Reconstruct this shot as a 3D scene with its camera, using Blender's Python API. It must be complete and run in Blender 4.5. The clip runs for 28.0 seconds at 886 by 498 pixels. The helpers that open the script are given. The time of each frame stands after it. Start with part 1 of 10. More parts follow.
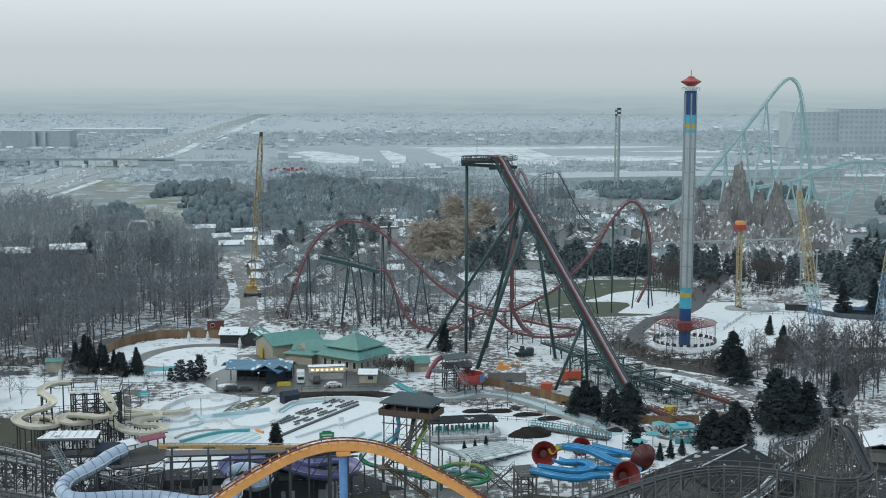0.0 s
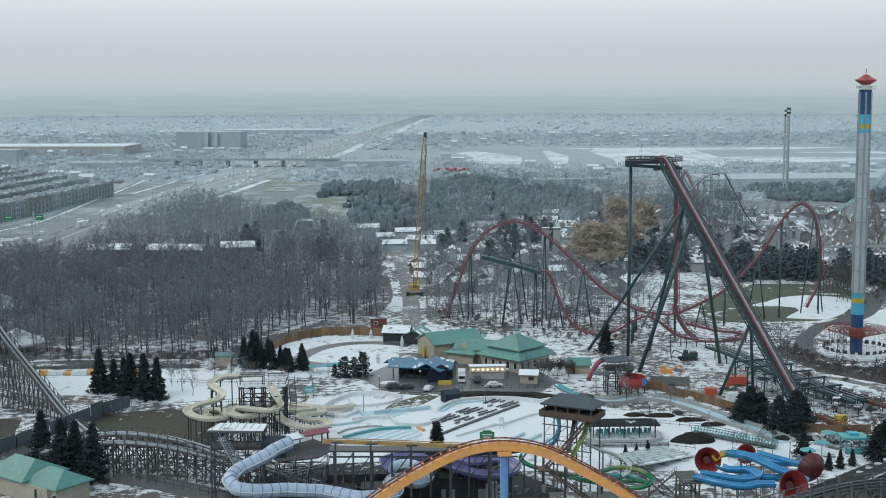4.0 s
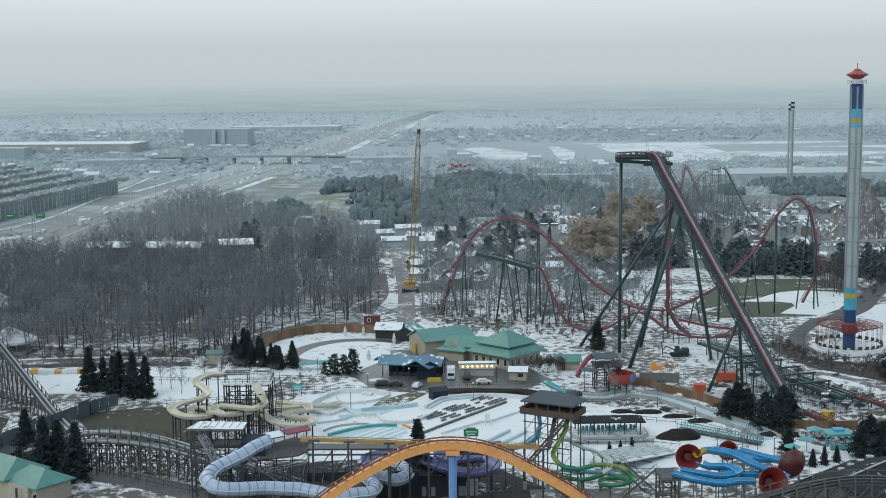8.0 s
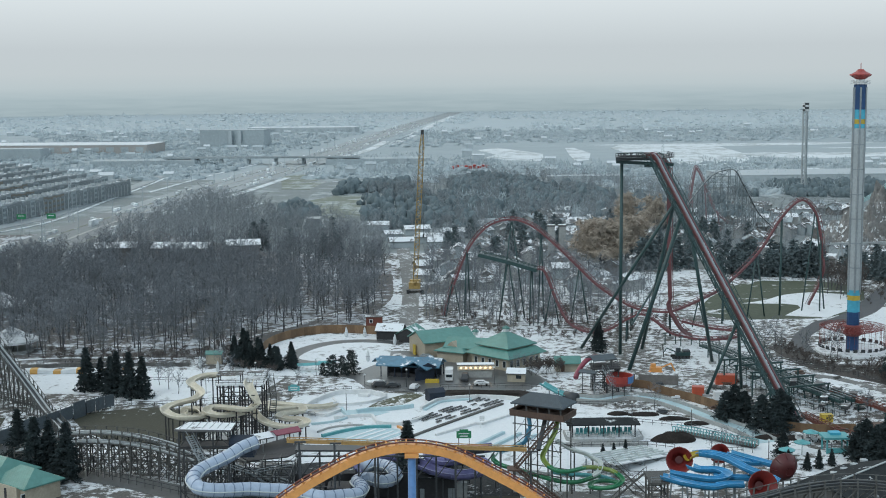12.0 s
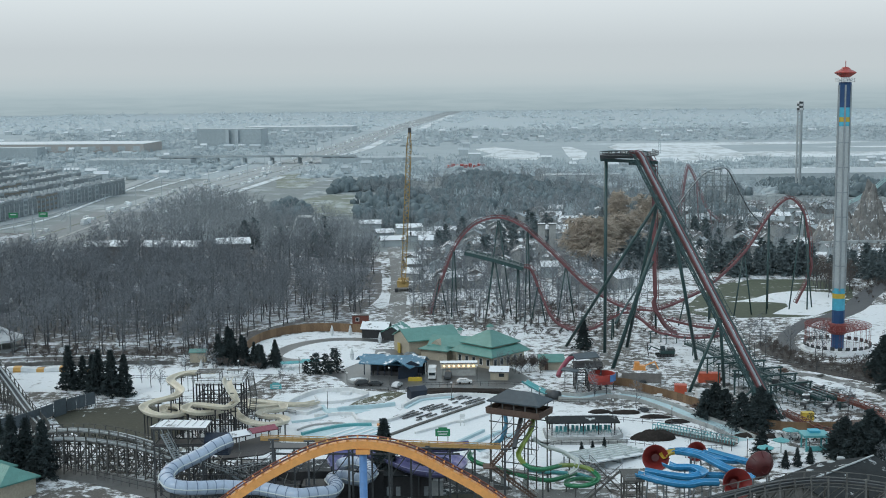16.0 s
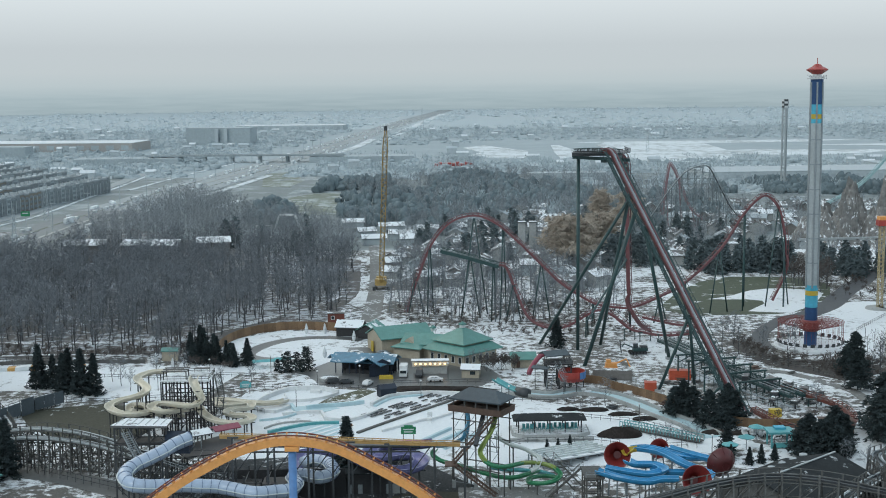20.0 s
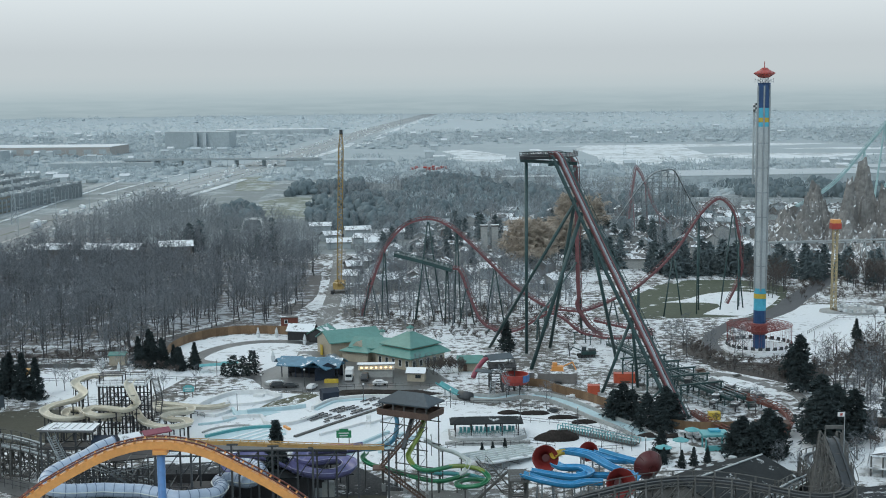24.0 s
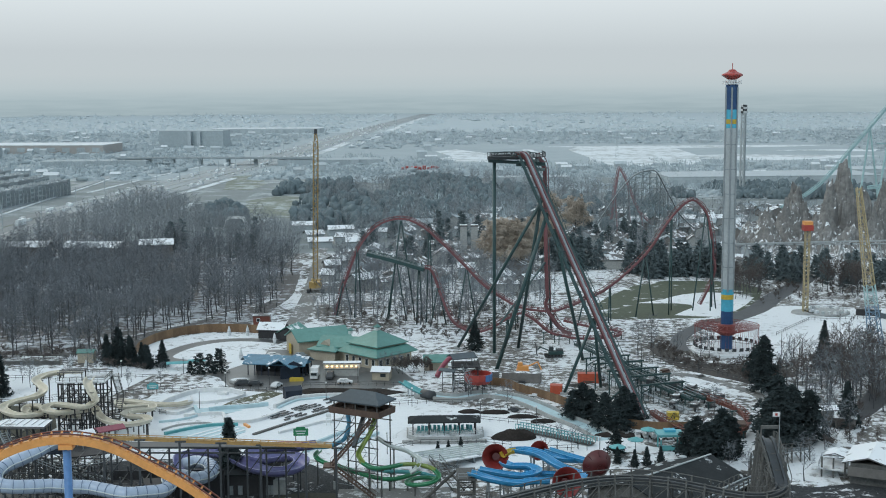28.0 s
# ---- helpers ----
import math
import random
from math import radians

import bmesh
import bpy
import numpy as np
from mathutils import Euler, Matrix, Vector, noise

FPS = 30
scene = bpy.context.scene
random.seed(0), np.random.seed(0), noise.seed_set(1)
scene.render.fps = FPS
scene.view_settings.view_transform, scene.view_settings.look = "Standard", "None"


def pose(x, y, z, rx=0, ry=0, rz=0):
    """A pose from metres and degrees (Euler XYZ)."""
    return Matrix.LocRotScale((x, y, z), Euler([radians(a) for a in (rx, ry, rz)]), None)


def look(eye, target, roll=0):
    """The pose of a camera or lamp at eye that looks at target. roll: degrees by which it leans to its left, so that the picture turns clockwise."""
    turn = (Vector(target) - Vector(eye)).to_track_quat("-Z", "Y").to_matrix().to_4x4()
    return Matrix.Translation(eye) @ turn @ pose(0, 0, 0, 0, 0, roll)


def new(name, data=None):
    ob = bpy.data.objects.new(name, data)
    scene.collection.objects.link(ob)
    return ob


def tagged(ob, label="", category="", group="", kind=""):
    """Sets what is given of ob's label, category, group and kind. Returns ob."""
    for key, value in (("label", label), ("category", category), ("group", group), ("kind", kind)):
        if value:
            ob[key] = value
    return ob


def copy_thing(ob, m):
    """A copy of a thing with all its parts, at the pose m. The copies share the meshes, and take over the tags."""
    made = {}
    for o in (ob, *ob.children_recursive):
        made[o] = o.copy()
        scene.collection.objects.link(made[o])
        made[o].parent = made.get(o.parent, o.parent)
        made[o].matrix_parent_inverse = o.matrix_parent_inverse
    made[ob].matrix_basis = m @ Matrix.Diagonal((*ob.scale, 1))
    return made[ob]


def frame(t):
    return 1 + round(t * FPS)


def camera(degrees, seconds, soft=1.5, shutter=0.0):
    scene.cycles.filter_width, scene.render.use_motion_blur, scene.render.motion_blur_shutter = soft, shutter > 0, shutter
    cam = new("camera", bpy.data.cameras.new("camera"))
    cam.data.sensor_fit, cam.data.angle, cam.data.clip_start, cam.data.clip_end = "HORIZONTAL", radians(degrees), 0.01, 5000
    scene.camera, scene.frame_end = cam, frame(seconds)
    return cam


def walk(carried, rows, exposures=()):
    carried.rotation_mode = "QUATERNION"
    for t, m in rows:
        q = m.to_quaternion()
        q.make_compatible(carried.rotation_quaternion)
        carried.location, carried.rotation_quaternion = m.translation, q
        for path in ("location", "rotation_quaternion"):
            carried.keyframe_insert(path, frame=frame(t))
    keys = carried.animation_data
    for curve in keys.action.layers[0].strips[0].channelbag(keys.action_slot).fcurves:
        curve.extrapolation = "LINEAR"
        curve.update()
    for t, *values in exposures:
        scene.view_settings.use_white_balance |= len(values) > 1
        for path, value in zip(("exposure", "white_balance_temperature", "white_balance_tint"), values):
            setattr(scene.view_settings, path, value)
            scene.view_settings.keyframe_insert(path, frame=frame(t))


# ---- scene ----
cam = camera(38.0, 28.0, soft=1.0)
PATH = [
    (0, (-36.638, -1.464, 87.871), (-36.316, 0.495, 87.624), 0.1),
    (0.5, (-36.79, -1.27, 87.884), (-36.501, 0.694, 87.637), 0.1),
    (1, (-36.945, -1.075, 87.897), (-36.698, 0.894, 87.65), 0.1),
    (2, (-37.024, -1.152, 87.826), (-36.856, 0.826, 87.58), 0.1),
    (3, (-36.591, -0.832, 87.487), (-36.489, 1.15, 87.243), -0.1),
    (3.5, (-37.006, -1.219, 87.788), (-36.921, 0.764, 87.543), -0.1),
    (5.5, (-34.684, -1.022, 87.796), (-34.629, 0.962, 87.548), -0.5),
    (6, (-33.701, -1.011, 87.899), (-33.646, 0.972, 87.649), -0.5),
    (7, (-31.735, -0.758, 87.828), (-31.681, 1.225, 87.578), -0.5),
    (8, (-29.751, -0.962, 88.036), (-29.697, 1.021, 87.784), -0.5),
    (8.5, (-28.777, -0.802, 87.988), (-28.726, 1.182, 87.737), -0.5),
    (9, (-27.882, -0.736, 87.989), (-27.847, 1.248, 87.738), -0.5),
    (10, (-26.235, -0.36, 87.914), (-26.21, 1.624, 87.663), -0.5),
    (11, (-24.743, -0.386, 87.953), (-24.718, 1.599, 87.702), -0.5),
    (12, (-23.196, 0.195, 87.757), (-23.173, 2.179, 87.507), -0.5),
    (12.5, (-22.391, 0.28, 87.791), (-22.369, 2.264, 87.541), -0.5),
    (14.5, (-19.905, 0.694, 87.435), (-19.883, 2.678, 87.185), -0.5),
    (15, (-19.331, 0.597, 87.309), (-19.309, 2.581, 87.059), -0.5),
    (16, (-17.908, 0.613, 87.234), (-17.886, 2.597, 86.983), -0.5),
    (17, (-16.473, 0.497, 87.269), (-16.449, 2.481, 87.016), -0.5),
    (18, (-14.716, 0.483, 87.041), (-14.691, 2.467, 86.788), -0.5),
    (19, (-12.897, 0.555, 87.058), (-12.871, 2.539, 86.805), -0.5),
    (20, (-10.928, 0.832, 86.836), (-10.897, 2.816, 86.583), -0.6),
    (21, (-7.905, 0.821, 86.928), (-7.875, 2.805, 86.675), -0.7),
    (21.5, (-6.369, 0.935, 86.745), (-6.328, 2.918, 86.492), -0.7),
    (23.5, (0.048, 0.785, 86.639), (0.097, 2.769, 86.39), -0.7),
    (24, (1.766, 0.729, 86.534), (1.816, 2.713, 86.287), -0.6),
    (25, (5.239, 0.935, 86.384), (5.289, 2.92, 86.14), -0.5),
    (26, (7.628, 0.112, 86.522), (7.678, 2.096, 86.278), -0.4),
    (27, (9.916, -0.535, 86.663), (9.966, 1.45, 86.418), -0.4),
    (28, (12.031, -0.923, 86.486), (12.081, 1.061, 86.239), -0.3),
]
walk(cam, [(t, look(eye, target, roll)) for t, eye, target, roll in PATH], [(0.0, -0.04, 6090.0, 3.5), (28.0, -0.04, 6090.0, 3.5)])

# ---- world and light: overcast winter sky ----
world = bpy.data.worlds.new("overcast")
scene.world = world
world.use_nodes = True
wn, wl = world.node_tree.nodes, world.node_tree.links
wn.clear()
sky = wn.new("ShaderNodeTexSky")
sky.sky_type = "NISHITA"
sky.sun_disc = False
sky.sun_elevation, sky.sun_rotation = radians(38), radians(-35)
sky.air_density, sky.dust_density = 1.6, 4.0
bg_sky = wn.new("ShaderNodeBackground")
bg_sky.inputs["Strength"].default_value = 0.05
wl.new(sky.outputs[0], bg_sky.inputs["Color"])
bg_cloud = wn.new("ShaderNodeBackground")
bg_cloud.inputs["Color"].default_value = (0.545, 0.61, 0.66, 1)
bg_cloud.inputs["Strength"].default_value = 0.93
add = wn.new("ShaderNodeAddShader")
wout = wn.new("ShaderNodeOutputWorld")
wl.new(bg_sky.outputs[0], add.inputs[0])
wl.new(bg_cloud.outputs[0], add.inputs[1])
wl.new(add.outputs[0], wout.inputs[0])

sun = new("sun", bpy.data.lights.new("sun", "SUN"))
sun.data.energy, sun.data.angle, sun.data.color = 0.9, radians(18), (1.0, 0.97, 0.93)
sun.matrix_basis = look((-60, -90, 90), (0, 0, 0))


# ---- geometry helpers ----
class Shape:
    """Vertices and faces of one mesh, in world metres."""

    def __init__(self):
        self.v, self.f = [], []

    def add(self, verts, faces):
        n = len(self.v)
        self.v += [tuple(p) for p in verts]
        self.f += [tuple(n + i for i in f) for f in faces]
        return self

    def box(self, c, s, rz=0.0):
        ca, sa = math.cos(radians(rz)), math.sin(radians(rz))
        vs = []
        for z in (-0.5, 0.5):
            for x, y in ((-0.5, -0.5), (0.5, -0.5), (0.5, 0.5), (-0.5, 0.5)):
                px, py = x * s[0], y * s[1]
                vs.append((c[0] + px * ca - py * sa, c[1] + px * sa + py * ca, c[2] + z * s[2]))
        return self.add(vs, [(3, 2, 1, 0), (4, 5, 6, 7), (0, 1, 5, 4), (1, 2, 6, 5), (2, 3, 7, 6), (3, 0, 4, 7)])

    def rod(self, p, q, r, n=6, r2=None, cap=True):
        p, q = Vector(p), Vector(q)
        d = (q - p).normalized()
        a = d.cross(Vector((0, 0, 1)) if abs(d.z) < 0.95 else Vector((1, 0, 0))).normalized()
        b = d.cross(a)
        r2 = r if r2 is None else r2
        vs = [p + r * (math.cos(k * math.tau / n + 0.4) * a + math.sin(k * math.tau / n + 0.4) * b) for k in range(n)]
        vs += [q + r2 * (math.cos(k * math.tau / n + 0.4) * a + math.sin(k * math.tau / n + 0.4) * b) for k in range(n)]
        fs = [(k, (k + 1) % n, n + (k + 1) % n, n + k) for k in range(n)]
        if cap:
            fs += [tuple(reversed(range(n))), tuple(range(n, 2 * n))]
        return self.add(vs, fs)

    def beam(self, p, q, w, h=None):
        p, q = Vector(p), Vector(q)
        h = w if h is None else h
        d = (q - p).normalized()
        a = d.cross(Vector((0, 0, 1)) if abs(d.z) < 0.98 else Vector((0, 1, 0))).normalized() * w / 2
        b = a.cross(d).normalized() * h / 2
        vs = [o + i * a + j * b for o in (p, q) for i, j in ((-1, -1), (1, -1), (1, 1), (-1, 1))]
        return self.add(vs, [(3, 2, 1, 0), (4, 5, 6, 7), (0, 1, 5, 4), (1, 2, 6, 5), (2, 3, 7, 6), (3, 0, 4, 7)])

    def sweep(self, path, prof, closed=True, frames=None, loop=False):
        n, m = len(path), len(prof)
        fr = frames or path_frames(path, loop)
        vs = [path[i] + a * fr[i][0] + b * fr[i][1] for i in range(n) for a, b in prof]
        fs = []
        for i in range(n if loop else n - 1):
            j = (i + 1) % n
            for k in range(m if closed else m - 1):
                l = (k + 1) % m
                fs.append((i * m + k, i * m + l, j * m + l, j * m + k))
        if closed and not loop:
            fs += [tuple(reversed(range(m))), tuple(range((n - 1) * m, n * m))]
        return self.add(vs, fs)

    def prism(self, poly, z0, z1):
        n = len(poly)
        vs = [(x, y, z0) for x, y in poly] + [(x, y, z1) for x, y in poly]
        area = sum(poly[i][0] * poly[(i + 1) % n][1] - poly[(i + 1) % n][0] * poly[i][1] for i in range(n))
        if area < 0:
            vs = [(x, y, z0) for x, y in reversed(poly)] + [(x, y, z1) for x, y in reversed(poly)]
        return self.add(vs, [tuple(reversed(range(n))), tuple(range(n, 2 * n))] + [(i, (i + 1) % n, n + (i + 1) % n, n + i) for i in range(n)])

    def lathe(self, prof, c, n=16, a0=0.0):
        m = len(prof)
        vs = [(c[0] + r * math.cos(a0 + k * math.tau / n), c[1] + r * math.sin(a0 + k * math.tau / n), c[2] + z) for k in range(n) for r, z in prof]
        fs = [(k * m + i, ((k + 1) % n) * m + i, ((k + 1) % n) * m + i + 1, k * m + i + 1) for k in range(n) for i in range(m - 1)]
        return self.add(vs, fs)

    def hip(self, c, w, d, h, rz=0.0, ridge=0.0, t=0.25):
        """A hip roof, eaves at c's height, with a ridge of that length along its x."""
        ca, sa = math.cos(radians(rz)), math.sin(radians(rz))

        def at(x, y, z):
            return (c[0] + x * ca - y * sa, c[1] + x * sa + y * ca, c[2] + z)

        vs = [at(x * w / 2, y * d / 2, z) for z in (-t, 0) for x, y in ((-1, -1), (1, -1), (1, 1), (-1, 1))]
        vs += [at(-ridge / 2, 0, h), at(ridge / 2, 0, h)]
        return self.add(vs, [(3, 2, 1, 0), (0, 1, 5, 4), (1, 2, 6, 5), (2, 3, 7, 6), (3, 0, 4, 7), (4, 5, 9, 8), (5, 6, 9), (6, 7, 8, 9), (7, 4, 8)])

    def gable(self, c, w, d, h, rz=0.0, t=0.25):
        """A gable roof as a bent slab, ridge along its x."""
        ca, sa = math.cos(radians(rz)), math.sin(radians(rz))
        vs = []
        for x in (-w / 2, w / 2):
            for y, z in ((-d / 2, 0), (0, h), (d / 2, 0), (d / 2, -t), (0, h - t), (-d / 2, -t)):
                vs.append((c[0] + x * ca - y * sa, c[1] + x * sa + y * ca, c[2] + z))
        fs = [(0, 1, 7, 6), (1, 2, 8, 7), (2, 3, 9, 8), (3, 4, 10, 9), (4, 5, 11, 10), (5, 0, 6, 11), (5, 4, 1, 0), (4, 3, 2, 1), (6, 7, 10, 11), (7, 8, 9, 10)]
        return self.add(vs, fs)

    def house(self, c, w, d, h, g, rz=0.0):
        """Walls with gable ends up to a ridge along x."""
        ca, sa = math.cos(radians(rz)), math.sin(radians(rz))
        vs = []
        for x in (-w / 2, w / 2):
            for y, z in ((-d / 2, 0), (-d / 2, h), (0, h + g), (d / 2, h), (d / 2, 0)):
                vs.append((c[0] + x * ca - y * sa, c[1] + x * sa + y * ca, c[2] + z))
        return self.add(vs, [(4, 3, 2, 1, 0), (5, 6, 7, 8, 9), (0, 1, 6, 5), (3, 4, 9, 8), (1, 2, 7, 6), (2, 3, 8, 7), (0, 5, 9, 4)])


def path_frames(path, loop=False):
    """Side and up for each point of a path, level across."""
    out, n = [], len(path)
    for i in range(n):
        d = path[(i + 1) % n] - path[i - 1] if loop else path[min(i + 1, n - 1)] - path[max(i - 1, 0)]
        d.normalize()
        side = d.cross(Vector((0, 0, 1)))
        side = side.normalized() if side.length > 0.12 else (out[-1][0] if out else Vector((1, 0, 0)))
        out.append((side, side.cross(d).normalized()))
    return out


def smooth_path(pts, n=6, loop=False):
    pts = [Vector(p) for p in pts]
    out, m = [], len(pts)
    for i in range(m if loop else m - 1):
        g = (lambda k: pts[k % m]) if loop else (lambda k: pts[min(max(k, 0), m - 1)])
        a, b, c, d = g(i - 1), g(i), g(i + 1), g(i + 2)
        for k in range(n):
            t = k / n
            out.append(0.5 * (2 * b + (c - a) * t + (2 * a - 5 * b + 4 * c - d) * t * t + (3 * b - a - 3 * c + d) * t**3))
    return out if loop else out + [pts[-1]]


def even_path(path, step):
    """The same path in even steps."""
    out, left = [path[0].copy()], step
    for a, b in zip(path, path[1:]):
        l = (b - a).length
        while l > 1e-6 and left <= l:
            a = a + (b - a) * (left / l)
            out.append(a.copy())
            l, left = (b - a).length, step
        left -= l
    return out


def bare_mesh(name, shape, material, smooth=False):
    me = bpy.data.meshes.new(name)
    me.from_pydata([tuple(p) for p in shape.v], [], shape.f)
    if smooth:
        me.polygons.foreach_set("use_smooth", [True] * len(me.polygons))
    me.materials.append(material)
    me.update()
    return me


def np_mesh(name, verts, tris, material, smooth=False):
    """A mesh of many triangles, from arrays."""
    me = bpy.data.meshes.new(name)
    me.vertices.add(len(verts))
    me.vertices.foreach_set("co", np.ascontiguousarray(verts, dtype=np.float32).ravel())
    me.loops.add(3 * len(tris))
    me.loops.foreach_set("vertex_index", np.ascontiguousarray(tris, dtype=np.int32).ravel())
    me.polygons.add(len(tris))
    me.polygons.foreach_set("loop_start", np.arange(0, 3 * len(tris), 3, dtype=np.int32))
    me.update(calc_edges=True)
    me.shade_flat()
    me.materials.append(material)
    return me


def origin(ob):
    o = Vector((0, 0, 0))
    while ob:
        o += ob.location
        ob = ob.parent
    return o


def thing(name, at, label, category, group="", kind=""):
    ob = new(name)
    ob.location = at
    ob.empty_display_size = 0.2
    return tagged(ob, label, category, group, kind)


def part(name, shape, material, parent, label="", smooth=False):
    o = origin(parent)
    shape.v = [(p[0] - o.x, p[1] - o.y, p[2] - o.z) for p in shape.v]
    ob = new(name, bare_mesh(name, shape, material, smooth))
    ob.parent = parent
    return tagged(ob, label)


def solo(name, shape, material, label, category, at=None, group="", kind="", smooth=False):
    """A thing of one mesh."""
    at = at or (0, 0, 0)
    shape.v = [(p[0] - at[0], p[1] - at[1], p[2] - at[2]) for p in shape.v]
    ob = new(name, bare_mesh(name, shape, material, smooth))
    ob.location = at
    return tagged(ob, label, category, group, kind)


# ---- materials ----
def nodes_of(name):
    m = bpy.data.materials.new(name)
    m.use_nodes = True
    return m, m.node_tree.nodes, m.node_tree.links, m.node_tree.nodes["Principled BSDF"]


def noise_node(n, l, scale, detail=4, coord=None, rough=0.6):
    t = n.new("ShaderNodeTexNoise")
    t.inputs["Scale"].default_value, t.inputs["Detail"].default_value, t.inputs["Roughness"].default_value = scale, detail, rough
    if coord is None:
        coord = n.new("ShaderNodeNewGeometry").outputs["Position"]
    l.new(coord, t.inputs["Vector"])
    return t.outputs["Fac"]


def ramp(n, l, fac, a, b, soft=None):
    r = n.new("ShaderNodeMapRange")
    r.inputs["From Min"].default_value, r.inputs["From Max"].default_value = a, b
    l.new(fac, r.inputs["Value"])
    return r.outputs["Result"]


def mixc(n, l, fac, a, b):
    m = n.new("ShaderNodeMix")
    m.data_type = "RGBA"
    if isinstance(fac, float):
        m.inputs[0].default_value = fac
    else:
        l.new(fac, m.inputs[0])
    for k, c in ((6, a), (7, b)):
        if isinstance(c, tuple):
            m.inputs[k].default_value = (*c, 1)
        else:
            l.new(c, m.inputs[k])
    return m.outputs[2]


SNOW = (0.754, 0.778, 0.793)


def paint(name, col, rough=0.5, var=0.25, fine=3.0, coarse=0.25, metal=0.0, bump=0.05, snow=0.0, dirt=None, seams=0.0, seam_axis=0, jitter=0.0):
    """A surface with grain and stains at two scales; snow: how much of its upper side lies under snow."""
    m, n, l, b = nodes_of(name)
    pos = n.new("ShaderNodeNewGeometry")
    dark = tuple(c * (1 - var) for c in col)
    light = tuple(min(1, c * (1 + var * 0.6)) for c in col)
    small = noise_node(n, l, fine, 5, pos.outputs["Position"])
    large = noise_node(n, l, coarse, 4, pos.outputs["Position"])
    c = mixc(n, l, ramp(n, l, small, 0.3, 0.7), dark, light)
    c = mixc(n, l, ramp(n, l, large, 0.45, 0.75), c, dirt or tuple(x * (1 - var * 1.3) for x in col))
    if jitter:
        info = n.new("ShaderNodeObjectInfo")
        hsv = n.new("ShaderNodeHueSaturation")
        l.new(ramp_to(n, l, info.outputs["Random"], 1 - jitter, 1 + jitter), hsv.inputs["Value"])
        l.new(c, hsv.inputs["Color"])
        c = hsv.outputs["Color"]
    r_out = None
    if snow > 0:
        up = n.new("ShaderNodeSeparateXYZ")
        l.new(pos.outputs["Normal"], up.inputs[0])
        mask = n.new("ShaderNodeMath")
        mask.operation = "MULTIPLY"
        l.new(ramp(n, l, up.outputs["Z"], 0.45, 0.7), mask.inputs[0])
        lay = noise_node(n, l, 0.33, 6, pos.outputs["Position"], 0.65)
        l.new(ramp(n, l, lay, 0.62 - 0.3 * snow, 0.70 - 0.3 * snow), mask.inputs[1])
        c = mixc(n, l, mask.outputs[0], c, SNOW)
    l.new(c, b.inputs["Base Color"])
    b.inputs["Roughness"].default_value, b.inputs["Metallic"].default_value = rough, metal
    h = small
    if seams:
        sep = n.new("ShaderNodeSeparateXYZ")
        l.new(n.new("ShaderNodeTexCoord").outputs["Object"], sep.inputs[0])
        w = n.new("ShaderNodeMath")
        w.operation = "PINGPONG"
        w.inputs[1].default_value = seams / 2
        l.new(sep.outputs[seam_axis], w.inputs[0])
        h = ramp(n, l, w.outputs[0], 0.0, 0.06)
    if bump:
        bp = n.new("ShaderNodeBump")
        bp.inputs["Strength"].default_value, bp.inputs["Distance"].default_value = 0.6, bump
        l.new(h, bp.inputs["Height"])
        l.new(bp.outputs[0], b.inputs["Normal"])
    return m


def ramp_to(n, l, fac, a, b):
    r = n.new("ShaderNodeMapRange")
    r.inputs["To Min"].default_value, r.inputs["To Max"].default_value = a, b
    l.new(fac, r.inputs["Value"])
    return r.outputs["Result"]


def land(name, bare, bare2, cover, big=0.03, small=0.35, snow=SNOW, edge=0.09, rough=0.85):
    """Ground under broken snow: cover is the share of snow, big and small the two scales of its patches."""
    m, n, l, b = nodes_of(name)
    pos = n.new("ShaderNodeNewGeometry").outputs["Position"]
    fine, mid, wide = noise_node(n, l, small * 5, 6, pos), noise_node(n, l, small, 6, pos, 0.7), noise_node(n, l, big, 4, pos)
    base = mixc(n, l, ramp(n, l, fine, 0.35, 0.65), bare, bare2)
    mixed = n.new("ShaderNodeMath")
    mixed.operation = "ADD"
    l.new(ramp_to(n, l, wide, -0.32, 0.32), mixed.inputs[0])
    l.new(mid, mixed.inputs[1])
    t = 0.5 - (cover - 0.5) * 0.42
    mask = ramp(n, l, mixed.outputs[0], t - edge / 2, t + edge / 2)
    white = mixc(n, l, ramp(n, l, fine, 0.3, 0.75), tuple(c * 0.86 for c in snow), snow)
    l.new(mixc(n, l, mask, base, white), b.inputs["Base Color"])
    b.inputs["Roughness"].default_value = rough
    bp = n.new("ShaderNodeBump")
    bp.inputs["Strength"].default_value, bp.inputs["Distance"].default_value = 0.7, 0.25
    l.new(mid, bp.inputs["Height"])
    l.new(bp.outputs[0], b.inputs["Normal"])
    return m


M = {}
M["park_ground"] = land("park_ground", (0.07, 0.066, 0.06), (0.125, 0.117, 0.105), 0.525, 0.035, 0.36)
M["wood_floor"] = land("wood_floor", (0.085, 0.08, 0.078), (0.14, 0.13, 0.12), 0.38, 0.02, 0.25, (0.50, 0.53, 0.56))
# Haze painted into ground colours: paler and bluer band by band with distance.
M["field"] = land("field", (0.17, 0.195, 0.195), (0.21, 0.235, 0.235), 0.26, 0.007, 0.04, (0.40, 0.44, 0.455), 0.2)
M["hazed_land"] = land("hazed_land", (0.29, 0.338, 0.358), (0.32, 0.37, 0.39), 0.2, 0.003, 0.014, (0.39, 0.44, 0.46), 0.5)
M["snow"] = land("snow", (0.24, 0.245, 0.24), (0.42, 0.43, 0.43), 0.80, 0.06, 0.35)
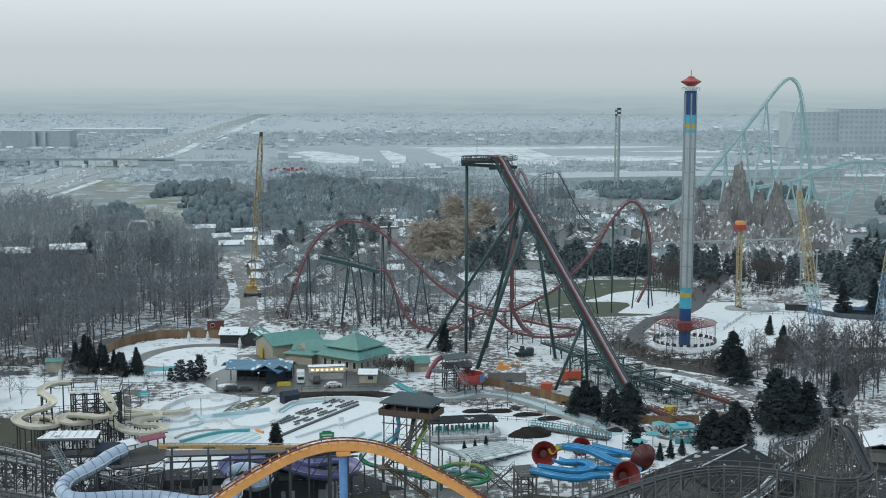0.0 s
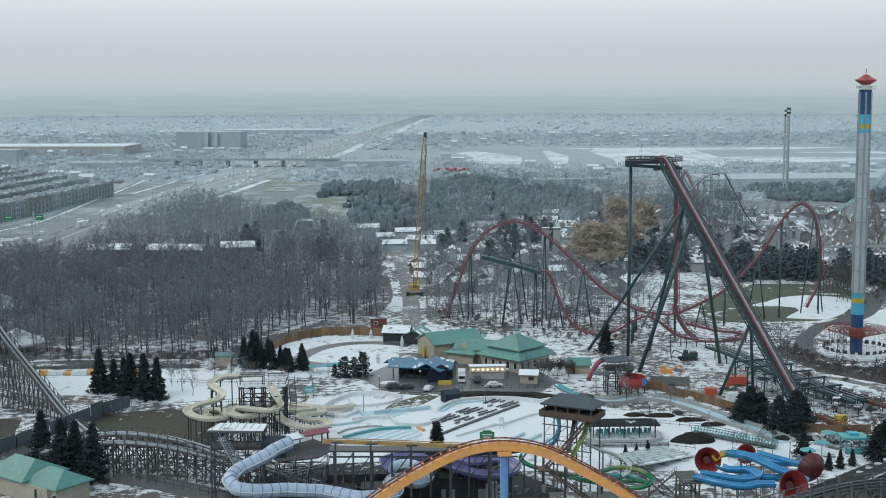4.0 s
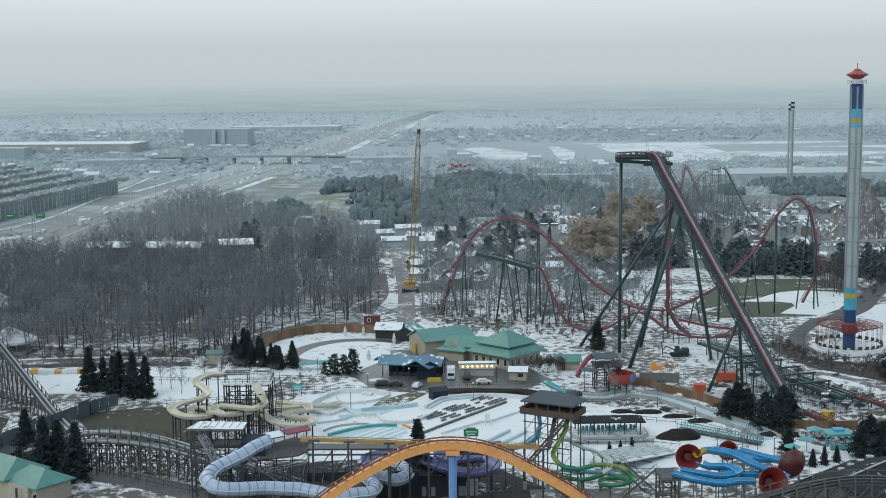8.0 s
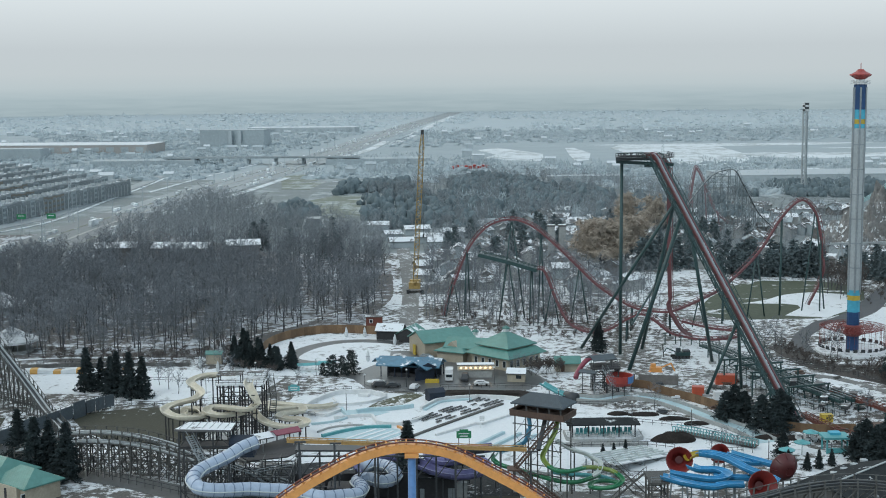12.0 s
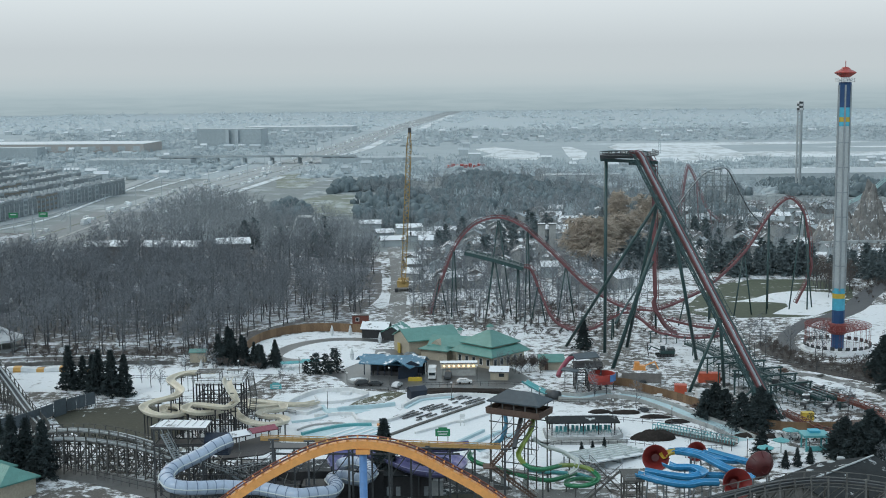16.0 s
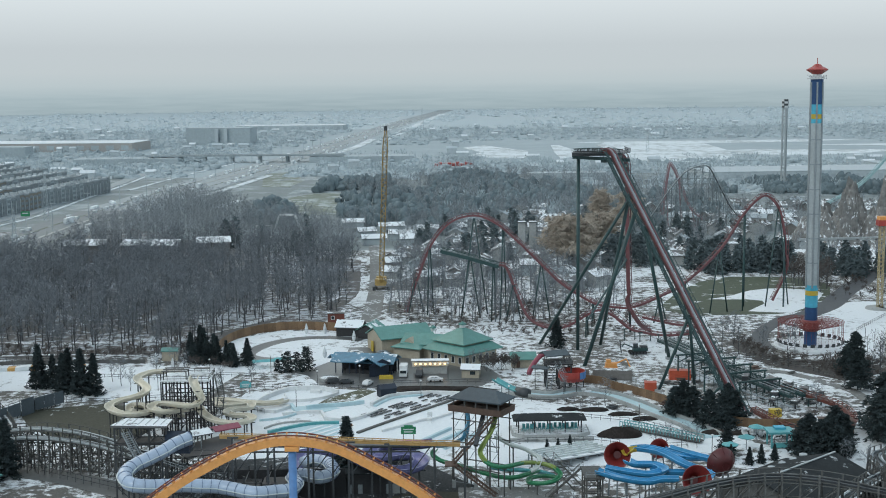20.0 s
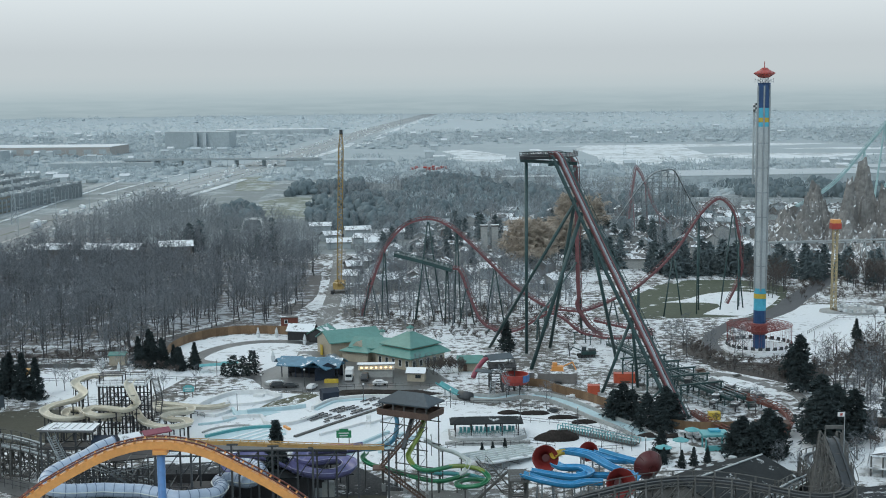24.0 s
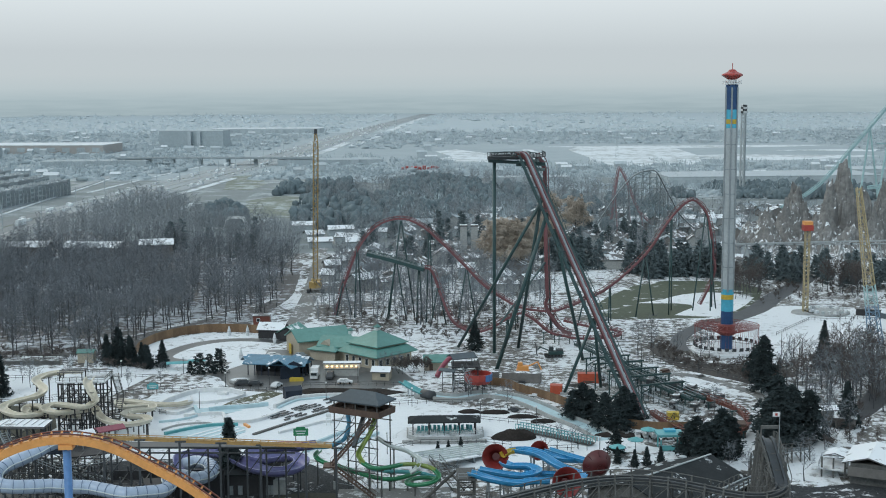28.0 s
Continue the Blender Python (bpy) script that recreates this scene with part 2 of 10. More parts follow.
M["clean_snow"] = land("clean_snow", (0.62, 0.65, 0.665), (0.70, 0.73, 0.745), 0.82, 0.08, 0.4, (0.765, 0.79, 0.805), 0.3)
# Floor under the far pines, greyed with painted haze like the trees.
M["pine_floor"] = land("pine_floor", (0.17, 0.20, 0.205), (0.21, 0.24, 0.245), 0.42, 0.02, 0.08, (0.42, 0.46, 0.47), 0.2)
M["snowfield"] = land("snowfield", (0.33, 0.36, 0.365), (0.42, 0.45, 0.455), 0.60, 0.012, 0.06, (0.68, 0.72, 0.74), 0.12)
M["far_meadow"] = land("far_meadow", (0.145, 0.165, 0.13), (0.19, 0.21, 0.17), 0.34, 0.02, 0.08, (0.42, 0.46, 0.46), 0.2)
M["grass"] = land("grass", (0.030, 0.031, 0.019), (0.052, 0.051, 0.033), 0.05, 0.05, 0.3)
M["bank_grass"] = land("bank_grass", (0.055, 0.06, 0.032), (0.10, 0.10, 0.06), 0.36, 0.09, 0.5)
M["meadow"] = land("meadow", (0.052, 0.064, 0.04), (0.08, 0.092, 0.058), 0.14, 0.03, 0.12)
M["mud"] = land("mud", (0.10, 0.095, 0.085), (0.17, 0.16, 0.145), 0.47, 0.06, 0.5)
M["asphalt"] = paint("wet_asphalt", (0.115, 0.118, 0.118), 0.32, 0.3, 1.2, 0.12, bump=0.01)
M["road_dark"] = paint("damp_dark_asphalt", (0.062, 0.063, 0.066), 0.6, 0.3, 1.2, 0.12, bump=0.01)
M["bank_soil"] = land("bank_soil", (0.045, 0.04, 0.036), (0.085, 0.076, 0.068), 0.14, 0.08, 0.5)
M["path"] = land("path", (0.15, 0.15, 0.145), (0.2, 0.2, 0.19), 0.25, 0.1, 0.6)
# Two tones of one asphalt, the farther one paled with painted haze.
M["highway_near"] = paint("near_highway_asphalt", (0.15, 0.17, 0.18), 0.6, 0.15, 0.3, 0.01, bump=0)
M["highway"] = paint("hazed_highway_asphalt", (0.27, 0.305, 0.32), 0.6, 0.15, 0.3, 0.01, bump=0)
M["mulch"] = paint("dark_mulch", (0.035, 0.03, 0.027), 0.9, 0.4, 2.0, 0.3, bump=0.1)
M["dark_fill"] = land("dark_fill", (0.03, 0.033, 0.036), (0.065, 0.068, 0.07), 0.2, 0.06, 0.4)
M["roof_green"] = paint("green_metal_roof", (0.10, 0.25, 0.218), 0.42, 0.16, 0.8, 0.12, bump=0.04, seams=0.6)
M["roof_blue"] = paint("blue_metal_roof", (0.085, 0.205, 0.30), 0.4, 0.2, 0.8, 0.15, bump=0.04, snow=0.3, seams=0.6)
M["roof_dark"] = paint("dark_shingle_roof", (0.036, 0.04, 0.042), 0.95, 0.25, 3.0, 0.3, bump=0.04, snow=0.03)
M["roof_slate"] = paint("slate_grey_metal_roof", (0.06, 0.078, 0.092), 0.6, 0.2, 0.8, 0.15, bump=0.03, seams=0.5)
M["roof_snow"] = paint("snow_covered_roof", (0.14, 0.14, 0.14), 0.8, 0.2, 2.0, 0.3, bump=0.03, snow=0.95)
M["roof_part"] = paint("half_snowy_roof", (0.16, 0.155, 0.15), 0.8, 0.2, 2.0, 0.3, bump=0.03, snow=0.45)
M["beige"] = paint("beige_siding", (0.42, 0.37, 0.285), 0.75, 0.14, 2.0, 0.2, bump=0.03, seams=0.25, seam_axis=2)
M["wood_fence"] = paint("brown_fence_boards", (0.20, 0.125, 0.07), 0.8, 0.25, 2.5, 0.2, bump=0.03, jitter=0.2)
M["dark_wood"] = paint("dark_stained_wood", (0.035, 0.035, 0.038), 0.7, 0.3, 2.0, 0.3, bump=0.02)
M["brown_wood"] = paint("brown_deck_wood", (0.115, 0.074, 0.056), 0.75, 0.25, 2.5, 0.3, bump=0.02)
M["grey_wood"] = paint("weathered_grey_timber", (0.135, 0.135, 0.13), 0.85, 0.3, 2.0, 0.3, bump=0.02, jitter=0.15)
M["dark_timber"] = paint("aged_dark_timber", (0.12, 0.12, 0.115), 0.85, 0.3, 2.0, 0.3, bump=0.02, jitter=0.15)
M["green_steel"] = paint("dark_green_painted_steel", (0.027, 0.064, 0.064), 0.45, 0.25, 1.5, 0.2, bump=0.005)
M["red_track"] = paint("dull_red_track_paint", (0.18, 0.07, 0.076), 0.45, 0.25, 1.5, 0.2, bump=0.005)
M["bright_red"] = paint("bright_red_paint", (0.36, 0.052, 0.04), 0.4, 0.2, 1.5, 0.3, bump=0.005)
M["carousel_red"] = paint("weathered_red_paint", (0.22, 0.05, 0.044), 0.5, 0.25, 1.5, 0.3, bump=0.005)
M["orange"] = paint("orange_track_paint", (0.72, 0.33, 0.095), 0.42, 0.14, 2.0, 0.35, bump=0.005)
M["gold"] = paint("gold_track_paint", (0.42, 0.26, 0.09), 0.5, 0.2, 2.0, 0.35, bump=0.005)
M["rust"] = paint("rusty_red_rail", (0.165, 0.055, 0.04), 0.55, 0.3, 3.0, 0.5, bump=0.005)
M["blue_steel"] = paint("blue_painted_column", (0.10, 0.22, 0.46), 0.45, 0.15, 1.5, 0.3, bump=0.005)
M["navy"] = paint("navy_blue_panel", (0.02, 0.065, 0.17), 0.5, 0.2, 1.0, 0.2, bump=0.005)
M["sky_blue"] = paint("light_blue_panel", (0.09, 0.40, 0.55), 0.5, 0.15, 1.0, 0.2, bump=0.005)
M["ink"] = paint("ink_blue_boards", (0.012, 0.022, 0.042), 0.6, 0.3, 2.0, 0.3, bump=0.02)
# Farthest ground band, with the most haze in its colour.
M["hazed_land_far"] = land("hazed_land_far", (0.385, 0.443, 0.468), (0.40, 0.458, 0.483), 0.10, 0.0018, 0.008, (0.44, 0.48, 0.49), 0.6)
M["yellow"] = paint("yellow_paint", (0.55, 0.40, 0.05), 0.5, 0.2, 1.5, 0.3, bump=0.005)
M["crane_yellow"] = paint("crane_yellow_paint", (0.45, 0.31, 0.11), 0.5, 0.25, 1.5, 0.3, bump=0.005)
M["crag"] = paint("pale_craggy_rock", (0.235, 0.23, 0.22), 0.9, 0.4, 0.5, 0.06, bump=0.4, snow=0.62)
# Red of the far track, washed out with painted haze.
M["red_far"] = paint("hazed_red_track", (0.27, 0.17, 0.18), 0.6, 0.15, 0.6, 0.1, bump=0)
# Distant wall colour with haze painted in.
M["far_dark"] = paint("hazed_grey_wall", (0.385, 0.43, 0.45), 0.8, 0.12, 0.3, 0.02, bump=0)
# Mast blue lightened by haze painted into it.
M["mast_blue"] = paint("hazed_blue_paint", (0.17, 0.27, 0.37), 0.5, 0.2, 1.5, 0.3, bump=0.005)
M["slate"] = paint("slate_grey_boards", (0.085, 0.105, 0.12), 0.7, 0.2, 1.5, 0.2, bump=0.02)
M["mast_yellow"] = paint("dull_yellow_paint", (0.40, 0.33, 0.19), 0.5, 0.25, 1.5, 0.3, bump=0.005)
M["brush"] = paint("brown_bare_brush", (0.12, 0.105, 0.097), 0.9, 0.3, 0.8, 0.08, bump=0)
# Haze painted into the teal makes it paler.
M["teal_steel"] = paint("hazed_teal_paint", (0.37, 0.52, 0.53), 0.5, 0.15, 0.6, 0.1, bump=0)
M["grey_steel"] = paint("galvanised_steel", (0.30, 0.33, 0.345), 0.45, 0.2, 1.5, 0.15, metal=0.3, bump=0.005)
M["pale_steel"] = paint("pale_grey_steel", (0.40, 0.43, 0.44), 0.5, 0.15, 1.5, 0.15, bump=0.005)
M["dark_steel"] = paint("dark_steel", (0.05, 0.055, 0.06), 0.5, 0.25, 1.5, 0.2, bump=0.005)
M["cream"] = paint("cream_fibreglass", (0.62, 0.57, 0.46), 0.35, 0.14, 1.2, 0.2, bump=0.004)
M["tube_blue"] = paint("pale_blue_fibreglass", (0.39, 0.46, 0.57), 0.3, 0.12, 1.2, 0.25, bump=0.004)
M["tube_joint"] = paint("grey_blue_joint", (0.16, 0.21, 0.31), 0.45, 0.2, 1.2, 0.25, bump=0.004)
M["purple"] = paint("purple_fibreglass", (0.15, 0.15, 0.31), 0.3, 0.2, 1.2, 0.2, bump=0.004)
M["lilac"] = paint("pale_purple_fibreglass", (0.22, 0.23, 0.44), 0.3, 0.2, 1.2, 0.2, bump=0.004)
M["slide_blue"] = paint("bright_blue_fibreglass", (0.05, 0.27, 0.52), 0.3, 0.2, 1.2, 0.2, bump=0.004)
M["pool_blue"] = paint("pale_blue_pool_paint", (0.44, 0.58, 0.62), 0.6, 0.12, 1.2, 0.2, bump=0.004)
M["slide_pale_blue"] = paint("mid_blue_fibreglass", (0.10, 0.30, 0.46), 0.3, 0.2, 1.2, 0.2, bump=0.004)
M["slide_green"] = paint("green_fibreglass", (0.04, 0.22, 0.10), 0.3, 0.2, 1.2, 0.2, bump=0.004)
M["slide_lime"] = paint("lime_fibreglass", (0.26, 0.34, 0.09), 0.3, 0.2, 1.2, 0.2, bump=0.004)
M["white_plastic"] = paint("white_fibreglass", (0.60, 0.64, 0.62), 0.35, 0.12, 1.2, 0.2, bump=0.004)
M["bowl_red"] = paint("dark_red_fibreglass", (0.20, 0.028, 0.025), 0.3, 0.2, 1.2, 0.2, bump=0.004)
M["bowl_dark"] = paint("maroon_fibreglass_back", (0.10, 0.022, 0.022), 0.45, 0.2, 1.2, 0.2, bump=0.004)
M["pink"] = paint("pink_plastic", (0.27, 0.065, 0.095), 0.4, 0.2, 1.2, 0.2, bump=0.004)
M["teal_plastic"] = paint("teal_plastic", (0.11, 0.36, 0.38), 0.4, 0.2, 1.2, 0.2, bump=0.004)
M["white"] = paint("white_paint", (0.66, 0.67, 0.67), 0.5, 0.12, 1.0, 0.2, bump=0.005)
M["brick"] = paint("dark_red_brick", (0.16, 0.055, 0.04), 0.85, 0.25, 3.0, 0.3, bump=0.02)
M["concrete"] = paint("pale_concrete", (0.36, 0.37, 0.36), 0.85, 0.2, 1.5, 0.15, bump=0.02)
M["glass"] = paint("dark_window_glass", (0.03, 0.04, 0.045), 0.08, 0.2, 1.0, 0.2, bump=0)
M["container"] = paint("orange_container_steel", (0.46, 0.085, 0.04), 0.5, 0.2, 1.0, 0.3, bump=0.05, seams=0.3)
M["trailer"] = paint("grey_trailer_panels", (0.17, 0.16, 0.15), 0.6, 0.2, 1.0, 0.3, bump=0.03, seams=0.5)
M["canvas"] = paint("white_canvas", (0.62, 0.64, 0.65), 0.7, 0.1, 1.0, 0.15, bump=0.01)
M["tyre"] = paint("black_rubber", (0.02, 0.02, 0.02), 0.8, 0.2, 2.0, 0.5, bump=0)
M["bark"] = paint("grey_brown_bark", (0.10, 0.104, 0.11), 0.9, 0.3, 3.0, 0.3, bump=0.03)
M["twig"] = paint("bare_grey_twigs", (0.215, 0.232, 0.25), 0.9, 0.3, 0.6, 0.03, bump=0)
# Twigs of farther trees, paled with painted haze.
M["twig_hazed"] = paint("hazed_bare_twigs", (0.28, 0.30, 0.315), 0.9, 0.2, 0.3, 0.02, bump=0)
M["willow"] = paint("golden_willow_twigs", (0.47, 0.405, 0.335), 0.9, 0.2, 0.6, 0.08, bump=0)
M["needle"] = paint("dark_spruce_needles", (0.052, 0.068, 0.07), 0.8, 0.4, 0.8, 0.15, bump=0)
# Haze painted into the farther needles: bluer and paler than the near spruce.
M["needle_hazed"] = paint("hazed_pine_needles", (0.155, 0.193, 0.203), 0.8, 0.35, 0.5, 0.05, bump=0)
M["needle_hazed_far"] = paint("far_hazed_needles", (0.165, 0.205, 0.22), 0.8, 0.25, 0.3, 0.03, bump=0)

for key in ("roof_dark", "grey_wood", "dark_timber", "mulch", "bark", "twig", "brush", "needle", "needle_hazed", "needle_hazed_far", "twig_hazed", "dark_fill"):
    M[key].node_tree.nodes["Principled BSDF"].inputs["Specular IOR Level"].default_value = 0.12


# ---- ground, roads and distance ----
def sheet(name, poly, z, material, kind="structure", label="", thick=0.3):
    """A flat patch of ground with an uneven outline, z above the ground sheet."""
    pts, n = [], len(poly)
    for i in range(n):
        a, b = Vector(poly[i]), Vector(poly[(i + 1) % n])
        k = max(1, int((b - a).length / 6))
        for j in range(k):
            p = a.lerp(b, j / k)
            w = 0.9 * noise.noise(Vector((p.x * 0.11, p.y * 0.11, z * 40)))
            pts.append((p.x + w, p.y + w * 1.6))
    s = Shape()
    s.prism(pts, -thick, z)
    ob = new(name, bare_mesh(name, s, material))
    return tagged(ob, label, "", "", kind)


def ribbon(name, pts, width, z, material, label="", n=8, kind="structure"):
    path = smooth_path([(x, y, 0) for x, y in pts], n)
    fr = path_frames(path)
    left = [(p + f[0] * width / 2)[:2] for p, f in zip(path, fr)]
    right = [(p - f[0] * width / 2)[:2] for p, f in zip(path, fr)]
    s = Shape()
    m = len(path)
    s.add([(x, y, z) for x, y in left] + [(x, y, z) for x, y in right] + [(x, y, -0.3) for x, y in left] + [(x, y, -0.3) for x, y in right],
          [(i, i + 1, m + i + 1, m + i) for i in range(m - 1)] + [(2 * m + i, 2 * m + i + 1, i + 1, i) for i in range(m - 1)] + [(m + i, m + i + 1, 3 * m + i + 1, 3 * m + i) for i in range(m - 1)])
    ob = new(name, bare_mesh(name, s, material))
    return tagged(ob, label, "", "", kind)


g = Shape()
rows_y = [-400, 0, 200, 300, 400, 500, 600, 680, 900, 1250, 1800, 2600, 3600, 4700]
for y in rows_y:
    for x in (-4200, -1500, -600, -200, 200, 600, 1500, 4200):
        g.v.append((x, y, 0))
for j in range(len(rows_y) - 1):
    for i in range(7):
        g.f.append((j * 8 + i, j * 8 + i + 1, j * 8 + 9 + i, j * 8 + 8 + i))
me = bare_mesh("ground", g, M["park_ground"])
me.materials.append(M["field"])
me.materials.append(M["hazed_land"])
me.materials.append(M["hazed_land_far"])
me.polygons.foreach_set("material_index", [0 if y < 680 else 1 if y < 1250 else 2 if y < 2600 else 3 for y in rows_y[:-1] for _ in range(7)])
tagged(new("ground", me), "winter ground with broken snow reaching to the horizon", "ground", kind="structure")

# Far haze over the land's edge and the low sky, painted as a glowing gradient on a plain backdrop four and a half
# kilometres off.
bm_mat, n, l, b = nodes_of("hazy_distance")
n.remove(b)
sep = n.new("ShaderNodeSeparateXYZ")
l.new(n.new("ShaderNodeNewGeometry").outputs["Position"], sep.inputs[0])
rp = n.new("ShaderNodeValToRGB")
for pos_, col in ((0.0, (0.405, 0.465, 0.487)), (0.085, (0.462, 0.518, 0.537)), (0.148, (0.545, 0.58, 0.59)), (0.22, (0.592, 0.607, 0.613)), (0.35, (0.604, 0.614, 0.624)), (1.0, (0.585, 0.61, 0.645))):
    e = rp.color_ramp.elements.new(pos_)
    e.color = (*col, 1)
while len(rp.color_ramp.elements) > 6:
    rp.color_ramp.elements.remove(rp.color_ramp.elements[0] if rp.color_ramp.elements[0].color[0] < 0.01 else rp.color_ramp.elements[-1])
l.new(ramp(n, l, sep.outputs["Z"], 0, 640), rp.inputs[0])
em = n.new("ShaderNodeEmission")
# Faint woods and fields dissolving below the skyline, painted as dimmer streaks in the glow.
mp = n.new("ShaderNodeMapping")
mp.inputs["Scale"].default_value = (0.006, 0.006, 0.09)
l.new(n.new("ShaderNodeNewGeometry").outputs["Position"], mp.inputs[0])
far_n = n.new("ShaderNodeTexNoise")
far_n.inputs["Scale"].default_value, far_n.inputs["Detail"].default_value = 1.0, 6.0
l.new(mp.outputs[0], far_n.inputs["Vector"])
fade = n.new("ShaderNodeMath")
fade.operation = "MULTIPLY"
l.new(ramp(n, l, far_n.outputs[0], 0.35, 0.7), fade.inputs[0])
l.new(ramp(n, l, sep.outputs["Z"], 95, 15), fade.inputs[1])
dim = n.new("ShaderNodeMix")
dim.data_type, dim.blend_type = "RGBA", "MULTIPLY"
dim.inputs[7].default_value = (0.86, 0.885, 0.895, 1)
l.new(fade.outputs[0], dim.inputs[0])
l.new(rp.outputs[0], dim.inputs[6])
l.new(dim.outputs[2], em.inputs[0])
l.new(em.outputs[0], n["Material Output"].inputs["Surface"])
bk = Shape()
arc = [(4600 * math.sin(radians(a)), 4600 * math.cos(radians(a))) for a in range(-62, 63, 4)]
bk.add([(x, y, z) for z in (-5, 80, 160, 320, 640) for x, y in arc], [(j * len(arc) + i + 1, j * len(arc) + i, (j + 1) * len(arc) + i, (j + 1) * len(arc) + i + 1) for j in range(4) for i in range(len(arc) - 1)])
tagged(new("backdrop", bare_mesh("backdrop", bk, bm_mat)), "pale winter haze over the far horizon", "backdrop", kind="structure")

sheet("wood_floor", [(-330, 425), (-150, 412), (-84, 420), (-80, 446), (-70, 460), (-46, 474), (-38, 540), (-42, 640), (-120, 700), (-190, 800), (-330, 780)], 0.04, M["wood_floor"])
sheet("plaza", [(-62, 398), (-46, 384), (-42, 369), (-20, 363), (6, 367), (12, 378), (8, 392), (-8, 404), (-12, 412), (-24, 424), (-40, 424), (-42, 404)], 0.06, M["asphalt"])
sheet("pool_deck", [(-62, 300), (-20, 288), (34, 286), (60, 296), (72, 300), (58, 320), (34, 336), (14, 352), (-20, 362), (-44, 366), (-62, 362), (-66, 330)], 0.05, M["snow"])
sheet("beach_snow", [(-30, 316), (-12, 303), (4, 304), (12, 326), (10, 346), (0, 354), (-12, 354.6), (-20, 352), (-24, 345), (-23, 336), (-30, 327)], 0.09, M["clean_snow"])
sheet("lawn_slope", [(-122, 344), (-100, 350), (-86, 346), (-80, 326), (-84, 312), (-102, 312), (-112, 326)], 0.09, M["grass"])
sheet("lawn_left", [(-160, 300), (-134, 318), (-138, 342), (-175, 338), (-190, 310)], 0.08, M["grass"])
sheet("lawn_front", [(-48, 225), (36, 222), (46, 256), (26, 264), (6, 258), (-2, 268), (-14, 268), (-30, 258), (-44, 250)], 0.13, M["grass"])
sheet("lawn_bank", [(-42, 343), (-33, 346), (-25, 361), (-29, 364), (-38, 354)], 0.10, M["bank_grass"])
sheet("meadow", [(82, 486), (83, 500), (94, 527), (110, 557), (126, 570), (144, 569), (160, 560), (164, 536), (160, 522), (146, 500), (136, 484), (122, 476), (104, 476), (88, 475)], 0.08, M["meadow"])
sheet("meadow_snow", [(103, 511), (109, 514.5), (115.4, 519), (121, 526), (126, 531), (138.6, 537), (149.6, 531), (154, 522), (146, 504), (138, 490), (128, 478), (119, 480), (112.6, 482), (117, 489), (123, 498), (124, 505), (119, 509)], 0.13, M["snow"])
sheet("yard_snow", [(128, 404), (150, 398), (196, 408), (210, 440), (200, 492), (160, 502), (132, 480), (126, 440)], 0.07, M["snow"])
# Dark sheet stands in for the dim inside of the timber lattice.
sheet("coaster_yard", [(20, 190), (70, 188), (100, 196), (104, 230), (118, 250), (116, 272), (100, 268), (84, 272), (60, 262), (44, 240), (20, 220)], 0.12, M["dark_fill"])
sheet("brown_ground", [(120, 300), (150, 312), (190, 340), (200, 372), (160, 384), (136, 366), (126, 346), (128, 326)], 0.06, M["mud"])
ribbon("edge_road", [(118, 318), (130, 330), (141, 346), (152, 366), (170, 384)], 7, 0.14, M["road_dark"])
sheet("bank", [(91, 424), (97, 428), (99.4, 418), (99.4, 409), (102, 398), (109.5, 394.5), (119, 393.7), (130, 390), (128, 376), (111.5, 366), (108, 372), (102, 378.6), (96.6, 386.7), (92.7, 398), (91.5, 412)], 0.13, M["bank_soil"])
sheet("oval_yard", [(-88, 384), (-46, 392), (-36, 412), (-36, 446), (-46, 452), (-62, 456), (-76, 442), (-88, 410)], 0.07, M["snow"])
sheet("left_yard", [(-152, 372), (-120, 366), (-92, 352), (-74, 360), (-66, 392), (-96, 400), (-120, 394), (-150, 396)], 0.06, M["snow"])
sheet("building_site", [(32, 362), (44, 352), (70, 340), (96, 336), (104, 352), (84, 376), (60, 392), (34, 384)], 0.055, M["mud"])
# Dark sheet added in place of the dark framework under the slides.
sheet("dark_yard", [(-80, 264), (-72, 238), (-20, 234), (6, 244), (4, 266), (-6, 282), (-14, 294), (-40, 297), (-62, 294)], 0.11, M["dark_fill"])
sheet("mulch_bed", [(-24, 361), (-19, 359), (4, 357), (10, 361), (3, 365), (-18, 367)], 0.14, M["mulch"])
sheet("snowy_lot", [(84, 284), (106, 268), (112, 300), (130, 318), (112, 330), (96, 312)], 0.07, M["snow"])
for k, (x, y, a, b2) in enumerate(((430, 1900, 190, 40), (470, 1600, 110, 60), (420, 1330, 120, 12), (620, 1420, 200, 14), (-420, 2080, 150, 12), (600, 1240, 160, 16), (700, 1750, 160, 30))):
    sheet("snowfield", [(x + a * math.cos(q) * (1 + 0.25 * math.sin(5 * q + k)), y + b2 * math.sin(q) * (1 + 0.3 * math.sin(3 * q + k))) for q in [i * math.tau / 18 for i in range(18)]], 0.1 + 0.05 * k, M["snowfield"])
for k, poly in enumerate(([(47, 1783), (77, 1843), (104, 1760), (127, 1677), (118, 1560), (109, 1513), (70, 1540), (42, 1573), (66, 1660)], [(172, 1824), (184, 1822), (190, 1680), (169, 1527), (150, 1495), (158, 1640)], [(235, 1812), (266, 1912), (395, 1885), (380, 1640), (339, 1421), (277, 1410), (217, 1462), (236, 1600)],
                          [(102, 1340), (143, 1333), (135, 1266), (96, 1271)], [(-143, 1288), (-144, 1395), (-135, 1365), (-131, 1287)])):
    sheet("snowfield", poly, 0.5 + 0.05 * k, M["snowfield"])
